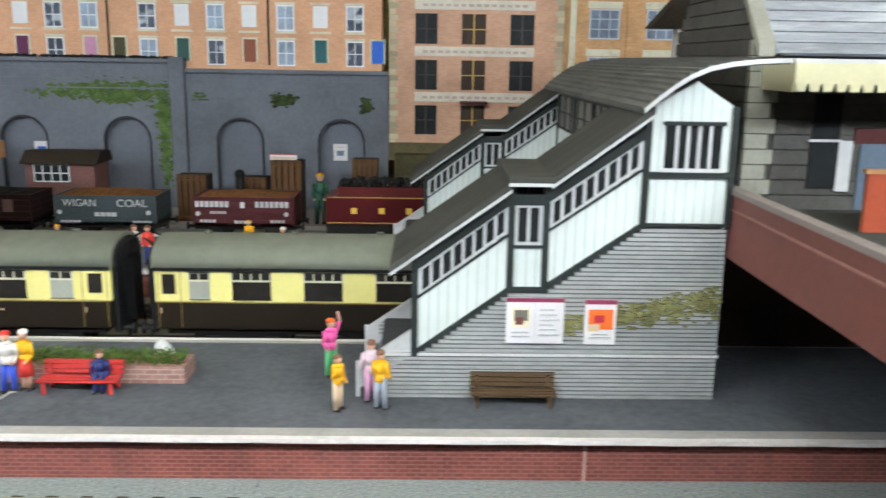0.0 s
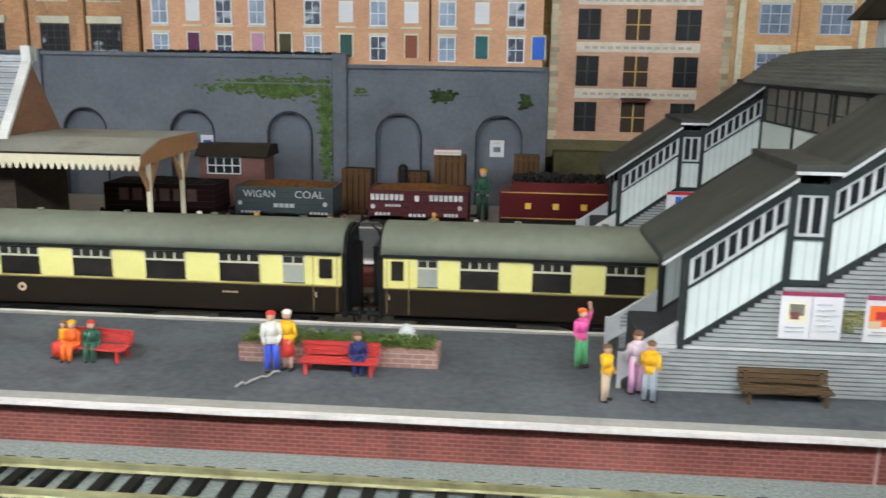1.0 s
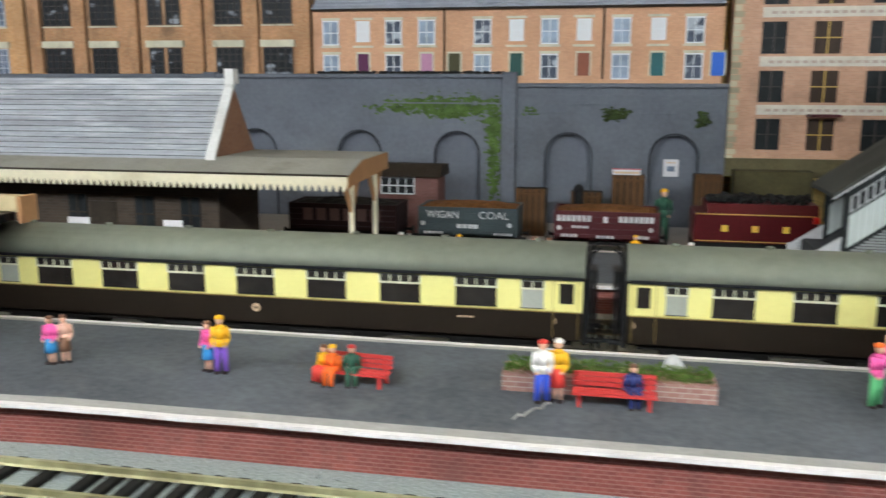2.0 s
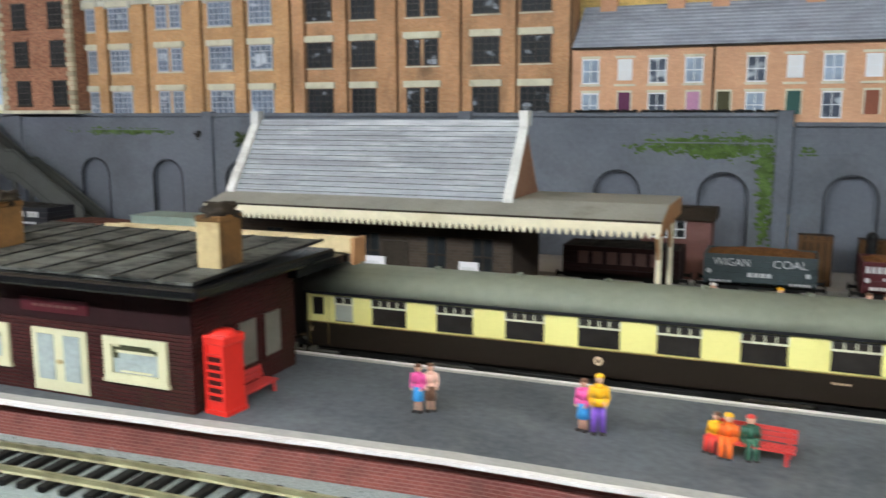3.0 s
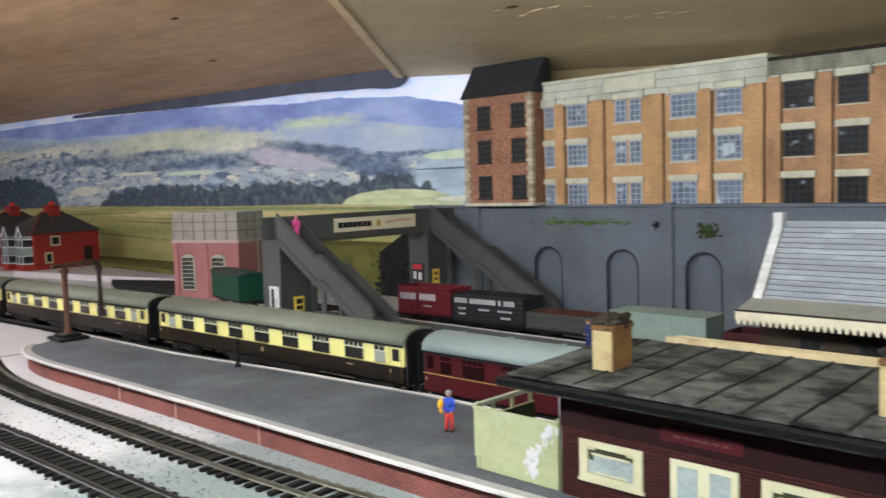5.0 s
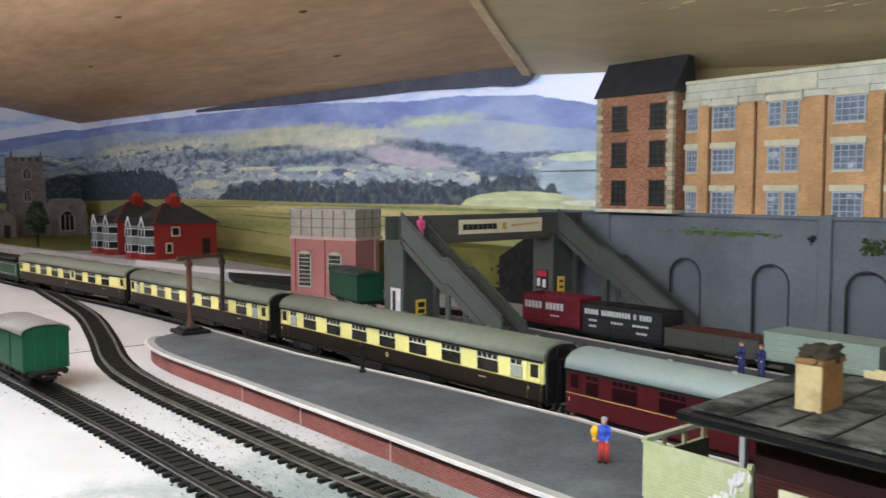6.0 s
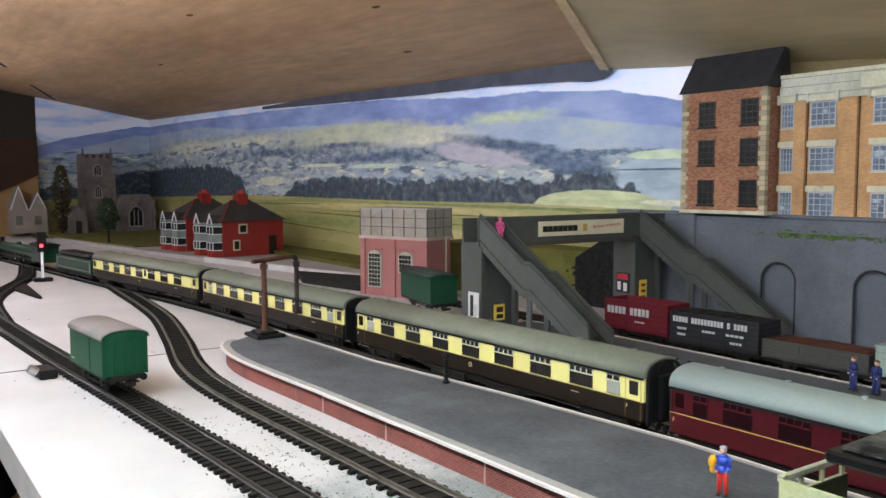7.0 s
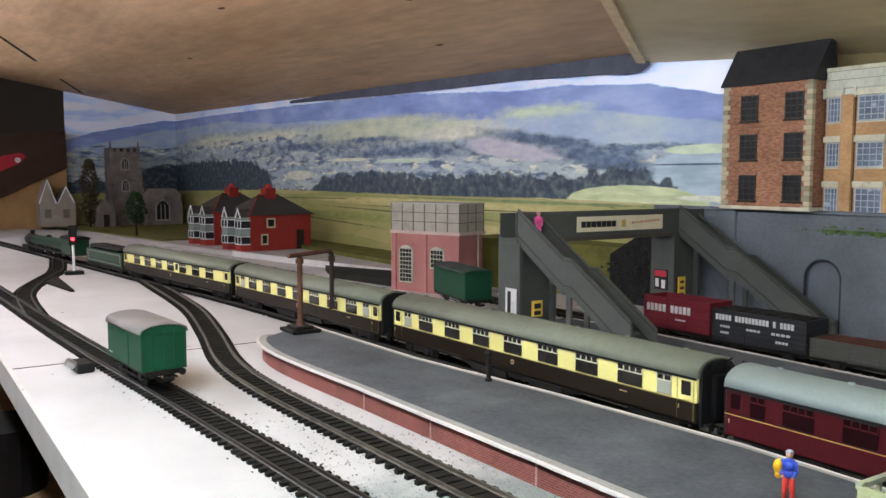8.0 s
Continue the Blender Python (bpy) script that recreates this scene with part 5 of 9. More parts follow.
quick_wall = empty("red_hoarding", "orange-red hoarding on the forecourt", "hoarding")
quick("board", [(0.150, 0.21, 0.318, 0.320, 0.0765, 0.097)], mat("hoarding_red", (0.30, 0.06, 0.03), 0.5), quick_wall)
quick("cap", [(0.149, 0.211, 0.3175, 0.3205, 0.097, 0.0985)], TAN_WOOD, quick_wall)


# ---- brick waiting hut on the island platform ----
def hut():
    top = empty("platform_hut", "dark red brick platform hut with black flat roof", "hut")
    x0, x1, y0, y1, zt = -0.533, -0.402, 0.275, 0.345, 0.0665
    wall = quick("wall", [(x0 + 0.001, x1 - 0.001, y0 + 0.0008, y1, TOP, zt)], HUT_BRICK, top)
    z = TOP
    while z < zt - 0.0015:
        for s in ((x0, x1, y0, y0 + 0.0012), (x1 - 0.0012, x1, y0 + 0.0012, y1), (x0, x0 + 0.0012, y0 + 0.0012, y1)):
            quick("brick_course", [(*s, z, z + 0.00125)], HUT_BRICK, wall)
        z += 0.00152

    def window(xa, xb, za, zb, bars):
        w = quick("window", [(xa, xb, y0 - 0.0012, y0 + 0.0005, za, za + 0.0030), (xa, xb, y0 - 0.0012, y0 + 0.0005, zb - 0.0028, zb), (xa, xa + 0.0040, y0 - 0.0012, y0 + 0.0005, za + 0.0030, zb - 0.0028), (xb - 0.0040, xb, y0 - 0.0012, y0 + 0.0005, za + 0.0030, zb - 0.0028)], WIN_CREAM, top, "cream window frame")
        quick("pane", [(xa + 0.002, xb - 0.002, y0 - 0.0002, y0 + 0.0004, za + 0.002, zb - 0.002)], HUT_GLASS, w)
        quick("glazing_bar", bars, WIN_CREAM, w)
        # Olive strips at the pane's head paint in the frame's inner shadow.
        quick("dark_gap", [(xa + 0.004, xb - 0.004, y0 - 0.00035, y0 + 0.0003, zb - 0.0058, zb - 0.0026), (xa + 0.004, xa + 0.0068, y0 - 0.00035, y0 + 0.0003, zb - 0.0085, zb - 0.0058)], mat("head_shade_olive", (0.045, 0.045, 0.022), 0.6) if "head_shade_olive" not in bpy.data.materials else bpy.data.materials["head_shade_olive"], w)
        quick("sill", [(xa - 0.0006, xb + 0.0006, y0 - 0.0013, y0 + 0.0004, za - 0.0008, za + 0.0006)], WIN_CREAM, w)

    for xa, xb in ((-0.523, -0.4925), (-0.443, -0.4130)):
        za, zb, m = 0.0295, 0.0468, (xa + xb) / 2
        window(xa, xb, za, zb, [(xa + 0.006, xb - 0.006, y0 - 0.0006, y0, zb - 0.0062, zb - 0.0052), (xa + 0.0075, xb - 0.0075, y0 - 0.0006, y0, za + 0.0035, za + 0.0042), (xa + 0.002, xa + 0.0075, y0 - 0.0005, y0 + 0.0001, zb - 0.0040, zb - 0.0022), (xb - 0.0075, xb - 0.002, y0 - 0.0005, y0 + 0.0001, zb - 0.0040, zb - 0.0022)])
    d = quick("double_door", [(-0.480, -0.452, y0 - 0.0007, y0 + 0.0005, TOP + 0.0012, 0.0468)], WIN_CREAM, top, "cream glazed double door")
    for xa, xb in ((-0.4768, -0.4685), (-0.4632, -0.4550)):
        quick("pane", [(xa, xb, y0 - 0.0011, y0 - 0.0005, TOP + 0.006, 0.0445)], HUT_GLASS, d)
    quick("handle", [(-0.4668, -0.4660, y0 - 0.0016, y0 - 0.0006, 0.033, 0.0345)], CHIM_PALE, d)
    quick("handle", [(-0.4652, -0.4644, y0 - 0.0016, y0 - 0.0006, 0.033, 0.0345)], CHIM_PALE, d)
    # Plain maroon band, its colour darkened to carry the roof overhang's shade.
    quick("frieze", [(x0 - 0.0003, x1 + 0.0003, y0 - 0.0004, y0 + 0.0008, 0.0505, zt)], mat("frieze_maroon_shaded", (0.016, 0.003, 0.0035), 0.85, var=0.25, big=60), top, "plain maroon band, darkened for the shade of the eaves")
    sign = quick("name_board", [(-0.484, -0.450, y0 - 0.0010, y0 + 0.0005, 0.0535, 0.0590)], mat("board_maroon", (0.055, 0.005, 0.009), 0.5), top, "dull red name board")
    quick("lettering", [(-0.478 + 0.004 * i, -0.4752 + 0.004 * i, y0 - 0.0013, y0 - 0.001, 0.0556, 0.0566) for i in range(6)], mat("faded_tan", (0.10, 0.045, 0.04), 0.6), sign)
    # flat roof in slabs, with a black rounded fascia and cream back kerb
    rx0, rx1, ry0, ry1, rz = -0.560, -0.389, 0.262, 0.360, 0.0700
    bm = bmesh.new()
    box(bm, rx0, rx1, ry0, ry1, rz - 0.0036, rz + 0.0008, 0, 0.0010)
    part("fascia", bm, HUT_FASCIA, top, "glossy black fascia")
    nx = 9
    rnd = random.Random(5)
    for i in range(nx):
        xa, xb = rx0 + 0.004 + (rx1 - rx0 - 0.008) * i / nx, rx0 + 0.004 + (rx1 - rx0 - 0.008) * (i + 1) / nx
        ya, yb = ry0 + 0.004, ry1 - 0.004
        cuts = [0.0, 0.16 + rnd.uniform(-0.08, 0.08), 0.42 + rnd.uniform(-0.08, 0.08), 0.70 + rnd.uniform(-0.08, 0.08), 1.0]
        for c0, c1 in zip(cuts, cuts[1:]):
            y_a, y_b, lift = ya + (yb - ya) * c0 + 0.0002, ya + (yb - ya) * c1 - 0.0002, rnd.uniform(0, 0.0002)
            z_a, z_b = rz + 0.0010 + 0.0030 * c0 + lift, rz + 0.0010 + 0.0030 * c1 + lift
            bm = bmesh.new()
            prism(bm, [(y_a, z_a), (y_b, z_b), (y_b, z_b + 0.0010), (y_a, z_a + 0.0010)], xa + 0.0003, xb - 0.0003, "x")
            part("roof_slab", bm, HUT_ROOF, top)
        bm = bmesh.new()
        prism(bm, [(ya + 0.0005, rz + 0.0015), (yb - 0.0005, rz + 0.0045), (yb - 0.0005, rz + 0.0056), (ya + 0.0005, rz + 0.0026)], xb - 0.0006, xb + 0.0006, "x")
        part("batten", bm, BLACK, top)
    kx0, kx1, ky, kz = -0.545, -0.395, 0.398, 0.0645
    quick("back_kerb", [(kx0, kx1, ky - 0.013, ky - 0.0105, kz, kz + 0.0072), (kx0, kx1, ky - 0.002, ky, kz - 0.002, kz + 0.0060), (kx0, kx1 - 0.002, ky - 0.0105, ky - 0.002, kz - 0.001, kz + 0.0045)], mat("kerb_tan", (0.52, 0.42, 0.25), 0.7, var=0.2, big=50, dirt=(0.3, 0.2, 0.1), dirt_at=(0.55, 0.8)), top, "cream timber kerb")
    quick("kerb_end", [(kx1, kx1 + 0.002, ky - 0.0125, ky - 0.001, kz - 0.006, kz + 0.0068)], TAN_WOOD, top, "brown kerb end")
    quick("canopy_tray", [(-0.545, -0.397, 0.340, 0.386, 0.0600, 0.0640)], HUT_FASCIA, top)
    for cx, y_a, y_b in ((-0.5225, 0.292, 0.308), (-0.4030, 0.289, 0.303)):
        bm = bmesh.new()
        box(bm, cx - 0.0052, cx + 0.0052, y_a, y_b, rz + 0.001, 0.0925, 0, 0.0004)
        ch = part("chimney", bm, CHIM_CREAM, top, "cream brick chimney with sooty top")
        bm = bmesh.new()
        box(bm, cx - 0.0058, cx + 0.0058, y_a - 0.0006, y_b + 0.0006, 0.0905, 0.0928, 0, 0.0004)
        part("band", bm, CHIM_CREAM, ch)
        quick("front_face", [(cx - 0.0050, cx + 0.0050, y_a - 0.0005, y_a + 0.0003, rz + 0.003, 0.0905)], CHIM_PALE, ch, "pale cream chimney front")
        bm = bmesh.new()
        blob(bm, (cx, (y_a + y_b) / 2, 0.0935), 0.0062, 0, (1.0, 1.35, 0.62), 0.9, 3)
        part("cowl", bm, SOOT_SHADE, ch)
    for a in range(4):
        y = 0.285 + 0.018 * a
        if a in (1, 2):
            w = quick("side_window", [(x1 - 0.0003, x1 + 0.0006, y, y + 0.012, 0.030, 0.048)], SMOKY, top)
            quick("side_frame", [(x1 - 0.0003, x1 + 0.0009, y - 0.0012, y, 0.029, 0.049), (x1 - 0.0003, x1 + 0.0009, y + 0.012, y + 0.0132, 0.029, 0.049)], HUT_BRICK, w)
    return top


hut()


def phone_box():
    top = empty("telephone_box", "bright red model telephone box beside the hut", "telephone box", "", "", pose(-0.3940, 0.2835, TOP, 0, 0, -6) @ Matrix.Diagonal((0.70, 0.74, 1.06, 1)))
    quick("plinth", [(-0.0078, 0.0078, -0.0078, 0.0078, 0, 0.0016)], RED_PAINT, top)
    quick("body", [(-0.0068, 0.0068, -0.0068, 0.0068, 0.0016, 0.0262)], RED_PAINT, top)
    for i in range(7):
        quick("glazing_bar", [(-0.0050, 0.0050, -0.0078, -0.0068, 0.0042 + 0.0028 * i, 0.0050 + 0.0028 * i)], RED_PAINT, top)
    for x in (-0.0068, 0.0052):
        quick("corner_post", [(x, x + 0.0016, -0.0080, -0.0066, 0.0016, 0.0262)], RED_PAINT, top)
    for i in range(6):
        quick("pane", [(-0.0050, 0.0050, -0.0071, -0.00685, 0.0051 + 0.0028 * i, 0.0069 + 0.0028 * i)], mat("pane_deep_red", (0.045, 0.006, 0.006), 0.3) if i == 0 else bpy.data.materials["pane_deep_red"], top)
    bm = bmesh.new()
    box(bm, -0.0078, 0.0078, -0.0078, 0.0078, 0.0250, 0.0284, 0, 0.0007)
    part("head", bm, RED_PAINT, top)
    bm = bmesh.new()
    blob(bm, (0, 0, 0.0278), 0.0072, 0, (1, 1, 0.38))
    part("dome", bm, RED_PAINT, top)
    return top


phone_box()


def hoarding():
    top = empty("slatted_screen", "pale lime slatted screen beside the hut with a white smear", "screen")
    x0, x1, y = -0.585, -0.5355, 0.275
    for i in range(20):
        quick("slat", [(x0 + (0.004 if i < 4 else 0), x1, y, y + 0.0011, TOP + 0.0004 + 0.00145 * i, TOP + 0.0017 + 0.00145 * i)], LIME_PAD, top)
    quick("post", [(x0, x0 + 0.0018, y + 0.0011, y + 0.003, TOP, 0.052)], LIME_PAD, top)
    quick("post", [(x1 - 0.0018, x1, y + 0.0011, y + 0.003, TOP, 0.052)], LIME_PAD, top)
    quick("return_panel", [(x0, x0 + 0.0012, y + 0.003, y + 0.045, TOP, 0.0440)], LIME_PAD, top)
    quick("return_lining", [(x0 + 0.0012, x0 + 0.0018, y + 0.003, y + 0.045, TOP, 0.0438)], mat("lining_drab", (0.050, 0.055, 0.035), 0.7, var=0.4, big=70), top, "drab inner face")
    quick("stump", [(x0 + 0.020, x0 + 0.0225, y + 0.0405, y + 0.0430, TOP, 0.0545)], PALE_FRAME, top, "pale grey post")
    for k in (0.3, 0.62, 0.94):
        quick("stanchion", [(x0, x0 + 0.0012, y + 0.045 * k - 0.001, y + 0.045 * k + 0.001, 0.0440, 0.0495)], LIME_PAD, top)
    quick("top_rail", [(x0 - 0.0008, x0 + 0.0018, y, y + 0.0455, 0.0495, 0.0515)], mat("rail_grey_green", (0.33, 0.35, 0.27), 0.6, var=0.2, big=70), top, "pale grey top rail")
    quick("crest_rail", [(x0 - 0.0005, x1, y - 0.0004, y + 0.0016, TOP + 0.0294, TOP + 0.0304)], LIME_PAD, top)
    rnd = random.Random(8)
    bm = bmesh.new()
    for i in range(80):
        t = rnd.uniform(0, 1)
        blob(bm, (x1 - 0.013 + 0.006 * t - 0.004 * math.sin(t * 5.0) + rnd.gauss(0, 0.0017), y - 0.0001, TOP + 0.004 + 0.024 * t), rnd.uniform(0.0005, 0.0013), 0, (0.8, 0.10, 2.2), 0.5, 1)
    part("paint_smear", bm, PAPER, top, "smeared white paint")
    quick("back_panel", [(x0 + 0.026, x1 - 0.0005, y + 0.045, y + 0.046, TOP, 0.058)], LOCO_GREEN, top)
    return top


hoarding()


# ---- station building on the second platform ----
def station():
    top = empty("station_building", "small station building with slate roof and toothed canopy", "building")
    x0, x1, y0, y1 = -0.546, -0.351, 0.503, 0.562
    # Wall, glazing bars and door coloured near black to carry the canopy's shade.
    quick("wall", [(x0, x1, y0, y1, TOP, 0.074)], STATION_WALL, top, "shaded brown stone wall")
    for i, x in enumerate((-0.52, -0.485, -0.45, -0.405, -0.375)):
        w = quick("window", [(x, x + 0.012, y0 - 0.0008, y0 + 0.0004, 0.034, 0.056)], DARK_GLASS, top)
        quick("glazing_bar", [(x + 0.0055, x + 0.0065, y0 - 0.0013, y0, 0.034, 0.056), (x, x + 0.012, y0 - 0.0013, y0, 0.0445, 0.0455)], SOOT_SHADE, w)
    quick("door", [(-0.435, -0.418, y0 - 0.0009, y0 + 0.0004, TOP, 0.052)], SOOT_SHADE, top)
    mid = 0.5325
    bm = bmesh.new()
    prism(bm, [(y0 - 0.003, 0.074), (y1 + 0.003, 0.074), (mid, 0.122)], x0 + 0.002, x1 - 0.001, "x")
    part("gable", bm, brick_mat("gable_brick", (0.34, 0.17, 0.10), (0.28, 0.13, 0.08), (0.3, 0.2, 0.15), 0.003), top)
    n = 15
    for i in range(n):
        a, b = i / n, (i + 1) / n + 0.02
        ya, za, yb, zb = y0 - 0.004 + 0.034 * a, 0.0765 + 0.0475 * a, y0 - 0.004 + 0.034 * b, 0.0765 + 0.0475 * b
        bm = bmesh.new()
        prism(bm, [(ya, za + 0.0010), (yb, zb + 0.0002), (yb, zb + 0.0010), (ya, za + 0.0022)], x0 + 0.003, x1 - 0.004, "x")
        course = part("slate_course", bm, SLATE, top)
        quick("course_joint", [(x0 + 0.003, x1 - 0.004, ya - 0.0003, ya + 0.0002, za - 0.0001, za + 0.0014)], SLATE_GAP, course)
    bm = bmesh.new()
    prism(bm, [(y1 + 0.004, 0.0765), (mid, 0.1245), (mid, 0.1255), (y1 + 0.004, 0.0785)], x0 + 0.003, x1 - 0.004, "x")
    part("rear_slope", bm, SLATE, top)
    for xa in (x0 - 0.002, x1 - 0.0045):
        for i in range(12):
            a, b = i / 12, (i + 1) / 12 - 0.01
            ya, za, yb, zb = y0 - 0.005 + 0.035 * a, 0.0775 + 0.0475 * a, y0 - 0.005 + 0.035 * b, 0.0775 + 0.0475 * b
            bm = bmesh.new()
            prism(bm, [(ya, za), (yb, zb), (yb, zb + 0.0034), (ya, za + 0.0034)], xa, xa + 0.0058, "x")
            part("verge_stone", bm, VERGE, top)
        bm = bmesh.new()
        box(bm, xa, xa + 0.0058, mid - 0.004, mid + 0.003, 0.1225, 0.1315)
        part("verge_cap", bm, VERGE, top)
    # canopy, running past the building on posts
    cx0, cx1 = x0 - 0.003, -0.262
    bm = bmesh.new()
    prism(bm, [(0.476, 0.0725), (0.505, 0.0795), (0.505, 0.0805), (0.476, 0.0738)], cx0, cx1, "x")
    box(bm, x1, cx1, 0.505, 0.560, 0.0790, 0.0803)
    part("canopy", bm, CANOPY_TOP, top, "grey felt canopy roof")
    bm = bmesh.new()
    box(bm, cx0, cx1, 0.4748, 0.4758, 0.0690, 0.0738)
    k = 72
    w = (cx1 - cx0) / k
    for i in range(k):
        xx = cx0 + w * (i + 0.5)
        prism(bm, [(xx - w * 0.48, 0.0692), (xx + w * 0.48, 0.0692), (xx + w * 0.12, 0.0655), (xx - w * 0.12, 0.0655)], 0.4748, 0.4758)
    part("valance", bm, CREAM_TRIM, top, "cream toothed valance")
    bm = bmesh.new()
    prism(bm, [(0.477, 0.0665), (0.485, 0.0680), (0.560, 0.0700), (0.560, 0.0800), (0.505, 0.0800), (0.477, 0.0735)], cx1 - 0.0012, cx1 + 0.0003, "x")
    part("end_board", bm, TAN_WOOD, top, "tan canopy end board")
    for (x, y) in ((cx1 - 0.003, 0.492), (cx1 - 0.003, 0.540)):
        bm = bmesh.new()
        rod(bm, (x, y, TOP), (x, y, 0.070), 0.0016, 8)
        box(bm, x - 0.0024, x + 0.0024, y - 0.0024, y + 0.0024, TOP, TOP + 0.003)
        p = part("post", bm, CREAM_TRIM, top, "cream canopy post")
        bm = bmesh.new()
        for s in (-1, 1):
            prism(bm, [(y, 0.050), (y + s * 0.014, 0.068), (y + s * 0.010, 0.0685), (y, 0.056)], x - 0.0008, x + 0.0008, "x")
        part("bracket", bm, TAN_WOOD, p)
    quick("gutter", [(cx0, cx1, 0.4746, 0.4766, 0.0735, 0.0745)], SOOT_SHADE, top)
    return top


station()

bm = bmesh.new()
rnd = random.Random(31)
for i in range(520):
    t = rnd.uniform(0, 1)
    x, z = 0.046 + 0.051 * t, 0.0465 + 0.0085 * t + rnd.gauss(0, 0.0014 + 0.0012 * t)
    blob(bm, (x, 0.3038, z), rnd.uniform(0.0004, 0.0010), 0, (1.8, 0.4, 0.8), 0.4, 1)
tagged(mesh_ob("moss", bm, mat("lichen_olive", (0.17, 0.165, 0.07), 0.95, var=0.35, big=150)), "olive lichen streak across the grey stair wall", "moss", "", "stuff")
for x0, x1 in ((-0.440, -0.426), (-0.378, -0.366)):
    nb = empty("name_board", "small white platform name board on two posts", "sign")
    quick("panel", [(x0, x1, 0.486, 0.4868, 0.0375, 0.0445)], PAPER, nb)
    quick("lettering", [(x0 + 0.002 + 0.0022 * i, x0 + 0.0034 + 0.0022 * i, 0.4856, 0.486, 0.0398, 0.0416) for i in range(4)], PALE_FRAME, nb)
    for px in (x0 + 0.001, x1 - 0.0018):
        quick("post", [(px, px + 0.0008, 0.4869, 0.4877, TOP, 0.0445)], PALE_FRAME, nb)


# ---- buildings along the top of the wall ----
def pane_window(name, w, h, glass, bars_x, bars_z, frame, top, label=""):
    """A window at the origin of its own, facing the tracks: frame with bars, and the pane under it."""
    t = min(0.0011, w * 0.1)
    xs, zs = [-w / 2, -w / 2 + t], [0, t]
    for i in range(1, bars_x):
        x = -w / 2 + w * i / bars_x
        xs += [x - 0.0003, x + 0.0003]
    for i in range(1, bars_z):
        z = h * i / bars_z
        zs += [z - 0.0003, z + 0.0003]
    xs += [w / 2 - t, w / 2]
    zs += [h - t, h]
    bm = bmesh.new()
    g = {}

    def at(i, j, k):
        if (i, j, k) not in g:
            g[i, j, k] = bm.verts.new((xs[i], -0.0011 * k, zs[j]))
        return g[i, j, k]

    def solid(i, j):
        return 0 <= i < len(xs) - 1 and 0 <= j < len(zs) - 1 and (i % 2 == 0 or j % 2 == 0)

    for i in range(len(xs) - 1):
        for j in range(len(zs) - 1):
            if not solid(i, j):
                continue
            bm.faces.new((at(i, j, 1), at(i + 1, j, 1), at(i + 1, j + 1, 1), at(i, j + 1, 1)))
            for di, dj, (a, b) in ((-1, 0, ((i, j + 1), (i, j))), (1, 0, ((i + 1, j), (i + 1, j + 1))), (0, -1, ((i, j), (i + 1, j))), (0, 1, ((i + 1, j + 1), (i, j + 1)))):
                if not solid(i + di, j + dj):
                    bm.faces.new((at(*a, 0), at(*b, 0), at(*b, 1), at(*a, 1)))
    win = part(name, bm, frame, top, label)
    quick("pane", [(-w / 2 + t * 0.5, w / 2 - t * 0.5, -0.0005, 0.0002, t * 0.5, h - t * 0.5)], glass, win)
    return win


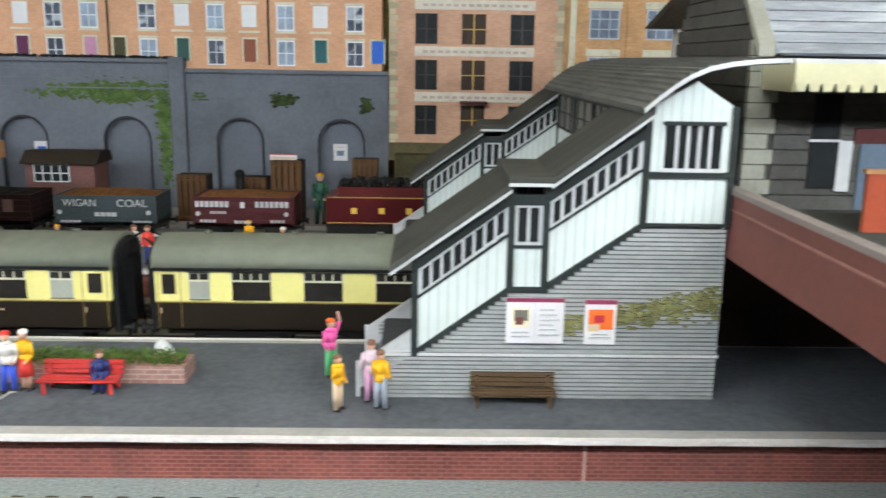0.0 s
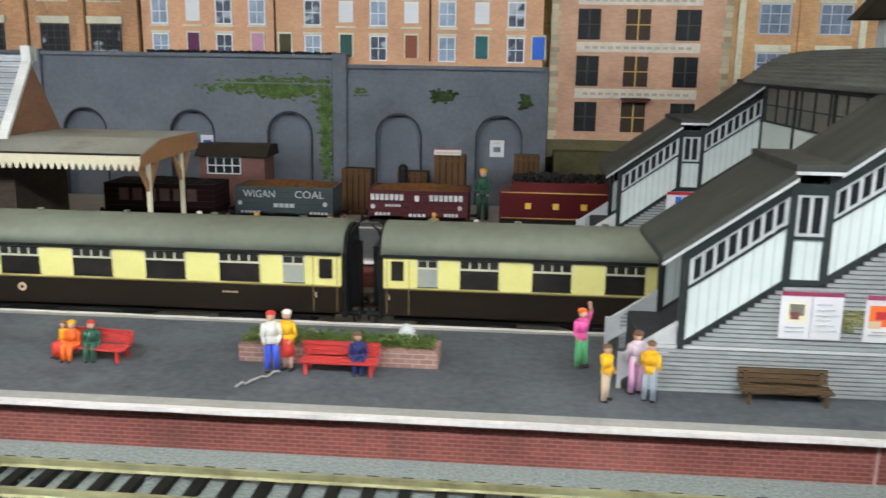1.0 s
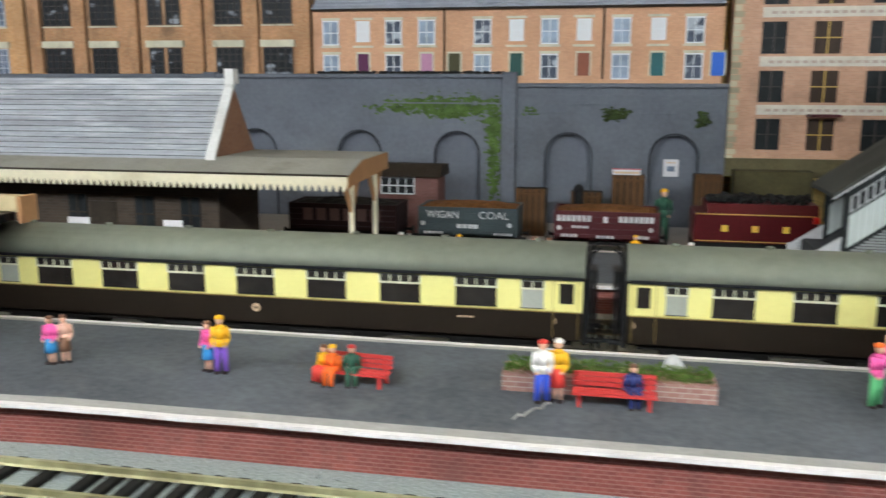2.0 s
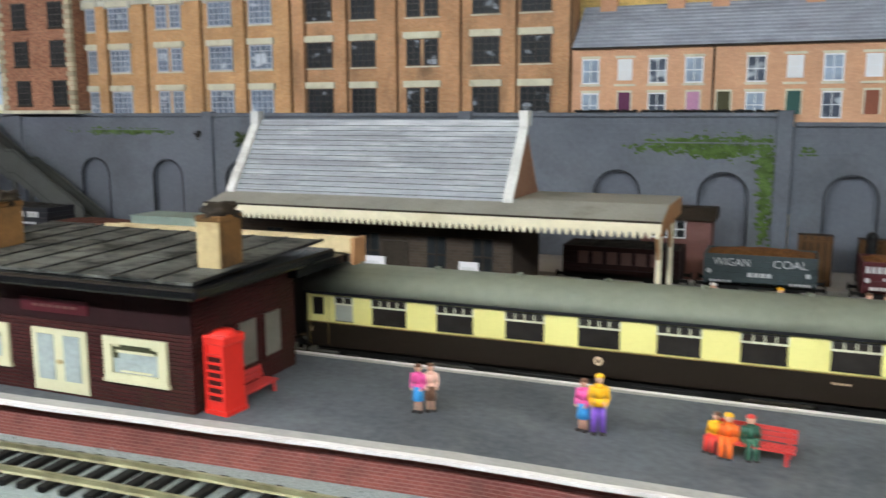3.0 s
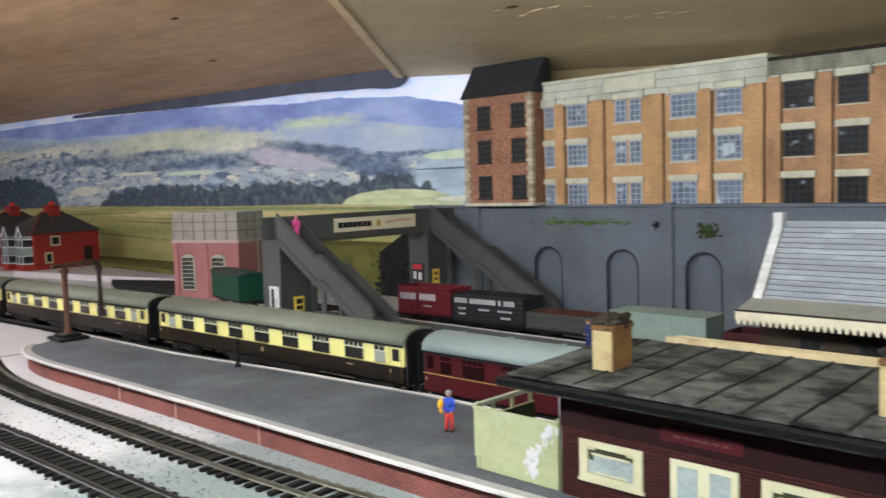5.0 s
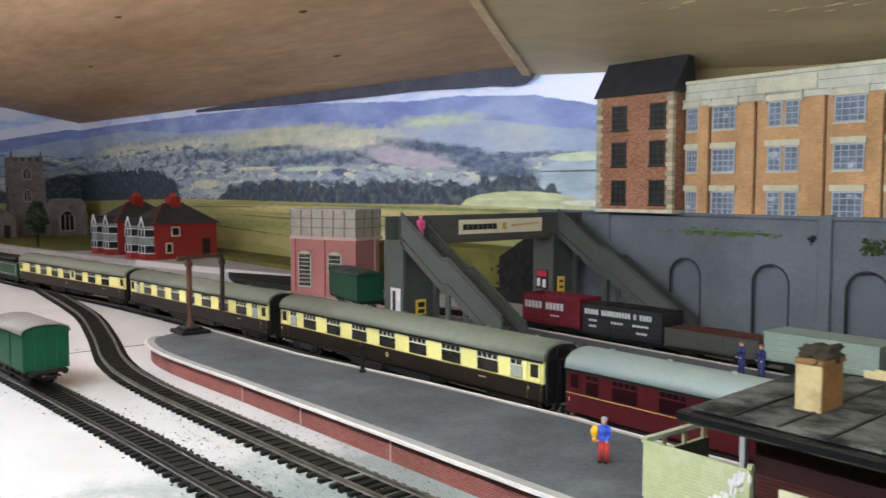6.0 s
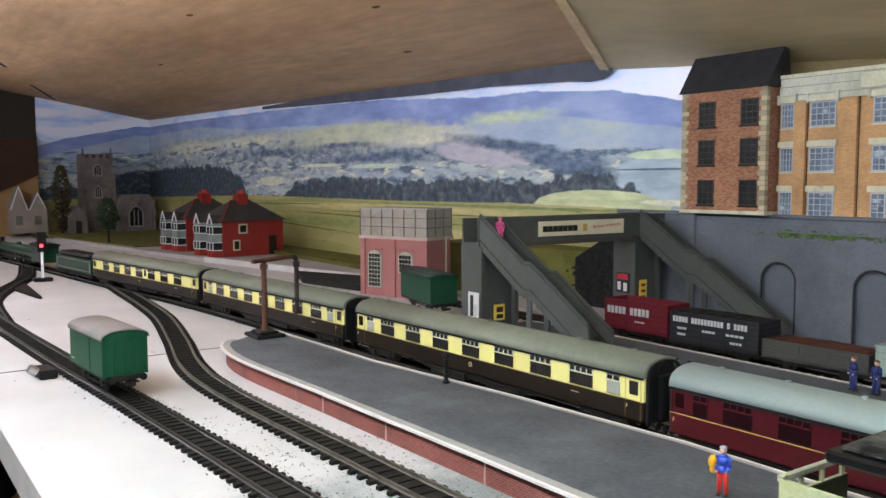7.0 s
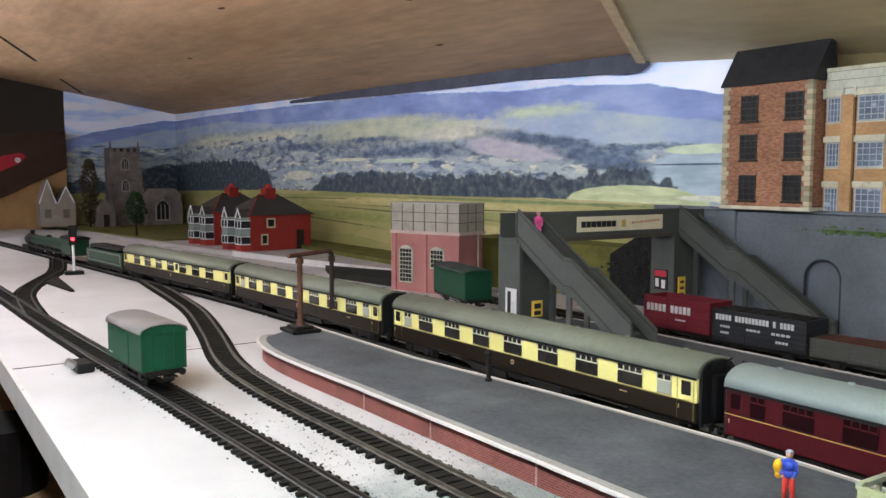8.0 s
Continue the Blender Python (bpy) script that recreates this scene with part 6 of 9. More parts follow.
def terrace():
    top = empty("terraced_house_row", "orange brick terrace with white sash windows and slate roof", "houses")
    x0, x1, y = -0.3765, -0.0395, WALL_Y + 0.006
    quick("wall", [(x0, x1, y, y + 0.02, 0.1190, 0.1835)], TERR_BRICK, top)
    bm = bmesh.new()
    prism(bm, [(y - 0.003, 0.1830), (y + 0.045, 0.2215), (y + 0.045, 0.1830)], x0, x1, "x")
    roof = part("roof", bm, TERR_ROOF, top, "grey-blue slate roof")
    for i in range(12):
        a = i / 12
        quick("roof_course", [(x0, x1, y - 0.0034 + 0.048 * a, y + 0.002 + 0.048 * a, 0.1832 + 0.0385 * a, 0.1842 + 0.0385 * a)], TERR_ROOF, roof)
    quick("gutter", [(x0, x1, y - 0.004, y - 0.002, 0.1818, 0.1834)], SOOT_SHADE, top)
    for x in (-0.355, -0.298, -0.262, -0.190, -0.132, -0.066):
        ch = quick("chimney", [(x - 0.007, x + 0.007, y + 0.038, y + 0.05, 0.212, 0.229)], TERR_BRICK, top)
        for k in (-0.003, 0.003):
            bm = bmesh.new()
            rod(bm, (x + k, y + 0.044, 0.229), (x + k, y + 0.044, 0.234), 0.0014, 8)
            part("pot", bm, CHIM_CREAM, ch)
    plain = mat("blind_white", (0.72, 0.73, 0.75), 0.6, var=0.05)
    pale = glass_mat("pane_pale_blue", (0.28, 0.35, 0.46), 0.3)
    kinds = {"C": pale, "B": plain, "A": glint_glass("pane_sash_dark", (0.07, 0.085, 0.12), (0.40, 0.44, 0.50), 0.56)}
    first = {}
    xs = (-0.3605, -0.332, -0.3055, -0.277, -0.230, -0.202, -0.175, -0.1475, -0.118, -0.0895, -0.0615)
    for x, k in zip(xs, "CBACABCBCBA"):
        if k not in first:
            first[k] = pane_window("window", *((0.0118, 0.0172) if k == "B" else (0.0145, 0.0205)), kinds[k], 1 if k == "B" else 2, 2, SASH, top, "white sash window")
            first[k].location = (x, y, 0.1562 if k == "B" else 0.1535)
        else:
            clone(first[k], top, (x, y, 0.1562 if k == "B" else 0.1535))
        quick("sill", [(x - 0.0085, x + 0.0085, y - 0.0015, y, 0.1515, 0.1533)], LINTEL, top)
        quick("lintel", [(x - 0.0082, x + 0.0082, y - 0.0008, y, 0.1742, 0.1762)], LINTEL, top)
    doors = {-0.332: (0.10, 0.02, 0.07), -0.277: (0.5, 0.25, 0.4), -0.2535: (0.055, 0.05, 0.02), -0.202: (0.02, 0.07, 0.06), -0.1475: (0.22, 0.07, 0.04), -0.0895: (0.02, 0.10, 0.11), -0.043: (0.03, 0.12, 0.5)}
    for i, (x, c) in enumerate(doors.items()):
        d = quick("door", [(x - 0.005, x + 0.005, y - 0.0008, y + 0.0004, 0.1285, 0.1465)], mat("door_paint_%d" % i, c, 0.5), top)
        quick("door_frame", [(x - 0.0062, x - 0.005, y - 0.0012, y, 0.1285, 0.148), (x + 0.005, x + 0.0062, y - 0.0012, y, 0.1285, 0.148), (x - 0.005, x + 0.005, y - 0.0012, y, 0.1465, 0.148)], LINTEL, d)
    for x, k in ((-0.3605, "C"), (-0.3055, "A"), (-0.230, "C"), (-0.175, "A"), (-0.118, "C"), (-0.0615, "A")):
        clone(first[k], top, (x, y, 0.1255))
        quick("lintel", [(x - 0.0082, x + 0.0082, y - 0.0008, y, 0.1462, 0.1482)], LINTEL, top)
    for x in (-0.262, -0.132):
        bm = bmesh.new()
        rod(bm, (x, y - 0.001, 0.126), (x, y - 0.001, 0.183), 0.0008, 6)
        part("downpipe", bm, SOOT_SHADE, top)
    return top


terrace()


PALE_BARS = mat("printed_pale_bars", (0.46, 0.50, 0.57), 0.6, var=0.15)


PILASTER_EDGE = mat("brown_brick_edge", (0.20, 0.10, 0.05), 0.8, var=0.3, big=60)


def mill(name, x0, x1, ztop, cols, brick, parapet_h, glass, label, piers):
    top = empty(name, label, "mill building")
    y = WALL_Y + 0.006
    stone = PARAPET_SOOTY if brick is MILL_BRICK_B else PARAPET
    quick("wall", [(x0, x1, y, y + 0.03, 0.1190, ztop - parapet_h)], brick, top)
    quick("parapet", [(x0, x1, y - 0.0012, y + 0.03, ztop - parapet_h, ztop - 0.002)], stone, top, "weathered stone parapet")
    quick("cornice", [(x0 - 0.0005, x1 + 0.0005, y - 0.0024, y + 0.03, ztop - 0.0035, ztop)], SOOT_SHADE if stone is PARAPET_SOOTY else LINTEL, top)
    quick("string_course", [(x0, x1, y - 0.0022, y, ztop - parapet_h - 0.0015, ztop - parapet_h)], PARAPET, top)
    for x in piers:
        quick("pilaster", [(x - 0.0060, x + 0.0060, y - 0.0040, y, 0.1305, ztop - parapet_h - 0.002)], brick, top)
        for e in (-1, 1):
            quick("pilaster_gap", [(x + e * 0.0065 - 0.0004, x + e * 0.0065 + 0.0004, y - 0.0006, y + 0.0002, 0.1305, ztop - parapet_h - 0.002)], SOOT_SHADE if stone is PARAPET_SOOTY or e > 0 else PILASTER_EDGE, top)
    first = {}
    for xa, xb, two in cols:
        w = xb - xa
        for z in (0.2150, 0.1720, 0.1290):
            h = 0.0235
            for m in (((xa + w * 0.23), (xb - w * 0.23)) if two else ((xa + xb) / 2,)):
                ww = w * 0.43 if two else w
                key = round(ww, 4)
                if key not in first:
                    first[key] = pane_window("window", ww, h, glass, 2 if two else 4, 4, PALE_BARS if brick is MILL_BRICK else IRON_DARK, top)
                    first[key].location = (m, y, z)
                else:
                    clone(first[key], top, (m, y, z))
            quick("lintel", [(xa - 0.002, xb + 0.002, y - 0.0030, y, z + h + 0.0004, z + h + 0.0062)], LINTEL, top)
            quick("sill", [(xa - 0.001, xb + 0.001, y - 0.0016, y, z - 0.0015, z - 0.0003)], LINTEL, top)
            if z > 0.2:
                for e in (xa - 0.0034, xb + 0.0012):
                    quick("window_ear", [(e, e + 0.0022, y - 0.0034, y, z + h - 0.0010, z + h + 0.0075)], stone, top)
                quick("hood", [(xa - 0.0034, xb + 0.0034, y - 0.0036, y - 0.001, z + h + 0.0075, z + h + 0.0088)], stone, top)
    for k in range(3):
        z = ztop - parapet_h + 0.004 + (parapet_h - 0.008) * k / 2
        quick("parapet_joint", [(x0, x1, y - 0.0014, y - 0.0011, z, z + 0.0006)], JOINT_DRAB, top)
    return top


JOINT_DRAB = mat("drab_joint", (0.25, 0.25, 0.20), 0.8, var=0.4, big=40)
mill("mill_building", -0.905, -0.6475, 0.2665, [(-0.903, -0.889, 0), (-0.872, -0.846, 0), (-0.811, -0.779, 1), (-0.746, -0.718, 0), (-0.698, -0.672, 0)], MILL_BRICK, 0.0245, BLUE_GLASS, "clean orange brick mill with blue windows and stone parapet", (-0.881, -0.830, -0.760, -0.708, -0.657))
mill("mill_building", -0.6465, -0.378, 0.262, [(-0.633, -0.606, 0), (-0.586, -0.561, 0), (-0.530, -0.498, 1), (-0.466, -0.441, 0), (-0.422, -0.395, 0)], MILL_BRICK_B, 0.0165, MILL_GLASS, "sooty orange brick mill with dark windows", (-0.641, -0.596, -0.545, -0.483, -0.4315, -0.3845))


def tower():
    top = empty("tower_house", "narrow brick tower with black slate roof and stone quoins", "tower")
    x0, x1, y0, y1 = -1.0085, -0.9075, 0.730, 0.762
    quick("wall", [(x0, x1, y0, y1, 0.1295, 0.2575)], TOWER_BRICK, top)
    bm = bmesh.new()
    prism(bm, [(y0 - 0.004, 0.2560), (y0 + 0.022, 0.2960), (y0 + 0.030, 0.2960), (y1 + 0.003, 0.2560)], x0 - 0.0035, x1 + 0.0035, "x")
    part("roof", bm, mat("tower_slate", (0.028, 0.028, 0.032), 0.6, var=0.4, big=60), top, "black slate roof")
    for i in range(26):
        for s in (0, 1):
            w = 0.0075 if (i + s) % 2 else 0.005
            xa, xb = (x0 - 0.0012, x0 + w) if s == 0 else (x1 - w, x1 + 0.0012)
            quick("quoin", [(xa, xb, y0 - 0.0010, y0 + 0.004, 0.1297 + 0.0049 * i, 0.1342 + 0.0049 * i)], QUOIN, top)
    quick("base_course", [(x0 - 0.002, x1 + 0.002, y0 - 0.002, y1, 0.1295, 0.1330)], LINTEL, top)
    first = None
    for x in (-0.9775, -0.926):
        for z, h in ((0.2195, 0.0245), (0.1800, 0.0265), (0.1385, 0.0275)):
            if first is None:
                first = pane_window("window", 0.0205, 0.0262, DARK_GLASS, 3, 4, IRON_DARK, top, "dark barred window")
                first.location = (x, y0, z)
            else:
                clone(first, top, (x, y0, z))
            quick("sill", [(x - 0.0115, x + 0.0115, y0 - 0.0016, y0, z - 0.0018, z)], SOOT_SHADE, top)
            quick("arch_lintel", [(x - 0.0112, x + 0.0112, y0 - 0.001, y0, z + 0.0264, z + 0.0292)], TOWER_BRICK, top)
    return top


tower()
for x0, x1, z0, z1 in ((-0.822, -0.762, 0.2475, 0.2610),):
    plate = empty("name_plaque", "pale blank stone plaque on the mill parapet", "plaque")
    quick("slab", [(x0, x1, WALL_Y + 0.0030, WALL_Y + 0.0052, z0, z1)], LINTEL, plate)


def warehouse():
    top = empty("warehouse", "tall pink-brick warehouse with white name bands and shuttered windows", "warehouse")
    x0, x1, y = -0.0325, 0.1085, WALL_Y + 0.002
    quick("wall", [(x0, x1, y, y + 0.03, 0.062, 0.245)], WARE_BRICK, top)
    for i in range(38):
        for s in (0, 1):
            w = 0.0065 if (i + s) % 2 else 0.0045
            xa, xb = (x0 - 0.0008, x0 + w) if s == 0 else (x1 - w, x1 + 0.0008)
            quick("quoin", [(xa, xb, y - 0.0010, y + 0.003, 0.0625 + 0.0048 * i, 0.0668 + 0.0048 * i)], QUOIN, top)
    shut = mat("shutter_brown", (0.045, 0.028, 0.02), 0.6, var=0.4, stretch=(6, 1, 1))
    for r in range(5):
        z = 0.0715 + 0.0368 * r
        for c, (xa, xb) in enumerate(((-0.012, 0.006), (0.026, 0.0455), (0.0655, 0.0850))):
            w = quick("window", [(xa, xb, y - 0.0006, y + 0.0004, z, z + 0.0240)], shut if c == 1 else DARK_GLASS, top)
            quick("glazing_bar", [((xa + xb) / 2 - 0.0006, (xa + xb) / 2 + 0.0006, y - 0.001, y, z, z + 0.024), (xa, xb, y - 0.001, y, z + 0.0115, z + 0.0123)], GOLD if c == 1 else IRON_DARK, w)
        band = quick("name_band", [(-0.0125, 0.0855, y - 0.0010, y + 0.0004, z + 0.0272, z + 0.0348)], mat("band_white_%d" % r, (0.62, 0.58, 0.50), 0.7, var=0.15, big=90, dirt=(0.4, 0.36, 0.3)), top, "white painted name band")
        quick("lettering", [(-0.006 + 0.0062 * i, -0.0018 + 0.0062 * i, y - 0.0012, y - 0.001, z + 0.0296, z + 0.0318) for i in range(14)], mat("faded_letter_%d" % r, (0.45, 0.36, 0.31), 0.7), band)
    quick("plinth", [(x0 - 0.001, x1 + 0.001, y - 0.002, y + 0.03, 0.050, 0.0645)], mat("plinth_olive", (0.11, 0.095, 0.05), 0.8, var=0.3), top)
    quick("loading_shed", [(-0.028, 0.03, y - 0.02, y - 0.002, GROUND, 0.056)], mat("shed_olive", (0.075, 0.065, 0.03), 0.8, var=0.35), top, "dark olive loading shed")
    quick("hoist_beam", [(0.025, 0.047, y - 0.016, y, 0.0975, 0.0995)], WAG_RED, top)
    return top


warehouse()


def end_mill():
    top = empty("mill_building", "orange brick mill with cream pilasters and blue windows", "mill building")
    x0, x1, y = 0.1105, 0.42, WALL_Y + 0.006
    quick("wall", [(x0, x1, y, y + 0.03, 0.062, 0.25)], MILL_BRICK, top)
    first = None
    for c in range(6):
        xc = 0.143 + 0.047 * c
        quick("pilaster", [(xc - 0.0285, xc - 0.0235, y - 0.0024, y, 0.065, 0.25)], LINTEL if c % 2 == 0 else MILL_BRICK, top)
        for z in (0.075, 0.113, 0.151, 0.189):
            if first is None:
                first = pane_window("window", 0.025, 0.024, BLUE_GLASS, 3, 3, PALE_BARS, top)
                first.location = (xc, y, z)
            else:
                clone(first, top, (xc, y, z))
            quick("lintel", [(xc - 0.014, xc + 0.014, y - 0.001, y, z + 0.0245, z + 0.0300)], LINTEL, top)
    return top


end_mill()
bm = bmesh.new()
rnd = random.Random(11)
for i in range(260):
    x = rnd.uniform(-0.372, -0.212)
    blob(bm, (x, WALL_Y + rnd.uniform(0.0, 0.005), 0.1303 + rnd.uniform(0, 0.0012)), rnd.uniform(0.0006, 0.0016), 0, (1.6, 1, 0.8), 0.4, 1)
tagged(mesh_ob("coal_spill", bm, COAL), "black crumbs strewn along the wall coping", "debris", "", "stuff")


# moss and tufts on the wall
def moss_patch(name, spots, n, label, seed, material=MOSS):
    bm = bmesh.new()
    rnd = random.Random(seed)
    for cx, cz, sx, sz in spots:
        for i in range(n):
            x, z = rnd.gauss(cx, sx), rnd.gauss(cz, sz)
            r = rnd.uniform(0.0006, 0.0019)
            blob(bm, (x, WALL_Y + 0.0001, z), r, 0, (1.6, 0.12 if material is MOSS else 1.3, 0.9), 0.5, 1)
    return tagged(mesh_ob(name, bm, material), label, "moss", "", "stuff")


moss_patch("moss", [(-0.290, 0.1030, 0.014, 0.0026), (-0.262, 0.1060, 0.014, 0.0036), (-0.236, 0.1030, 0.012, 0.0042), (-0.262, 0.0985, 0.012, 0.0026)], 330, "bright green moss trailing along the grey wall", 1)
moss_patch("moss", [(-0.2185, 0.092, 0.0034, 0.007), (-0.2180, 0.075, 0.0030, 0.009), (-0.2185, 0.050, 0.0026, 0.012)], 260, "green moss running down beside the pier", 2)
moss_patch("moss", [(-0.875, 0.1115, 0.022, 0.0016), (-0.83, 0.1118, 0.016, 0.0014)], 260, "thin line of green moss along the grey wall", 4)
moss_patch("moss", [(-0.190, 0.099, 0.0035, 0.0016)], 30, "small green moss spot on the wall", 5)
moss_patch("tuft", [(-0.1215, 0.0980, 0.0042, 0.0022)], 110, "dark green tuft growing from the wall", 6, BUSH)
moss_patch("tuft", [(-0.0525, 0.0955, 0.0018, 0.0026)], 70, "dark green tuft growing from the wall", 7, BUSH)
moss_patch("tuft", [(-0.7050, 0.1040, 0.0042, 0.0036)], 110, "dark green tuft growing from the wall", 8, BUSH)
moss_patch("tuft", [(-0.760, 0.1090, 0.0016, 0.0022)], 30, "small dark tuft on the wall", 9, COAL)


# ---- the passenger train ----
RAIL = GROUND + 0.0046


def place_on(line, xm, z=RAIL):
    """The pose of a vehicle whose middle stands at xm on a line of (x, y) points."""
    pts = smooth_line(line, 0.01)
    i = min(range(len(pts)), key=lambda k: abs(pts[k].x - xm))
    a, b = pts[max(i - 6, 0)], pts[min(i + 6, len(pts) - 1)]
    p = pts[i]
    return pose(xm, p.y, z, 0, 0, math.degrees(math.atan2(a.y - b.y, a.x - b.x)))


def wheelset(parent, x, r=0.0062, w=0.0075):
    bm = bmesh.new()
    for s in (-1, 1):
        rod(bm, (x, s * 0.0072, r - 0.0004), (x, s * 0.0094, r - 0.0004), r, 16)
    rod(bm, (x, -0.009, r), (x, 0.009, r), 0.001, 6)
    return part("wheelset", bm, UNDER, parent)


def roof_profile(w, z0, rise, n=10):
    return [(-w * math.cos(math.pi * i / n), z0 + rise * math.sin(math.pi * i / n) ** 0.75) for i in range(n + 1)]


VENT_CREAM = mat("vent_frame_cream", (0.60, 0.59, 0.43), 0.6, var=0.1)


def coach(name, L, upper, lower, roof, label, plan, at, crest=True):
    top = empty(name, label, "railway coach", "coaches of the train", "", at)
    W, zb, zm, zt = 0.0173, 0.0112, 0.0233, 0.0378
    h = L / 2
    bm = bmesh.new()
    box(bm, -h, h, -W, W, zb, zm, 0, 0.0006)
    part("lower_body", bm, lower, top)
    bm = bmesh.new()
    box(bm, -h, h, -W + 0.0004, W - 0.0004, zm, zt, 0, 0.0004)
    part("upper_body", bm, upper, top)
    for s in (-1, 1):
        quick("waist_line", [(-h, h, min(s * W, s * (W + 0.0002)), max(s * W, s * (W + 0.0002)), zm - 0.0002, zm + 0.0002)], GOLD if upper is MAROON else LINE_OCHRE, top)
    bm = bmesh.new()
    pr = roof_profile(W + 0.0006, zt, 0.0112)
    prism(bm, pr, -h - 0.0008, h + 0.0008, "x")
    for f in bm.faces:
        f.smooth = len(f.verts) == 4
    part("roof", bm, roof, top, "curved grey-green roof" if roof is ROOF_GREEN else "curved pale grey roof")
    for s in (-1, 1):
        quick("gutter", [(-h, h, min(s * (W - 0.0002), s * (W + 0.0008)), max(s * (W - 0.0002), s * (W + 0.0008)), zt - 0.0010, zt + 0.0004)], BLACK, top)
    for s in (-1, 1):
        for k, f in plan:
            x = L * f
            w = {"W": L * 0.061, "T": L * 0.032, "D": L * 0.020, "n": L * 0.020}[k]
            z0, z1 = (zm + 0.0013, zt - 0.0019) if k in "WT" else (zm + 0.0036, zt - 0.0026)
            ya, yb = s * (W - 0.0006), s * (W + 0.0001)
            y0, y1 = min(ya, yb), max(ya, yb)
            win = quick("window", [(x - w / 2, x + w / 2, y0, y1, z0, z1)], (FROST if f > 0 or upper is CREAM else PANE_RED) if k == "T" else PANE_RED if upper is MAROON else PANE, top)
            if k in "WT":
                zz = z0 + (z1 - z0) * 0.68
                yo = (y0 - 0.0003, y0 + 0.0002) if s < 0 else (y1 - 0.0002, y1 + 0.0003)
                if k == "T" and upper is CREAM:
                    quick("vent_pane", [(x - w / 2 + 0.0003, x + w / 2 - 0.0003, min(ya, yb + s * 0.0001), max(ya, yb + s * 0.0001), zz, z1 - 0.0002)], PANE, win)
                bars = [(x - w / 2, x + w / 2, *yo, zz, zz + 0.0008), (x - w / 2 - 0.0004, x - w / 2 + 0.0002, *yo, zz, z1), (x + w / 2 - 0.0002, x + w / 2 + 0.0004, *yo, zz, z1)] + [(x - w / 2 + w * q - 0.0003, x - w / 2 + w * q + 0.0003, *yo, zz, z1) for q in ((0.25, 0.5, 0.75) if k == "W" else (0.5,))]
                quick("vent_bar", bars, VENT_CREAM if upper is not MAROON else MAROON, win)
                quick("frame_line", [(x - w / 2 - 0.0003, x + w / 2 + 0.0003, y0 + 0.0001, y1 - 0.0001, z0 - 0.0004, z0), (x - w / 2 - 0.0003, x + w / 2 + 0.0003, y0 + 0.0001, y1 - 0.0001, z1, z1 + 0.0004)], BLACK, win)
        if crest:
            bm = bmesh.new()
            rod(bm, (0.0, s * (W - 0.0001), zm - 0.0048), (0.0, s * (W + 0.0002), zm - 0.0048), 0.0019, 14)
            c = part("crest", bm, INK_TAN, top, "round cream crest")
            bm = bmesh.new()
            rod(bm, (0.0, s * W, zm - 0.0048), (0.0, s * (W + 0.0004), zm - 0.0048), 0.0008, 8)
            part("crest_centre", bm, CHOC, c)
            for k in range(5):
                quick("number_mark", [(h * 0.66 - 0.0034 + 0.0014 * k, h * 0.66 - 0.0025 + 0.0014 * k, min(s * W, s * (W + 0.0002)), max(s * W, s * (W + 0.0002)), zm - 0.0042, zm - 0.0034)], INK_TAN, top)
        for e in (-1, 1):
            xd = e * (h - L * 0.024)
            y0, y1 = min(s * (W - 0.0002), s * (W + 0.00005)), max(s * (W - 0.0002), s * (W + 0.00005))
            for x in (xd - L * 0.018, xd + L * 0.018):
                quick("door_line", [(x - 0.00012, x + 0.00012, y0, y1, zb + 0.001, zt - 0.0014)], LINE_OCHRE if upper is CREAM else BLACK, top)
            quick("door_handle", [(xd - L * 0.014 - 0.0002, xd - L * 0.014 + 0.0002, min(s * W, s * (W + 0.0004)), max(s * W, s * (W + 0.0004)), zm - 0.0048, zm - 0.0026)], INK_TAN, top)
    for e in (-1, 1):
        bm = bmesh.new()
        x0, x1 = sorted((e * h, e * (h + 0.0022)))
        box(bm, x0, x1, -0.0155, 0.0155, zb - 0.002, zt, 0, 0.0005)
        prism(bm, roof_profile(0.0155, zt, 0.0098), x0, x1, "x")
        part("end_wall", bm, BLACK, top)
        bm = bmesh.new()
        x0, x1 = sorted((e * (h + 0.0022), e * (h + 0.0058)))
        for k in range(4):
            a, b = x0 + (x1 - x0) * k / 4, x0 + (x1 - x0) * (k + 0.7) / 4
            box(bm, a, b, -0.0062, 0.0062, zb + 0.001, zt + 0.001)
        part("gangway", bm, BLACK, top, "black corridor bellows")
        for s in (-1, 1):
            bm = bmesh.new()
            rod(bm, (e * h, s * 0.0118, zb - 0.001), (e * (h + 0.0070), s * 0.0118, zb - 0.001), 0.0010, 8)
            rod(bm, (e * (h + 0.0064), s * 0.0118, zb - 0.001), (e * (h + 0.0074), s * 0.0118, zb - 0.001), 0.0026, 12)
            part("buffer", bm, BLACK, top)
        bm = bmesh.new()
        rod(bm, (e * h, 0, zb - 0.004), (e * (h + 0.010), 0, zb - 0.004), 0.0009, 6)
        part("coupling", bm, BLACK, top)
        for s in (-1, 1):
            bm = bmesh.new()
            hose = [(e * (h + 0.002), s * 0.007, zt + 0.003), (e * (h + 0.0035), s * 0.007, zt + 0.0085), (e * (h + 0.0065), s * 0.0065, zt + 0.0105)]
            for p, q in zip(hose, hose[1:]):
                rod(bm, p, q, 0.0005, 6)
            part("end_pipe", bm, BLACK, top)
            bm = bmesh.new()
            rod(bm, (e * (h + 0.004), s * 0.010, zb - 0.001), (e * (h + 0.0045), s * 0.010, zb - 0.0075), 0.0006, 6)
            part("brake_hose", bm, BLACK, top)
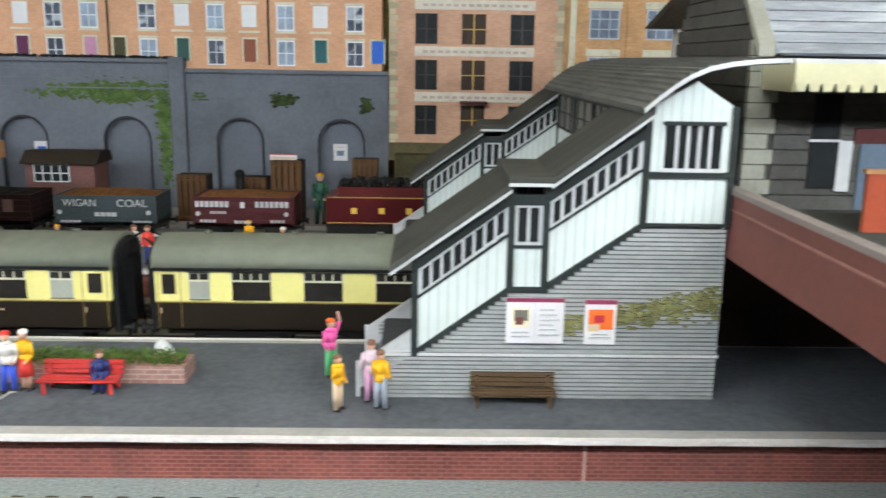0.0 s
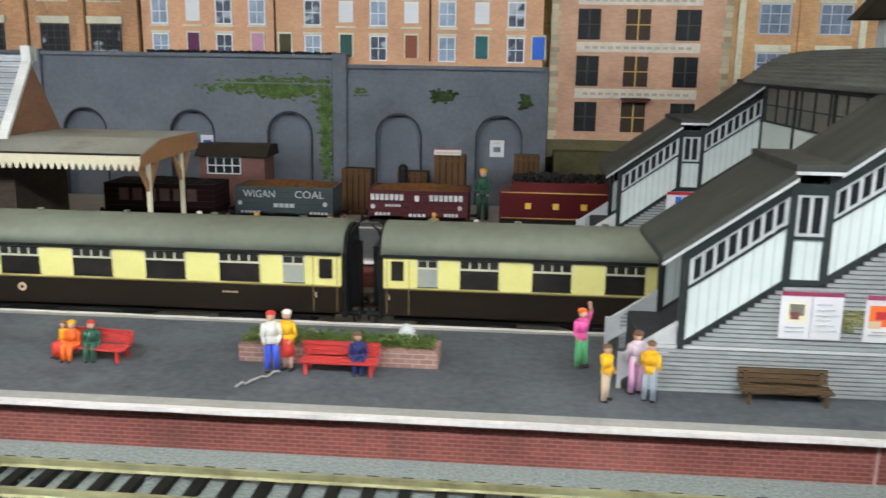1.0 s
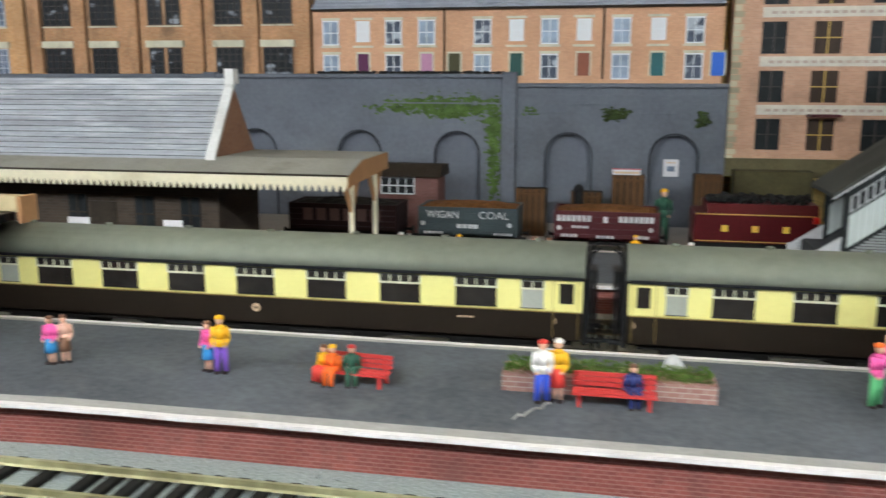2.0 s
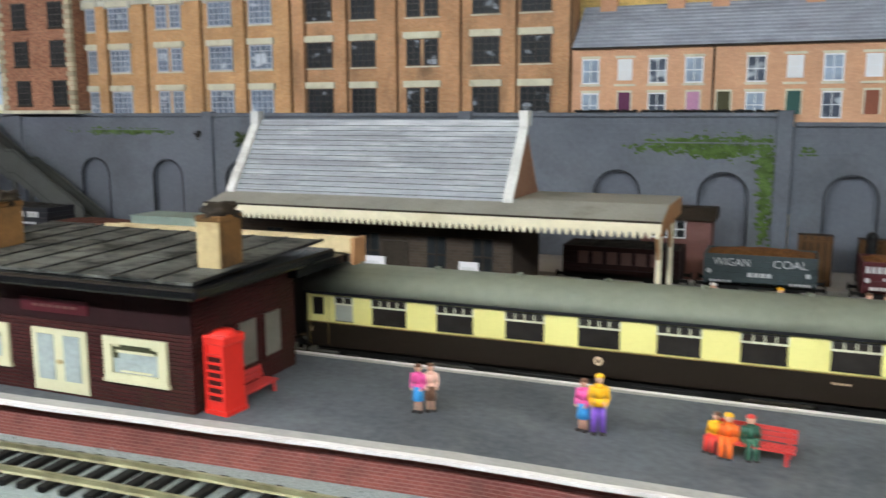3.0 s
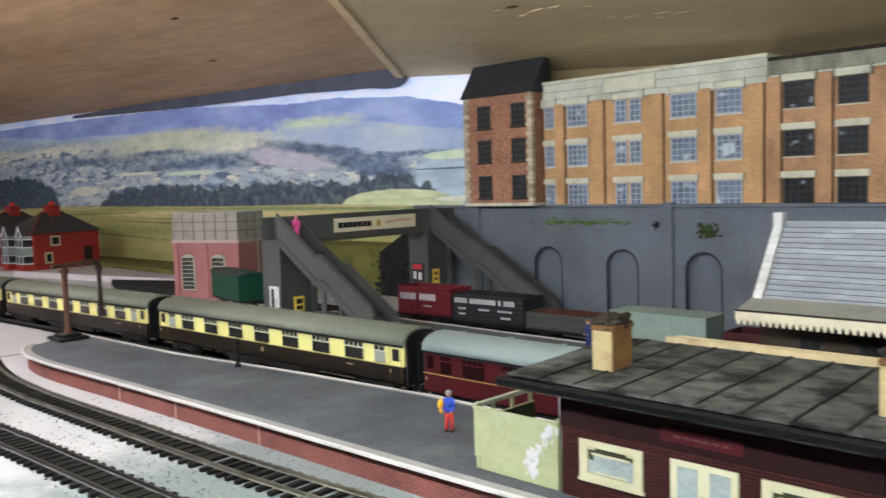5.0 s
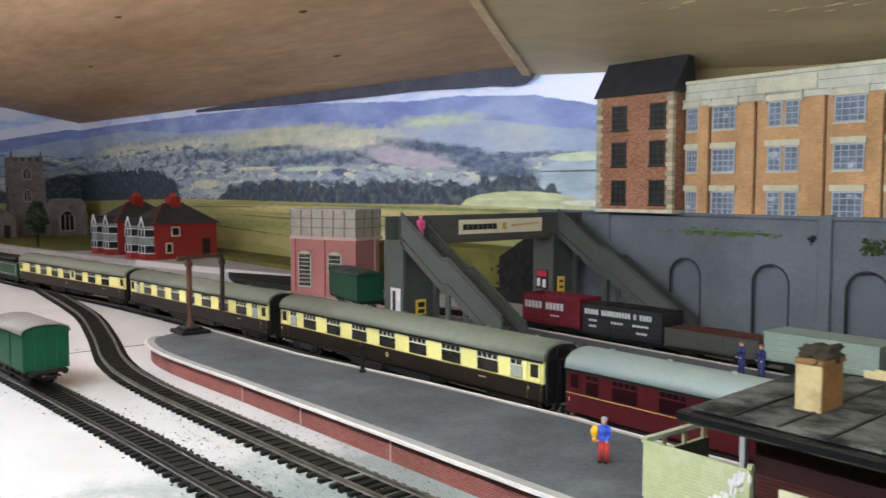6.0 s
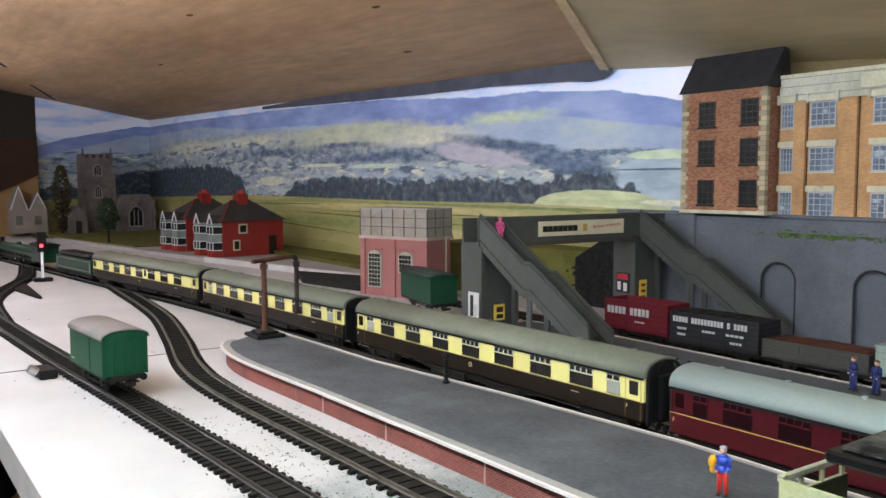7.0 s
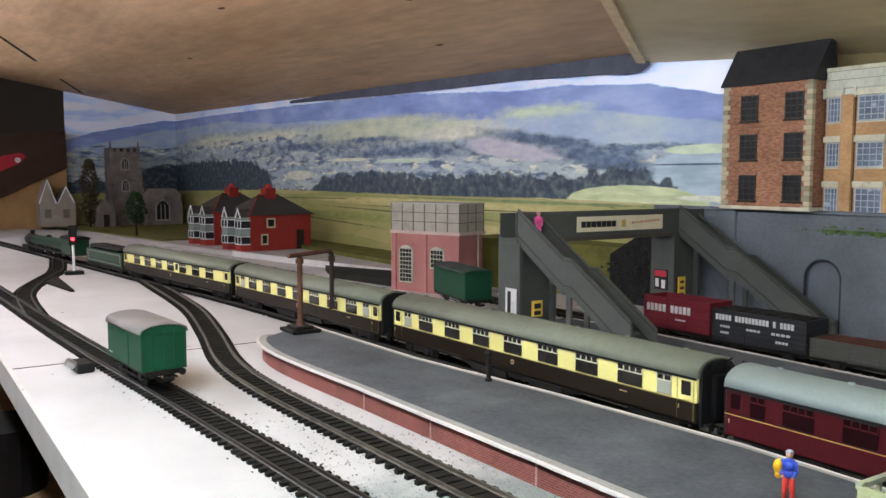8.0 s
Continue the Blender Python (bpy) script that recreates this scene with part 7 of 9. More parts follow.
        bx = e * (h - 0.035)
        bm = bmesh.new()
        for s in (-1, 1):
            box(bm, bx - 0.020, bx + 0.020, s * 0.0125 - 0.001, s * 0.0125 + 0.001, 0.0040, 0.0085)
            for q in (-0.0125, 0.0125):
                box(bm, bx + q - 0.003, bx + q + 0.003, s * 0.0135 - 0.001, s * 0.0135 + 0.001, 0.003, 0.0075)
        box(bm, bx - 0.003, bx + 0.003, -0.013, 0.013, 0.0050, 0.0082)
        bmesh.ops.remove_doubles(bm, verts=bm.verts, dist=0.00001)
        bg = part("bogie", bm, UNDER, top)
        for q in (-0.0155, 0.0155):
            wheelset(bg, bx + q)
    bm = bmesh.new()
    box(bm, -h + 0.004, h - 0.004, -0.0145, 0.0145, zb - 0.0025, zb)
    box(bm, -L * 0.16, -L * 0.03, -0.0155, 0.0155, zb - 0.0075, zb - 0.0025)
    box(bm, L * 0.05, L * 0.15, -0.0150, 0.0150, zb - 0.0065, zb - 0.0025)
    for s in (-1, 1):
        prism(bm, [(-L * 0.22, zb - 0.0025), (L * 0.22, zb - 0.0025), (L * 0.17, zb - 0.0060), (-L * 0.17, zb - 0.0060)], s * 0.0128 - 0.0004, s * 0.0128 + 0.0004)
    part("underframe", bm, UNDER, top)
    for i in range(7):
        x = -h + L * (i + 0.5) / 7
        bm = bmesh.new()
        rod(bm, (x, 0.002, zt + 0.0108), (x, 0.002, zt + 0.0122), 0.0016, 8)
        part("vent", bm, roof, top)
    return top


BAYS = [("W", 0.115 * k) for k in range(-3, 4)]
DOORS = [("D", -0.477), ("D", 0.477)]
SALOON, MIXED = BAYS + DOORS + [("T", -0.428), ("T", 0.428)], BAYS + DOORS + [("n", 0.0575)]
for xa, xb, plan in ((-1.770, -1.418, MIXED), (-1.398, -1.083, SALOON), (-1.063, -0.737, SALOON), (-0.413, -0.132, SALOON), (-0.114, 0.146, SALOON), (0.164, 0.424, MIXED)):
    coach("coach", xb - xa, CREAM, CHOC, ROOF_GREEN, "cream and chocolate-brown coach with a grey-green roof", plan, place_on(MAIN, (xa + xb) / 2))
coach("coach", 0.284, MAROON, MAROON, ROOF_PALE, "dark maroon coach with a pale grey roof", SALOON, place_on(MAIN, -0.574), False)


def locomotive():
    top = empty("locomotive", "dark green steam locomotive with black smokebox", "locomotive", "", "", place_on(MAIN, -2.185) @ Matrix.Diagonal((1.75, 1, 1, 1)))
    bm = bmesh.new()
    rod(bm, (-0.085, 0, 0.0235), (0.05, 0, 0.0245), 0.0105, 18, 0.0120)
    part("boiler", bm, LOCO_GREEN, top)
    bm = bmesh.new()
    rod(bm, (-0.108, 0, 0.0235), (-0.084, 0, 0.0235), 0.0112, 18)
    part("smokebox", bm, BLACK, top)
    bm = bmesh.new()
    rod(bm, (-0.097, 0, 0.033), (-0.097, 0, 0.0425), 0.0038, 12, 0.0045)
    part("chimney", bm, BLACK, top)
    bm = bmesh.new()
    blob(bm, (-0.03, 0, 0.0345), 0.006, 0, (1.2, 1, 0.8))
    part("dome", bm, LOCO_GREEN, top)
    bm = bmesh.new()
    box(bm, 0.05, 0.082, -0.0165, 0.0165, 0.012, 0.040, 0, 0.0008)
    part("cab", bm, LOCO_GREEN, top)
    bm = bmesh.new()
    prism(bm, roof_profile(0.0172, 0.040, 0.006), 0.046, 0.086, "x")
    part("cab_roof", bm, BLACK, top)
    bm = bmesh.new()
    box(bm, -0.11, 0.082, -0.0165, 0.0165, 0.0105, 0.0125)
    part("footplate", bm, BLACK, top)
    for x in (-0.045, -0.012, 0.021):
        wheelset(top, x, 0.0120)
    for x in (-0.098, -0.078):
        wheelset(top, x, 0.0062)
    for s in (-1, 1):
        quick("cylinder", [(-0.100, -0.074, s * 0.0155 - 0.0035, s * 0.0155 + 0.0035, 0.005, 0.0125)], BLACK, top)
    t = empty("tender", "dark green tender with white lining and a red lamp", "tender", "", "", place_on(MAIN, -1.867) @ Matrix.Diagonal((1.15, 1, 1, 1)))
    bm = bmesh.new()
    box(bm, -0.075, 0.075, -0.0165, 0.0165, 0.0115, 0.0330, 0, 0.0008)
    part("body", bm, LOCO_GREEN, t)
    for s in (-1, 1):
        y = s * 0.0166
        quick("lining", [(-0.068, 0.068, y - 0.0002, y + 0.0002, 0.030, 0.0307), (-0.068, 0.068, y - 0.0002, y + 0.0002, 0.0145, 0.0152), (-0.068, -0.0672, y - 0.0002, y + 0.0002, 0.0152, 0.030), (0.0672, 0.068, y - 0.0002, y + 0.0002, 0.0152, 0.030)], PALE_FRAME, t)
    bm = bmesh.new()
    box(bm, -0.070, 0.060, -0.015, 0.015, 0.033, 0.0405, 0, 0.004)
    part("coal_load", bm, COAL, t)
    quick("frame", [(-0.075, 0.075, -0.0150, 0.0150, 0.006, 0.0115)], UNDER, t)
    for x in (-0.05, 0.0, 0.05):
        wheelset(t, x, 0.0070)
    bm = bmesh.new()
    blob(bm, (0.0765, -0.012, 0.018), 0.0018)
    part("tail_lamp", bm, glow_mat("tail_red", (1.0, 0.03, 0.02), 3.0), t, "glowing red lamp")
    return top


locomotive()


# ---- goods wagons ----
def word_bars(parent, x0, x1, z0, z1, y, words, ink, gap=0.28):
    """Lettering that is not to be read: one small bar for each letter."""
    n = sum(words) + len(words) - 1
    w = (x1 - x0) / n
    bm = bmesh.new()
    k = 0
    for count in words:
        for i in range(count):
            a = x0 + w * k
            box(bm, a, a + w * (1 - gap), y - 0.0002, y + 0.0003, z0, z1)
            k += 1
        k += 1
    return part("lettering", bm, ink, parent)


def letters(parent, text, x0, x1, z0, y, height, ink):
    """Readable lettering on a side that faces the tracks, fitted to a width."""
    data = bpy.data.curves.new("lettering", "FONT")
    data.body, data.size, data.extrude = text, height * 1.4, 0.0001
    ob = new("lettering", data)
    bpy.context.view_layer.update()
    me = bpy.data.meshes.new_from_object(ob.evaluated_get(bpy.context.evaluated_depsgraph_get()))
    bpy.data.objects.remove(ob)
    xs = [v.co.x for v in me.vertices]
    k = (x1 - x0) / (max(xs) - min(xs))
    lo = min(xs)
    for v in me.vertices:
        v.co = Vector((x0 + (v.co.x - lo) * k, y - v.co.z, z0 + v.co.y))
    me.materials.append(ink)
    out = new("lettering", me)
    out.parent = parent
    return out


def wagon(name, L, z0, z1, body, label, at, load=None, planks=5, w=0.0165):
    top = empty(name, label, "goods wagon", "goods wagons", "", at)
    h = L / 2
    bm = bmesh.new()
    box(bm, -h, h, -w, w, z0, z0 + 0.0015)
    part("floor", bm, body, top)
    for k in range(planks):
        za, zb = z0 + (z1 - z0) * k / planks + 0.0001, z0 + (z1 - z0) * (k + 1) / planks - 0.0001
        for s in (-1, 1):
            quick("side_plank", [(-h, h, min(s * w, s * (w - 0.0012)), max(s * w, s * (w - 0.0012)), za, zb)], body, top)
            quick("end_plank", [(min(s * h, s * (h - 0.0012)), max(s * h, s * (h - 0.0012)), -w + 0.0012, w - 0.0012, za, zb)], body, top)
    for s in (-1, 1):
        for x in (-h + 0.0008, -h * 0.27, h * 0.27, h - 0.0008):
            quick("strap", [(x - 0.0006, x + 0.0006, min(s * w, s * (w + 0.0005)), max(s * w, s * (w + 0.0005)), z0, z1)], body, top)
    bm = bmesh.new()
    box(bm, -h, h, -w + 0.004, w - 0.004, z0 - 0.0035, z0)
    for s in (-1, 1):
        for x in (-h * 0.55, h * 0.55):
            box(bm, x - 0.0035, x + 0.0035, s * 0.0115 - 0.0008, s * 0.0115 + 0.0008, 0.004, z0 - 0.002)
        for e in (-1, 1):
            rod(bm, (e * h, s * 0.0112, z0 - 0.0015), (e * (h + 0.005), s * 0.0112, z0 - 0.0015), 0.0011, 8)
            rod(bm, (e * (h + 0.0045), s * 0.0112, z0 - 0.0015), (e * (h + 0.0055), s * 0.0112, z0 - 0.0015), 0.0024, 10)
    part("underframe", bm, UNDER, top)
    for x in (-h * 0.55, h * 0.55):
        wheelset(top, x, 0.0066)
    if load:
        bm = bmesh.new()
        n, m = 22, 10
        g = [[bm.verts.new((-h + 0.0013 + (L - 0.0026) * i / n, -w + 0.0013 + (2 * w - 0.0026) * j / m, z1 - 0.0012 + 0.0038 * math.sin(math.pi * i / n) ** 0.5 * math.sin(math.pi * j / m) + 0.0012 * noise.noise((i * 0.9, j * 0.9, L * 50)))) for j in range(m + 1)] for i in range(n + 1)]
        for i in range(n):
            for j in range(m):
                bm.faces.new((g[i][j], g[i + 1][j], g[i + 1][j + 1], g[i][j + 1]))
        part("load", bm, load, top, "rust-brown load" if load is RUST_LOAD else "heaped coal")
    return top


GOODS_Y = 0.611
RZ = RAIL
w1 = wagon("open_wagon", 0.068, 0.0125, 0.0318, WAG_GREY, "blue-grey open coal wagon with white lettering and brown load", pose(-0.216, GOODS_Y, RZ), RUST_LOAD)
letters(w1, "WIGAN", -0.028, -0.006, 0.0245, -0.0172, 0.0050, INK_WHITE)
letters(w1, "COAL", 0.008, 0.028, 0.0245, -0.0172, 0.0050, INK_WHITE)
word_bars(w1, -0.007, 0.008, 0.0178, 0.0205, -0.0171, (4,), INK_WHITE, 0.2)
word_bars(w1, -0.030, -0.016, 0.0135, 0.0150, -0.0171, (5,), INK_WHITE)
word_bars(w1, 0.018, 0.031, 0.0135, 0.0150, -0.0171, (5,), INK_WHITE)
w2 = wagon("open_wagon", 0.068, 0.0125, 0.0318, WAG_RED, "red-brown open wagon with white lettering and brown load", pose(-0.124, GOODS_Y, RZ), RUST_LOAD)
word_bars(w2, -0.032, -0.009, 0.0250, 0.0290, -0.0171, (7,), INK_WHITE)
word_bars(w2, -0.002, 0.002, 0.0245, 0.0285, -0.0171, (1,), INK_WHITE)
word_bars(w2, 0.008, 0.031, 0.0250, 0.0290, -0.0171, (7,), INK_WHITE)
word_bars(w2, -0.022, -0.011, 0.0205, 0.0222, -0.0171, (5,), INK_WHITE)
word_bars(w2, -0.029, -0.018, 0.0145, 0.0165, -0.0171, (4,), INK_WHITE)
word_bars(w2, -0.006, 0.006, 0.0140, 0.0160, -0.0171, (4,), INK_WHITE)
word_bars(w2, 0.018, 0.028, 0.0145, 0.0165, -0.0171, (4,), INK_WHITE)
for wg in (w1, w2):
    for x in (-0.0305, 0.0285):
        bm = bmesh.new()
        rod(bm, (x, -0.0165, 0.0205), (x, -0.0172, 0.0205), 0.0016, 8)
        part("roundel", bm, INK_WHITE, wg)
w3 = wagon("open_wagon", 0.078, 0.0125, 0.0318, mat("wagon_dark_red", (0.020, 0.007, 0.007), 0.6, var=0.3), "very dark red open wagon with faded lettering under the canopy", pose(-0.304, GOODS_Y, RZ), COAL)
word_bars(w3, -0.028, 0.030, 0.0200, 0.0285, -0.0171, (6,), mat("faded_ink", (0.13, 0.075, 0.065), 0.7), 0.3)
w4 = wagon("open_wagon", 0.076, 0.0100, 0.0395, mat("wagon_crimson", (0.13, 0.014, 0.022), 0.55, var=0.15), "crimson open wagon with white lettering beside the grey footbridge", pose(-0.957, 0.6185, RZ, 0, 0, 3), None, 6)
word_bars(w4, -0.034, 0.018, 0.0255, 0.0325, -0.0171, (5, 5), INK_WHITE)
word_bars(w4, 0.000, 0.012, 0.0190, 0.0205, -0.0171, (4,), INK_WHITE)
w5 = wagon("open_wagon", 0.090, 0.0085, 0.0365, WAG_BLACK, "black open wagon with white lettering", pose(-0.868, 0.6185, RZ, 0, 0, 3), COAL, 6)
word_bars(w5, -0.041, 0.035, 0.0275, 0.0325, -0.0171, (5, 10, 1, 4), INK_WHITE)
for a, b, z in ((-0.036, -0.026, 0.021), (-0.010, 0.004, 0.021), (0.014, 0.032, 0.021), (-0.036, -0.027, 0.0155), (0.018, 0.030, 0.0145)):
    word_bars(w5, a, b, z, z + 0.0020, -0.0171, (4,), INK_WHITE)
wagon("open_wagon", 0.088, 0.0100, 0.0255, mat("wagon_slate", (0.055, 0.055, 0.05), 0.6, var=0.2), "low dark grey open wagon with rusty load", pose(-0.772, 0.6170, RZ, 0, 0, 2), mat("rust_dark", (0.06, 0.022, 0.016), 0.9, var=0.4))
w7 = wagon("covered_wagon", 0.088, 0.0125, 0.0340, WAG_PALE, "pale green covered wagon", pose(-0.677, 0.6150, RZ, 0, 0, 1))
quick("lid", [(-0.0445, 0.0445, -0.0172, 0.0172, 0.0340, 0.0352)], WAG_PALE, w7)
wagon("open_wagon", 0.060, 0.0115, 0.0265, WAG_RED, "low red-brown open wagon", pose(-0.588, 0.614, RZ))


def van(name, L, green, roof, label, at, w=0.0165, z0=0.0115, z1=0.0400, ribs=True, rise=0.0065):
    top = empty(name, label, "goods van", "", "", at)
    h = L / 2
    bm = bmesh.new()
    box(bm, -h, h, -w, w, z0, z1, 0, 0.0004)
    prism(bm, roof_profile(w, z1, rise), -h, h, "x")
    part("body", bm, green, top)
    bm = bmesh.new()
    pr = roof_profile(w + 0.001, z1 + 0.0006, rise)
    prism(bm, pr + [(a, b + 0.0009) for a, b in pr[::-1]], -h - 0.0012, h + 0.0012, "x")
    for f in bm.faces:
        f.smooth = True
    part("roof", bm, roof, top, "curved grey roof")
    if ribs:
        for e in (-1, 1):
            for y in (-0.0155, -0.0078, 0.0, 0.0078, 0.0155):
                quick("rib", [(min(e * h, e * (h + 0.0007)), max(e * h, e * (h + 0.0007)), y - 0.0006, y + 0.0006, z0, z1 + 0.003)], green, top)
        for s in (-1, 1):
            quick("door", [(-0.011, 0.011, min(s * w, s * (w + 0.0005)), max(s * w, s * (w + 0.0005)), z0 + 0.001, z1 - 0.001)], green, top)
            word_bars(top, -h + 0.004, -h + 0.012, z0 + 0.004, z0 + 0.0048, s * (w + 0.0001), (3,), INK_WHITE)
    bm = bmesh.new()
    box(bm, -h, h, -w + 0.003, w - 0.003, z0 - 0.0035, z0)
    for s in (-1, 1):
        box(bm, -h * 0.8, h * 0.8, s * 0.0120 - 0.0006, s * 0.0120 + 0.0006, 0.0055, 0.0065)
        for x in (-h * 0.55, h * 0.55):
            box(bm, x - 0.0035, x + 0.0035, s * 0.0115 - 0.0008, s * 0.0115 + 0.0008, 0.004, z0 - 0.002)
    part("underframe", bm, UNDER, top)
    for e in (-1, 1):
        for s in (-1, 1):
            bm = bmesh.new()
            rod(bm, (e * h, s * 0.0112, z0 - 0.0015), (e * (h + 0.005), s * 0.0112, z0 - 0.0015), 0.0011, 8)
            rod(bm, (e * (h + 0.0045), s * 0.0112, z0 - 0.0015), (e * (h + 0.0055), s * 0.0112, z0 - 0.0015), 0.0026, 12)
            part("buffer", bm, UNDER, top)
        bm = bmesh.new()
        rod(bm, (e * h, 0, z0 - 0.005), (e * (h + 0.009), 0, z0 - 0.005), 0.0012, 6)
        box(bm, min(e * (h + 0.006), e * (h + 0.009)), max(e * (h + 0.006), e * (h + 0.009)), -0.004, 0.004, z0 - 0.0065, z0 - 0.004)
        part("coupling", bm, UNDER, top)
    for x in (-h * 0.55, h * 0.55):
        wheelset(top, x, 0.0066)
    return top


van("goods_van", 0.078, VAN_GREEN, VAN_ROOF, "green goods van with grey arched roof on the yard track", place_on(YARD, -1.070), z0=0.0138)
van("goods_van", 0.098, mat("van_dark_green", (0.008, 0.055, 0.03), 0.45, var=0.15), mat("van_roof_dark", (0.04, 0.055, 0.05), 0.6, var=0.2), "dark green goods van beside the water tower", pose(-1.228, 0.545, 0.014, 0, 0, -12), ribs=False, rise=0.004)
wagon("open_wagon", 0.045, 0.0125, 0.0300, mat("wagon_mid_grey", (0.13, 0.135, 0.13), 0.6, var=0.2), "small grey open wagon behind the footbridge pier", pose(-1.138, 0.563, 0.014, 0, 0, -8))


def red_tender():
    top = empty("tender", "dark red locomotive tender heaped with coal and yellow letters", "tender", "", "", pose(-0.0315, GOODS_Y, RZ))
    red = mat("tender_red", (0.075, 0.008, 0.010), 0.35, var=0.15)
    bm = bmesh.new()
    box(bm, -0.0375, 0.0375, -0.0165, 0.0165, 0.0140, 0.0330, 0, 0.0006)
    prism(bm, [(-0.0165, 0.0330), (0.0165, 0.0330), (0.0130, 0.0390), (-0.0130, 0.0390)], -0.030, 0.0375, "x")
    part("body", bm, red, top)
    quick("lining", [(-0.0365, 0.0365, -0.0168, -0.0165, 0.0322, 0.0328), (-0.0365, 0.0365, -0.0168, -0.0165, 0.0150, 0.0155)], GOLD, top)
    bm = bmesh.new()
    rnd = random.Random(5)
    for i in range(160):
        blob(bm, (rnd.uniform(-0.028, 0.035), rnd.uniform(-0.0115, 0.0115), 0.0390 + rnd.uniform(0, 0.004)), rnd.uniform(0.0012, 0.0028), 0, (1, 1, 0.8), 0.6, 1)
    part("coal_load", bm, COAL, top)
    for x in (-0.0185, 0.0, 0.0185):
        quick("letter_block", [(x - 0.0020, x + 0.0020, -0.0170, -0.0165, 0.0215, 0.0255)], INK_YELLOW, top)
    quick("frame", [(-0.0375, 0.0375, -0.0150, 0.0150, 0.0060, 0.0140)], UNDER, top)
    for x in (-0.024, 0.0, 0.024):
        wheelset(top, x, 0.0075)
    bm = bmesh.new()
    rod(bm, (0.034, -0.0168, 0.030), (0.0375, -0.0168, 0.030), 0.0022, 8)
    part("lamp", bm, RED_PAINT, top)
    return top


red_tender()


# ---- yard things at the foot of the wall ----
def lamp_hut():
    top = empty("lamp_hut", "small pinkish brick hut with dark roof and white window", "hut")
    quick("wall", [(-0.303, -0.252, 0.672, 0.700, 0.0075, 0.0520)], brick_mat("lamp_hut_brick", (0.20, 0.09, 0.08), (0.16, 0.07, 0.06), (0.22, 0.13, 0.12), 0.003), top)
    bm = bmesh.new()
    prism(bm, [(0.668, 0.0520), (0.704, 0.0520), (0.700, 0.0600), (0.680, 0.0610)], -0.306, -0.249, "x")
    part("roof", bm, SOOT_SHADE, top)
    win = quick("window", [(-0.2965, -0.2705, 0.6713, 0.6722, 0.0385, 0.0515)], DARK_GLASS, top)
    quick("glazing_bar", [(-0.2965 + 0.0065 * i - 0.0004, -0.2965 + 0.0065 * i + 0.0004, 0.6708, 0.6714, 0.0385, 0.0515) for i in range(5)] + [(-0.2965, -0.2705, 0.6708, 0.6714, z, z + 0.0008) for z in (0.0382, 0.0445, 0.0510)], SASH, win)
    return top


lamp_hut()


def crate(x0, x1, y, z1, label, z0=0.0075):
    top = empty("packing_crate", label, "crate", "yard crates")
    wood = mat("crate_wood", (0.10, 0.05, 0.022), 0.8, var=0.3) if "crate_wood" not in bpy.data.materials else bpy.data.materials["crate_wood"]
    n = 5
    for i in range(n):
        a, b = x0 + (x1 - x0) * i / n, x0 + (x1 - x0) * (i + 0.78) / n
        quick("slat", [(a, b, y, y + 0.0015, z0, z1)], wood, top)
    quick("body", [(x0, x1, y + 0.0015, y + 0.018, z0, z1 - 0.001)], SOOT_SHADE, top)
    quick("batten", [(x0, x1, y - 0.0010, y, z0 + 0.003, z0 + 0.0048)], wood, top)
    quick("batten", [(x0, x1, y - 0.0010, y, z1 - 0.0048, z1 - 0.003)], wood, top)
    return top


crate(-0.193, -0.170, 0.680, 0.0440, "dark brown slatted crate by the wagons")
crate(-0.121, -0.097, 0.680, 0.0560, "tall dark brown slatted crate by the wagons")
crate(-0.152, -0.128, 0.700, 0.0400, "low brown slatted crate at the wall")
crate(-0.060, -0.040, 0.695, 0.0560, "brown slatted crate behind the red tender")


def wall_sheet(name, x0, x1, z0, z1, y, marks, label):
    return poster(name, x0, x1, z0, z1, y, marks, label)


wall_sheet("notice", -0.0805, -0.0685, 0.0480, 0.0620, WALL_Y + 0.0062, [(0.25, 0.75, 0.3, 0.6, BLUE_GLASS), (0.2, 0.8, 0.78, 0.84, INK_TAN)], "small white notice in the wall arch")
wall_sheet("notice", -0.330, -0.318, 0.0470, 0.0610, WALL_Y + 0.0062, [(0.2, 0.8, 0.3, 0.7, INK_BLUE)], "small white and blue notice in the wall arch")
poster("sign_board", -0.121, -0.1005, 0.0562, 0.0608, 0.6795, [(0.05, 0.95, 0.2, 0.5, INK_TAN), (0.0, 1.0, 0.85, 1.0, INK_RED)], "white sign with red edge on the tall crate")
bm = bmesh.new()
blob(bm, (-0.1455, 0.684, 0.0440), 0.0040, 0, (1, 1, 1.0), 0.0, 2)
rod(bm, (-0.1455, 0.684, 0.0075), (-0.1455, 0.684, 0.0440), 0.0035, 10)
tagged(mesh_ob("barrel", bm, BLACK), "black drum standing among the crates", "barrel")


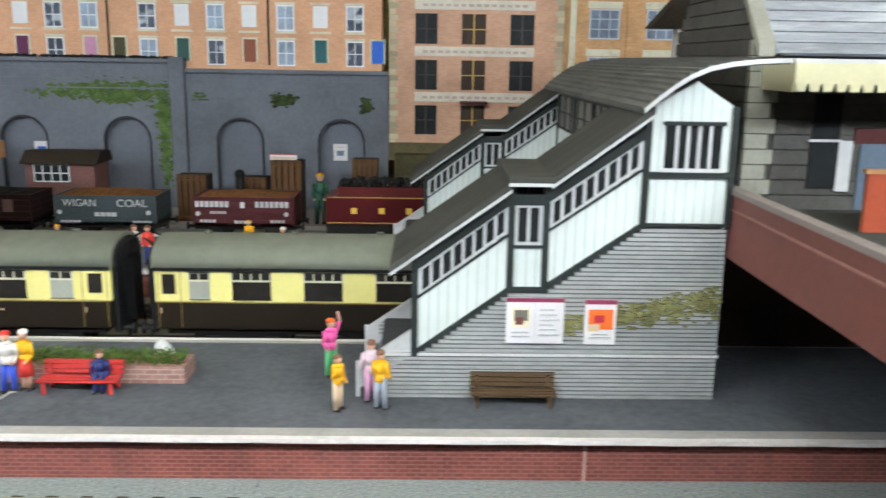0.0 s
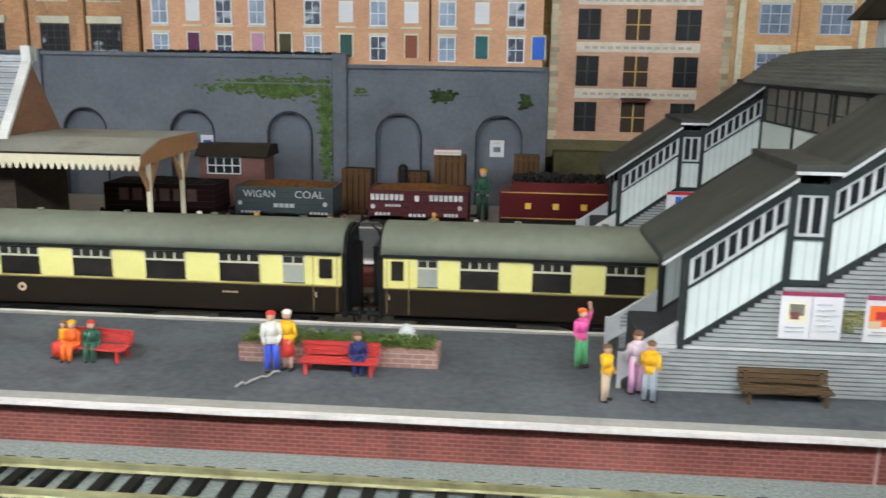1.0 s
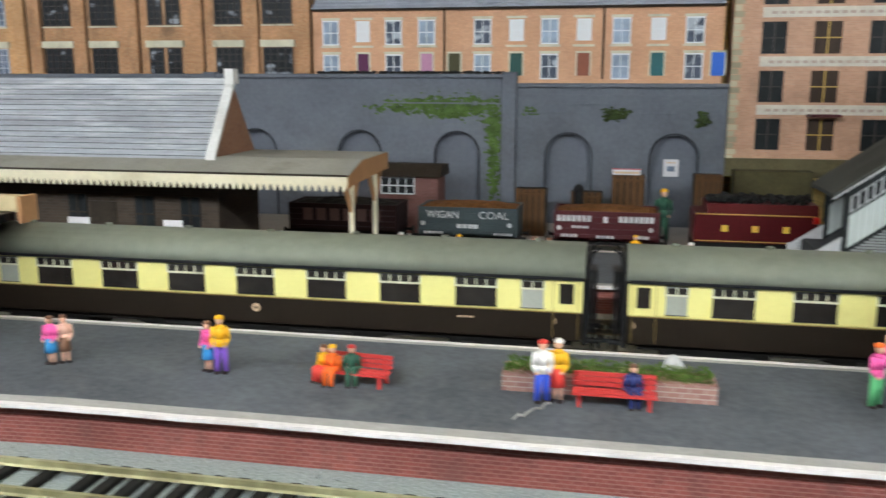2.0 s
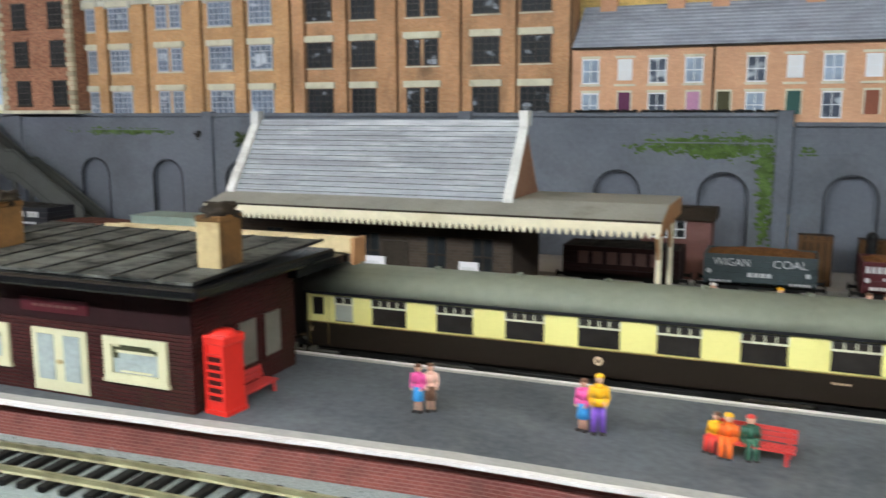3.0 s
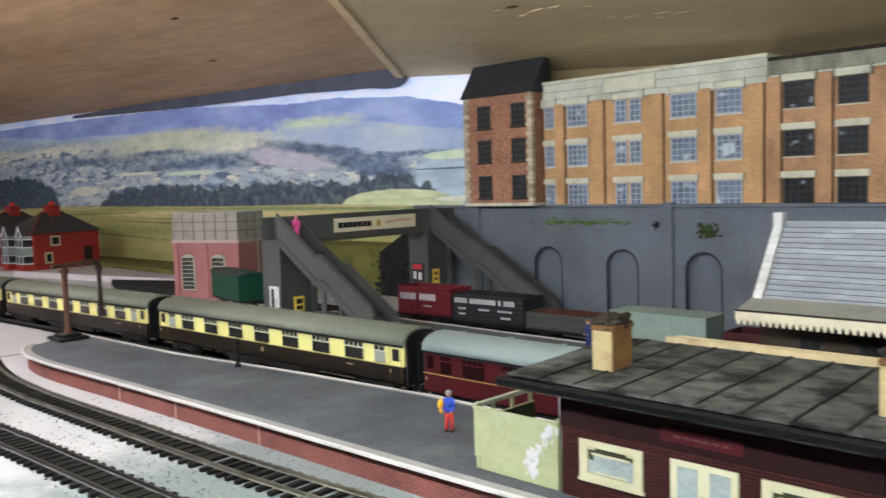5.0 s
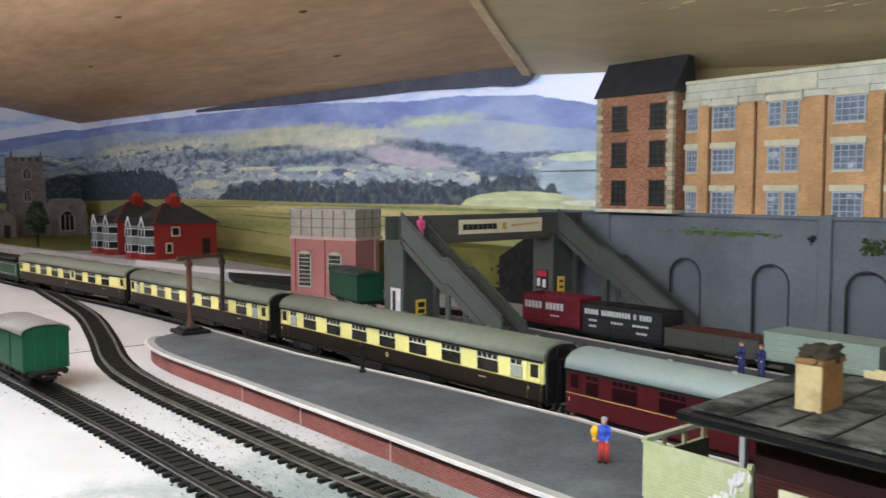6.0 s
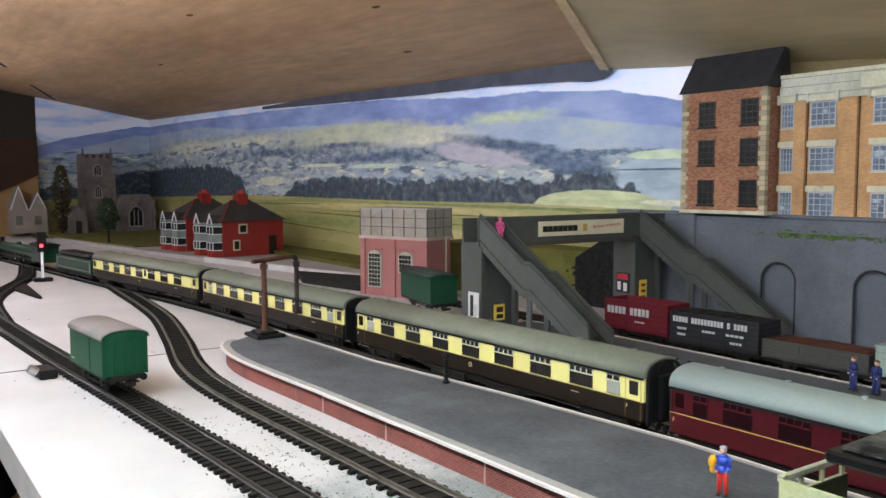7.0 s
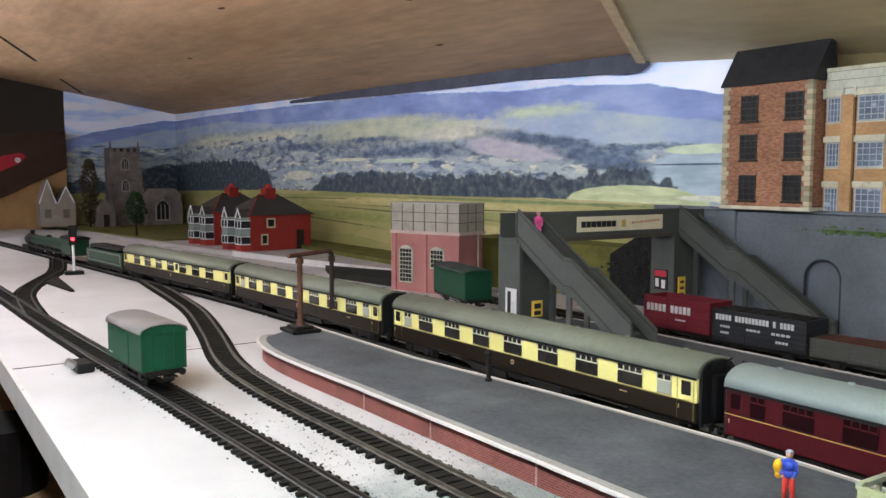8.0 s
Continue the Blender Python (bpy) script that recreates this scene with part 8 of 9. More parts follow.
# ---- grey footbridge at the far end ----
def grey_bridge():
    top = empty("footbridge", "dark grey footbridge with solid stair sides and an advert", "footbridge")
    bx0, bx1 = -1.062, -1.036
    quick("deck", [(bx0, bx1, 0.474, 0.735, 0.1020, 0.1045)], FB_GREY, top)
    for x in (bx0, bx1 - 0.0016):
        quick("parapet", [(x, x + 0.0016, 0.474, 0.735, 0.1045, 0.1265)], FB_GREY, top)
        quick("cap_rail", [(x - 0.0006, x + 0.0022, 0.474, 0.735, 0.1265, 0.1280)], FB_GREY, top)
    quick("beam", [(bx1 - 0.0004, bx1 + 0.0010, 0.474, 0.735, 0.1000, 0.1040)], mat("beam_brown", (0.07, 0.06, 0.05), 0.6), top)
    for ya, yb in ((0.4745, 0.520), (0.684, 0.726)):
        pier = quick("pier", [(bx0 - 0.002, bx1 + 0.004, ya, ya + 0.004, GROUND, 0.1020), (bx0 - 0.002, bx1 + 0.004, yb - 0.004, yb, GROUND, 0.1020), (bx0 - 0.002, bx0 + 0.002, ya + 0.004, yb - 0.004, GROUND, 0.1020)], FB_GREY, top)
        quick("band", [(bx0 - 0.003, bx1 + 0.005, ya - 0.0008, ya + 0.002, 0.0985, 0.1005), (bx0 - 0.003, bx1 + 0.005, ya - 0.0008, ya + 0.002, 0.1040, 0.1050)], FB_GREY, pier)
        quick("back_plate", [(bx1 - 0.004, bx1 - 0.002, ya + 0.004, yb - 0.004, GROUND, 0.1020)], FB_GREY, pier)
    for ya, yb, zb in ((0.4750, 0.5060, TOP), (0.6950, 0.7260, 0.0075)):
        line = [(-1.036, 0.1045), (-0.972, 0.0640), (-0.962, 0.0640), (-0.962 + (0.0640 - zb) * 1.6, zb)]
        for y in (ya, yb - 0.0018):
            bm = bmesh.new()
            rise = 0.0285 if y == ya else 0.0195
            prism(bm, [(x, z - 0.004) for x, z in line[:3]] + [(line[3][0] - 0.006, zb), (line[3][0] + 0.002, zb)] + [(x, z + rise) for x, z in line[::-1]], y, y + 0.0018)
            side = part("stair_side", bm, FB_GREY, top, "solid grey stair side")
            for dz in (0.0035, 0.0165 if y != ya else 0.0255):
                bm = bmesh.new()
                for (xa, za), (xb, zb2) in zip(line, line[1:]):
                    prism(bm, [(xa, za + dz), (xb, zb2 + dz), (xb, zb2 + dz + 0.0011), (xa, za + dz + 0.0011)], y - 0.0006, y + 0.0024)
                part("moulding", bm, FB_DARK, side)
        n = 16
        for i in range(n):
            t = (i + 0.5) / n
            x = -1.036 + (line[3][0] + 1.036) * t
            z = 0.1045 + (zb - 0.1045) * t
            quick("tread", [(x - 0.0055, x + 0.0055, ya + 0.0018, yb - 0.0018, z - 0.0015, z + 0.0005)], FB_GREY, top)
        for y in (ya + 0.004, yb - 0.006):
            quick("prop", [(-0.972, -0.966, y, y + 0.002, zb, 0.064)], FB_GREY, top)
    sign = quick("advert_board", [(bx1 + 0.0004, bx1 + 0.0016, 0.548, 0.668, 0.1085, 0.1235)], CREAM_TRIM, top, "cream enamel advert board")
    xs = bx1 + 0.0016
    bm = bmesh.new()
    for i in range(7):
        box(bm, xs, xs + 0.0004, 0.553 + 0.0068 * i, 0.5591 + 0.0068 * i, 0.1128, 0.1188)
    part("lettering", bm, INK_BLACK, sign)
    quick("emblem", [(xs, xs + 0.0004, 0.608, 0.6135, 0.1120, 0.1195)], GOLD, sign)
    pink = mat("strap_pink", (0.62, 0.34, 0.22), 0.6)
    for i in range(7):
        quick("strapline", [(xs, xs + 0.0004, 0.622 + 0.006 * i, 0.6268 + 0.006 * i, 0.1150 + 0.0003 * i, 0.1172 + 0.0003 * i)], pink, sign)
    return top


grey_bridge()
poster("poster", -1.0505, -1.0340, 0.029, 0.058, 0.4732, [(0.2, 0.5, 0.2, 0.9, INK_BLACK), (0.55, 0.85, 0.1, 0.6, PALE_FRAME)], "white bill on the footbridge pier")
chest = empty("notice", "yellow and black notice on the footbridge pier", "notice")
quick("sheet", [(-1.0310, -1.0298, 0.4885, 0.5010, 0.031, 0.046)], INK_YELLOW, chest)
quick("print", [(-1.0298, -1.0294, 0.4910, 0.4990, 0.0385, 0.0435)], INK_BLACK, chest)
quick("print", [(-1.0298, -1.0294, 0.4910, 0.4990, 0.0325, 0.0365)], INK_BLACK, chest)
chest = empty("notice", "yellow board with dark print under the far stair", "notice")
quick("sheet", [(-1.0310, -1.0298, 0.6895, 0.7005, 0.033, 0.056)], INK_YELLOW, chest)
for k in range(3):
    quick("print", [(-1.0298, -1.0294, 0.6920, 0.6980, 0.036 + 0.0065 * k, 0.039 + 0.0065 * k)], GIRDER, chest)
chest = empty("notice", "red, black and white bill on the far pier", "notice")
quick("sheet", [(-1.0575, -1.0395, 0.6825, 0.6838, 0.041, 0.063)], INK_BLACK, chest)
quick("print", [(-1.0565, -1.0405, 0.6821, 0.6825, 0.0555, 0.0620)], INK_RED, chest)
quick("print", [(-1.0555, -1.0510, 0.6821, 0.6825, 0.0440, 0.0530)], PAPER, chest)
quick("print", [(-1.0470, -1.0420, 0.6821, 0.6825, 0.0430, 0.0520)], PAPER, chest)

# black sloped block standing in for the dark rear stair flight behind the grey bridge
bm = bmesh.new()
prism(bm, [(-1.31, GROUND), (-1.224, 0.047), (-1.147, 0.089), (-1.118, 0.104), (-1.118, GROUND)], 0.745, 0.800)
rnd = random.Random(14)
for i in range(260):
    x = rnd.uniform(-1.28, -1.12)
    ztop = 0.0045 + (x + 1.31) * 0.52
    z = rnd.uniform(0.1, 0.78) * ztop + 0.003
    blob(bm, (x, 0.7445, z), rnd.uniform(0.002, 0.005), 0, (1.4, 0.35, 0.7), 0.9, 1)
for f in bm.faces:
    f.smooth = False
tagged(mesh_ob("embankment", bm, ROCK), "black rocky slope standing in for the dark rear stair flight", "embankment", "", "structure")


# ---- water tower ----
TANK_WINDOW = mat("dull_cream_bars", (0.42, 0.42, 0.34), 0.6, var=0.15)


def water_tower():
    at = Matrix.Translation((-1.445, 0.576, GROUND)) @ Matrix.Rotation(math.atan2(0.039, 0.110), 4, "Z")
    top = empty("water_tower", "pink brick water tower with a panelled grey tank", "water tower", "", "", at)
    W, D = 0.117, 0.056
    quick("base", [(0.001, W - 0.001, 0.001, D - 0.001, 0, 0.083)], WT_BRICK, top)
    quick("cornice", [(-0.002, W + 0.002, -0.002, D + 0.002, 0.0800, 0.0845)], mat("cornice_pink", (0.48, 0.36, 0.33), 0.7), top)
    quick("tank", [(0.0, W, 0.0, D, 0.0845, 0.1215)], WT_TANK, top, "grey panelled tank")
    dark = mat("tank_seam", (0.14, 0.12, 0.10), 0.6)
    for i in range(7):
        x = W * i / 6
        quick("seam", [(x - 0.0006, x + 0.0006, -0.0007, 0.0, 0.0845, 0.1215)], dark, top)
    for i in range(4):
        y = D * i / 3
        quick("seam", [(W, W + 0.0007, y - 0.0006, y + 0.0006, 0.0845, 0.1215)], dark, top)
    for z in (0.0965, 0.1090):
        quick("seam", [(0, W + 0.0007, -0.0008, 0.0, z, z + 0.001), (W, W + 0.0008, 0, D, z, z + 0.001)], dark, top)
    quick("rim", [(-0.001, W + 0.001, -0.001, D + 0.001, 0.1215, 0.1230)], mat("rim_grey", (0.42, 0.40, 0.38), 0.6), top)
    for x, z0, z1 in ((0.026, 0.012, 0.062), (0.080, 0.034, 0.062)):
        n = 8
        arc = [(x + 0.012 * math.cos(math.pi * i / n), z1 - 0.006 + 0.008 * math.sin(math.pi * i / n)) for i in range(n + 1)]
        bm = bmesh.new()
        prism(bm, [(x - 0.012, z0), (x + 0.012, z0)] + arc, -0.0006, 0.0012)
        win = part("window", bm, TANK_WINDOW, top, "white arched window")
        bm = bmesh.new()
        cols, rows = 4, 8 if z0 < 0.02 else 4
        for i in range(cols):
            for j in range(rows):
                box(bm, x - 0.0102 + 0.0052 * i, x - 0.0060 + 0.0052 * i, -0.0010, -0.0006, z0 + 0.002 + (z1 - z0 - 0.004) / rows * j, z0 + 0.0008 + (z1 - z0 - 0.004) / rows * (j + 1))
        part("pane", bm, DARK_GLASS, win)
        quick("arch_brick", [(x - 0.014, x + 0.014, -0.0012, 0.0, z1 + 0.0028, z1 + 0.0048)], WT_BRICK, top)
    for x in (0.004, W / 2, W - 0.004):
        quick("pilaster", [(x - 0.004, x + 0.004, -0.0010, 0.0012, 0, 0.080)], WT_BRICK, top)
    bm = bmesh.new()
    rod(bm, (W + 0.003, D * 0.7, 0.0), (W + 0.003, D * 0.7, 0.083), 0.0012, 8)
    part("pipe", bm, TANK_WINDOW, top)
    return top


water_tower()


# ---- houses, church and green at the far end ----
bm = bmesh.new()
prism(bm, [(-1.46, 0.690), (-1.72, 0.630), (-2.05, 0.560), (-2.60, 0.480), (-3.0, 0.44), (-3.0, 0.800), (-1.46, 0.800)], GROUND, 0.0125, "z")
structure("pavement", bm, ROAD, "pale raised road in front of the houses", "road")
bm = bmesh.new()
prism(bm, [(-1.46, 0.6895), (-1.72, 0.6295), (-2.05, 0.5595), (-2.06, 0.5625), (-1.72, 0.6345), (-1.46, 0.6945)], GROUND, 0.0150, "z")
structure("kerb", bm, mat("kerb_white", (0.62, 0.61, 0.62), 0.7, var=0.1), "white kerb of the raised road", "kerb")
bm = bmesh.new()
prism(bm, [(-2.42, 0.52), (-3.2, 0.40), (-3.2, 0.79), (-2.42, 0.79)], 0.0126, 0.016, "z")
structure("ground_green", bm, FIELD, "dull green churchyard grass", "grass")
bm = bmesh.new()
prism(bm, [(-1.455, 0.70), (-2.20, 0.715), (-2.20, 0.80), (-1.455, 0.80)], 0.0126, 0.020, "z")
prism(bm, [(-1.10, 0.76), (-1.455, 0.70), (-1.455, 0.80), (-1.10, 0.80)], GROUND, 0.075, "z")
structure("ground_bank", bm, FIELD, "grassy bank against the printed sheet", "grass")


def house(label, at):
    top = empty("house", label, "house", "red semi-detached houses", "", at)
    W, D, H = 0.105, 0.140, 0.072
    quick("wall", [(-W, 0, 0, D, 0, H)], HOUSE_RED, top, "bright red brick wall")
    bm = bmesh.new()
    v = [bm.verts.new(p) for p in ((-W - 0.006, -0.006, H), (0.006, -0.006, H), (0.006, D + 0.006, H), (-W - 0.006, D + 0.006, H), (-W / 2, D * 0.33, H + 0.040), (-W / 2, D * 0.67, H + 0.040))]
    for f in ((0, 1, 4), (1, 2, 5, 4), (2, 3, 5), (3, 0, 4, 5), (3, 2, 1, 0)):
        bm.faces.new([v[i] for i in f])
    part("roof", bm, HOUSE_ROOF, top, "black hipped tile roof")
    bm = bmesh.new()
    rod(bm, (0.006, -0.006, H), (-W / 2, D * 0.33, H + 0.0405), 0.0012, 6)
    rod(bm, (-W / 2, D * 0.33, H + 0.0405), (-W / 2, D * 0.67, H + 0.0405), 0.0014, 6)
    part("ridge_tiles", bm, HOUSE_RED, top)
    ch = quick("chimney", [(-W / 2 - 0.012, -W / 2 + 0.012, D * 0.42, D * 0.58, H + 0.030, H + 0.054)], HOUSE_RED, top)
    for k in (-0.006, 0.006):
        bm = bmesh.new()
        rod(bm, (-W / 2 + k, D / 2, H + 0.054), (-W / 2 + k, D / 2, H + 0.062), 0.0028, 8)
        part("pot", bm, RED_PAINT, ch)
    for y, z, w, h in ((0.045, 0.046, 0.020, 0.020), (0.030, 0.012, 0.016, 0.022)):
        win = quick("window", [(0, 0.0010, y - w / 2, y + w / 2, z, z + h)], WIN_CREAM, top)
        quick("pane", [(0.0010, 0.0014, y - w / 2 + 0.003, y + w / 2 - 0.003, z + 0.003, z + h - 0.003)], DARK_GLASS, win)
    quick("door", [(0, 0.0010, 0.105, 0.123, 0, 0.040)], SOOT_SHADE, top)
    for x in (-W + 0.024, -0.024):
        bm = bmesh.new()
        prism(bm, [(x - 0.020, 0), (x + 0.020, 0), (x + 0.012, -0.016), (x - 0.012, -0.016)], 0, H - 0.004, "z")
        bay = part("bay", bm, BAY_GREEN, top, "green tiled bay window")
        for z in (0.013, 0.045):
            bm = bmesh.new()
            prism(bm, [(x - 0.0208, 0), (x + 0.0208, 0), (x + 0.0126, -0.0168), (x - 0.0126, -0.0168)], z + 0.0005, z + 0.002, "z")
            prism(bm, [(x - 0.0208, 0), (x + 0.0208, 0), (x + 0.0126, -0.0168), (x - 0.0126, -0.0168)], z + 0.016, z + 0.0172, "z")
            part("bay_rail", bm, SASH, bay, "white window rail")
            bm = bmesh.new()
            prism(bm, [(x - 0.0203, 0), (x + 0.0203, 0), (x + 0.0122, -0.0163), (x - 0.0122, -0.0163)], z + 0.002, z + 0.016, "z")
            part("bay_pane", bm, DARK_GLASS, bay)
            for px, py in ((-0.0126, -0.0166), (0.0, -0.0168), (0.0126, -0.0166)):
                quick("bay_bar", [(x + px - 0.0005, x + px + 0.0005, py - 0.0006, py + 0.0008, z + 0.002, z + 0.016)], SASH, bay)
        bm = bmesh.new()
        prism(bm, [(x - 0.0205, 0), (x + 0.0205, 0), (x + 0.0124, -0.0165), (x - 0.0124, -0.0165)], 0, 0.0125, "z")
        part("bay_base", bm, HOUSE_RED, bay)
        bm = bmesh.new()
        prism(bm, [(x - 0.011, H - 0.004), (x + 0.011, H - 0.004), (x, H + 0.013)], -0.0155, 0.02)
        part("bay_gable", bm, HOUSE_ROOF, bay, "dark bay gable")
        bm = bmesh.new()
        for k in (-1, 1):
            prism(bm, [(x + k * 0.0125, H - 0.006), (x + k * 0.0098, H - 0.006), (x, H + 0.0108), (x, H + 0.0155)], -0.0172, -0.0156)
        part("barge_board", bm, SASH, bay, "white barge boards")
    return top


house("red brick house with green bay windows and hipped roof", pose(-2.042, 0.596, 0.0125, 0, 0, 8))
house("red brick house with green bays, standing behind its neighbour", pose(-2.228, 0.583, 0.0125, 0, 0, 8))


def church():
    top = empty("church", "grey stone parish church with a square tower", "church")
    x = -3.10
    tower = quick("tower", [(x - 0.05, x + 0.02, 0.552, 0.640, 0.016, 0.236)], CHURCH, top, "square stone tower")
    for z in (0.094, 0.170, 0.228):
        quick("string_course", [(x - 0.051, x + 0.0225, 0.550, 0.642, z, z + 0.004)], CHURCH, tower)
    for i in range(5):
        quick("battlement", [(x - 0.05, x + 0.021, 0.552 + 0.0195 * i, 0.562 + 0.0195 * i, 0.236, 0.248)], CHURCH, top)
    for y0, y1 in ((0.543, 0.556), (0.634, 0.645)):
        for z, d in ((0.190, 0.026), (0.130, 0.033), (0.075, 0.040)):
            quick("buttress", [(x + 0.019, x + d, y0, y1, 0.016, z)], CHURCH, top)
    for y0, y1 in ((0.552, 0.560), (0.632, 0.640)):
        bm = bmesh.new()
        rod(bm, (x + 0.016, (y0 + y1) / 2, 0.246), (x + 0.016, (y0 + y1) / 2, 0.268), 0.0045, 6, 0.001)
        part("pinnacle", bm, CHURCH, top)
    quick("nave", [(x - 0.06, x + 0.05, 0.640, 0.752, 0.016, 0.102)], CHURCH, top)
    bm = bmesh.new()
    prism(bm, [(0.636, 0.102), (0.756, 0.102), (0.735, 0.126), (0.655, 0.126)], x - 0.06, x + 0.051, "x")
    part("roof", bm, CHURCH, top)
    quick("parapet", [(x + 0.0495, x + 0.053, 0.640, 0.752, 0.096, 0.103)], CHURCH, top)
    for y0 in (0.640, 0.744):
        quick("buttress", [(x + 0.049, x + 0.062, y0, y0 + 0.008, 0.016, 0.085)], CHURCH, top)
    porch = quick("porch", [(x, x + 0.09, 0.500, 0.548, 0.016, 0.066)], CHURCH, top)
    bm = bmesh.new()
    prism(bm, [(0.496, 0.066), (0.552, 0.066), (0.524, 0.094)], x, x + 0.092, "x")
    part("porch_gable", bm, CHURCH, porch)
    quick("porch_door", [(x + 0.0895, x + 0.0915, 0.516, 0.532, 0.016, 0.052)], SOOT_SHADE, porch)
    for y, w, z0, z1 in ((0.696, 0.018, 0.032, 0.090), (0.596, 0.009, 0.185, 0.215), (0.596, 0.008, 0.120, 0.150)):
        xx = x + (0.05 if y > 0.64 else 0.02)
        frame_w = w + 0.004
        bm = bmesh.new()
        prism(bm, [(y - frame_w, z0 - 0.004), (y + frame_w, z0 - 0.004), (y + frame_w, z1 - w), (y, z1 + 0.005), (y - frame_w, z1 - w)], xx, xx + 0.0015, "x")
        hood = part("window_surround", bm, mat("church_dressing", (0.34, 0.32, 0.31), 0.85, var=0.2) if y > 0.64 else bpy.data.materials["church_dressing"], top)
        bm = bmesh.new()
        prism(bm, [(y - w, z0), (y + w, z0), (y + w, z1 - w), (y + w * 0.5, z1 - w * 0.3), (y, z1), (y - w * 0.5, z1 - w * 0.3), (y - w, z1 - w)], xx + 0.0015, xx + 0.0025, "x")
        part("window", bm, DARK_GLASS, hood, "dark arched window")
        quick("mullion", [(xx + 0.0025, xx + 0.0035, y + k * w - 0.0012, y + k * w + 0.0012, z0, z1 - w * 0.6) for k in (-0.34, 0.34)], bpy.data.materials["church_dressing"], hood)
    return top

church()
cot = empty("cottage", "pale stone cottage with two gables", "cottage")
quick("wall", [(-3.2, -3.12, 0.365, 0.460, 0.016, 0.085)], mat("cottage_stone", (0.33, 0.29, 0.25), 0.85, var=0.2), cot)
for y in (0.385, 0.435):
    bm = bmesh.new()
    prism(bm, [(y - 0.022, 0.085), (y + 0.022, 0.085), (y, 0.150 if y < 0.4 else 0.130)], -3.2, -3.118, "x")
    part("gable", bm, bpy.data.materials["cottage_stone"], cot)
    zt = 0.150 if y < 0.4 else 0.130
    bm = bmesh.new()
    for k in (-1, 1):
        prism(bm, [(y + k * 0.025, 0.083), (y + k * 0.021, 0.083), (y, zt - 0.002), (y, zt + 0.005)], -3.118, -3.1155, "x")
    part("barge_board", bm, SASH, cot, "pale barge boards")
    quick("window", [(-3.12, -3.1185, y - 0.009, y + 0.009, 0.040, 0.066)], SMOKY, cot)


def crown_tree(name, x, y, z, h, r, label, material, trunk=0.25, n=900, seed=1, cone=0.0, squash=1.0):
    top = empty(name, label, "tree")
    bm = bmesh.new()
    rod(bm, (x, y, z), (x, y, z + h * 0.7), r * 0.10, 8, r * 0.04)
    rnd = random.Random(seed)
    for i in range(5):
        a = rnd.uniform(0, 6.28)
        rod(bm, (x, y, z + h * (trunk + 0.08 * i)), (x + r * 0.6 * math.cos(a), y + r * 0.6 * math.sin(a), z + h * (trunk + 0.15 + 0.1 * i)), r * 0.04, 5, r * 0.015)
    part("trunk", bm, SOOT_SHADE, top)
    bm = bmesh.new()
    for i in range(n):
        t = rnd.uniform(0, 1)
        zz = z + h * (trunk + (1 - trunk) * t)
        rr = r * ((1 - t) ** 0.8 if cone else math.sin(math.pi * (0.12 + 0.85 * t)) ** 0.6) * (0.75 + 0.35 * noise.noise((seed + t * 4, math.floor(t * 7), 0.3)))
        a, q = rnd.uniform(0, 6.28), rnd.uniform(0.5, 1.0)
        c = Vector((x + rr * q * math.cos(a), y + rr * q * math.sin(a), zz))
        s = r * rnd.uniform(0.07, 0.16)
        vs = [bm.verts.new(c + Vector((rnd.uniform(-s, s), rnd.uniform(-s, s), rnd.uniform(-s, s)))) for _ in range(4)]
        for f in ((0, 1, 2), (0, 2, 3), (0, 3, 1), (1, 3, 2)):
            bm.faces.new([vs[k] for k in f])
    part("crown", bm, material, top)
    return top


crown_tree("tree", -2.585, 0.505, 0.0125, 0.112, 0.032, "small dark green round-headed model tree", LEAF, 0.32, 900, 3)
crown_tree("yew_tree", -3.05, 0.488, 0.016, 0.195, 0.036, "tall brown-green columnar yew", YEW, 0.05, 1400, 4)
crown_tree("fir_tree", -1.70, 0.745, 0.020, 0.052, 0.020, "small dark conical fir", LEAF, 0.08, 500, 5, 1.0)
for i, (bx, by, br) in enumerate(((-1.655, 0.752, 0.016), (-1.60, 0.758, 0.014), (-1.56, 0.750, 0.016), (-1.50, 0.745, 0.020), (-1.475, 0.735, 0.022))):
    crown_tree("bush", bx, by, 0.019, br * 1.9, br, "low pale green bush by the road", mat("bush_pale_%d" % i, (0.16, 0.17, 0.06), 0.95, var=0.4, big=150), 0.02, 350, 10 + i)


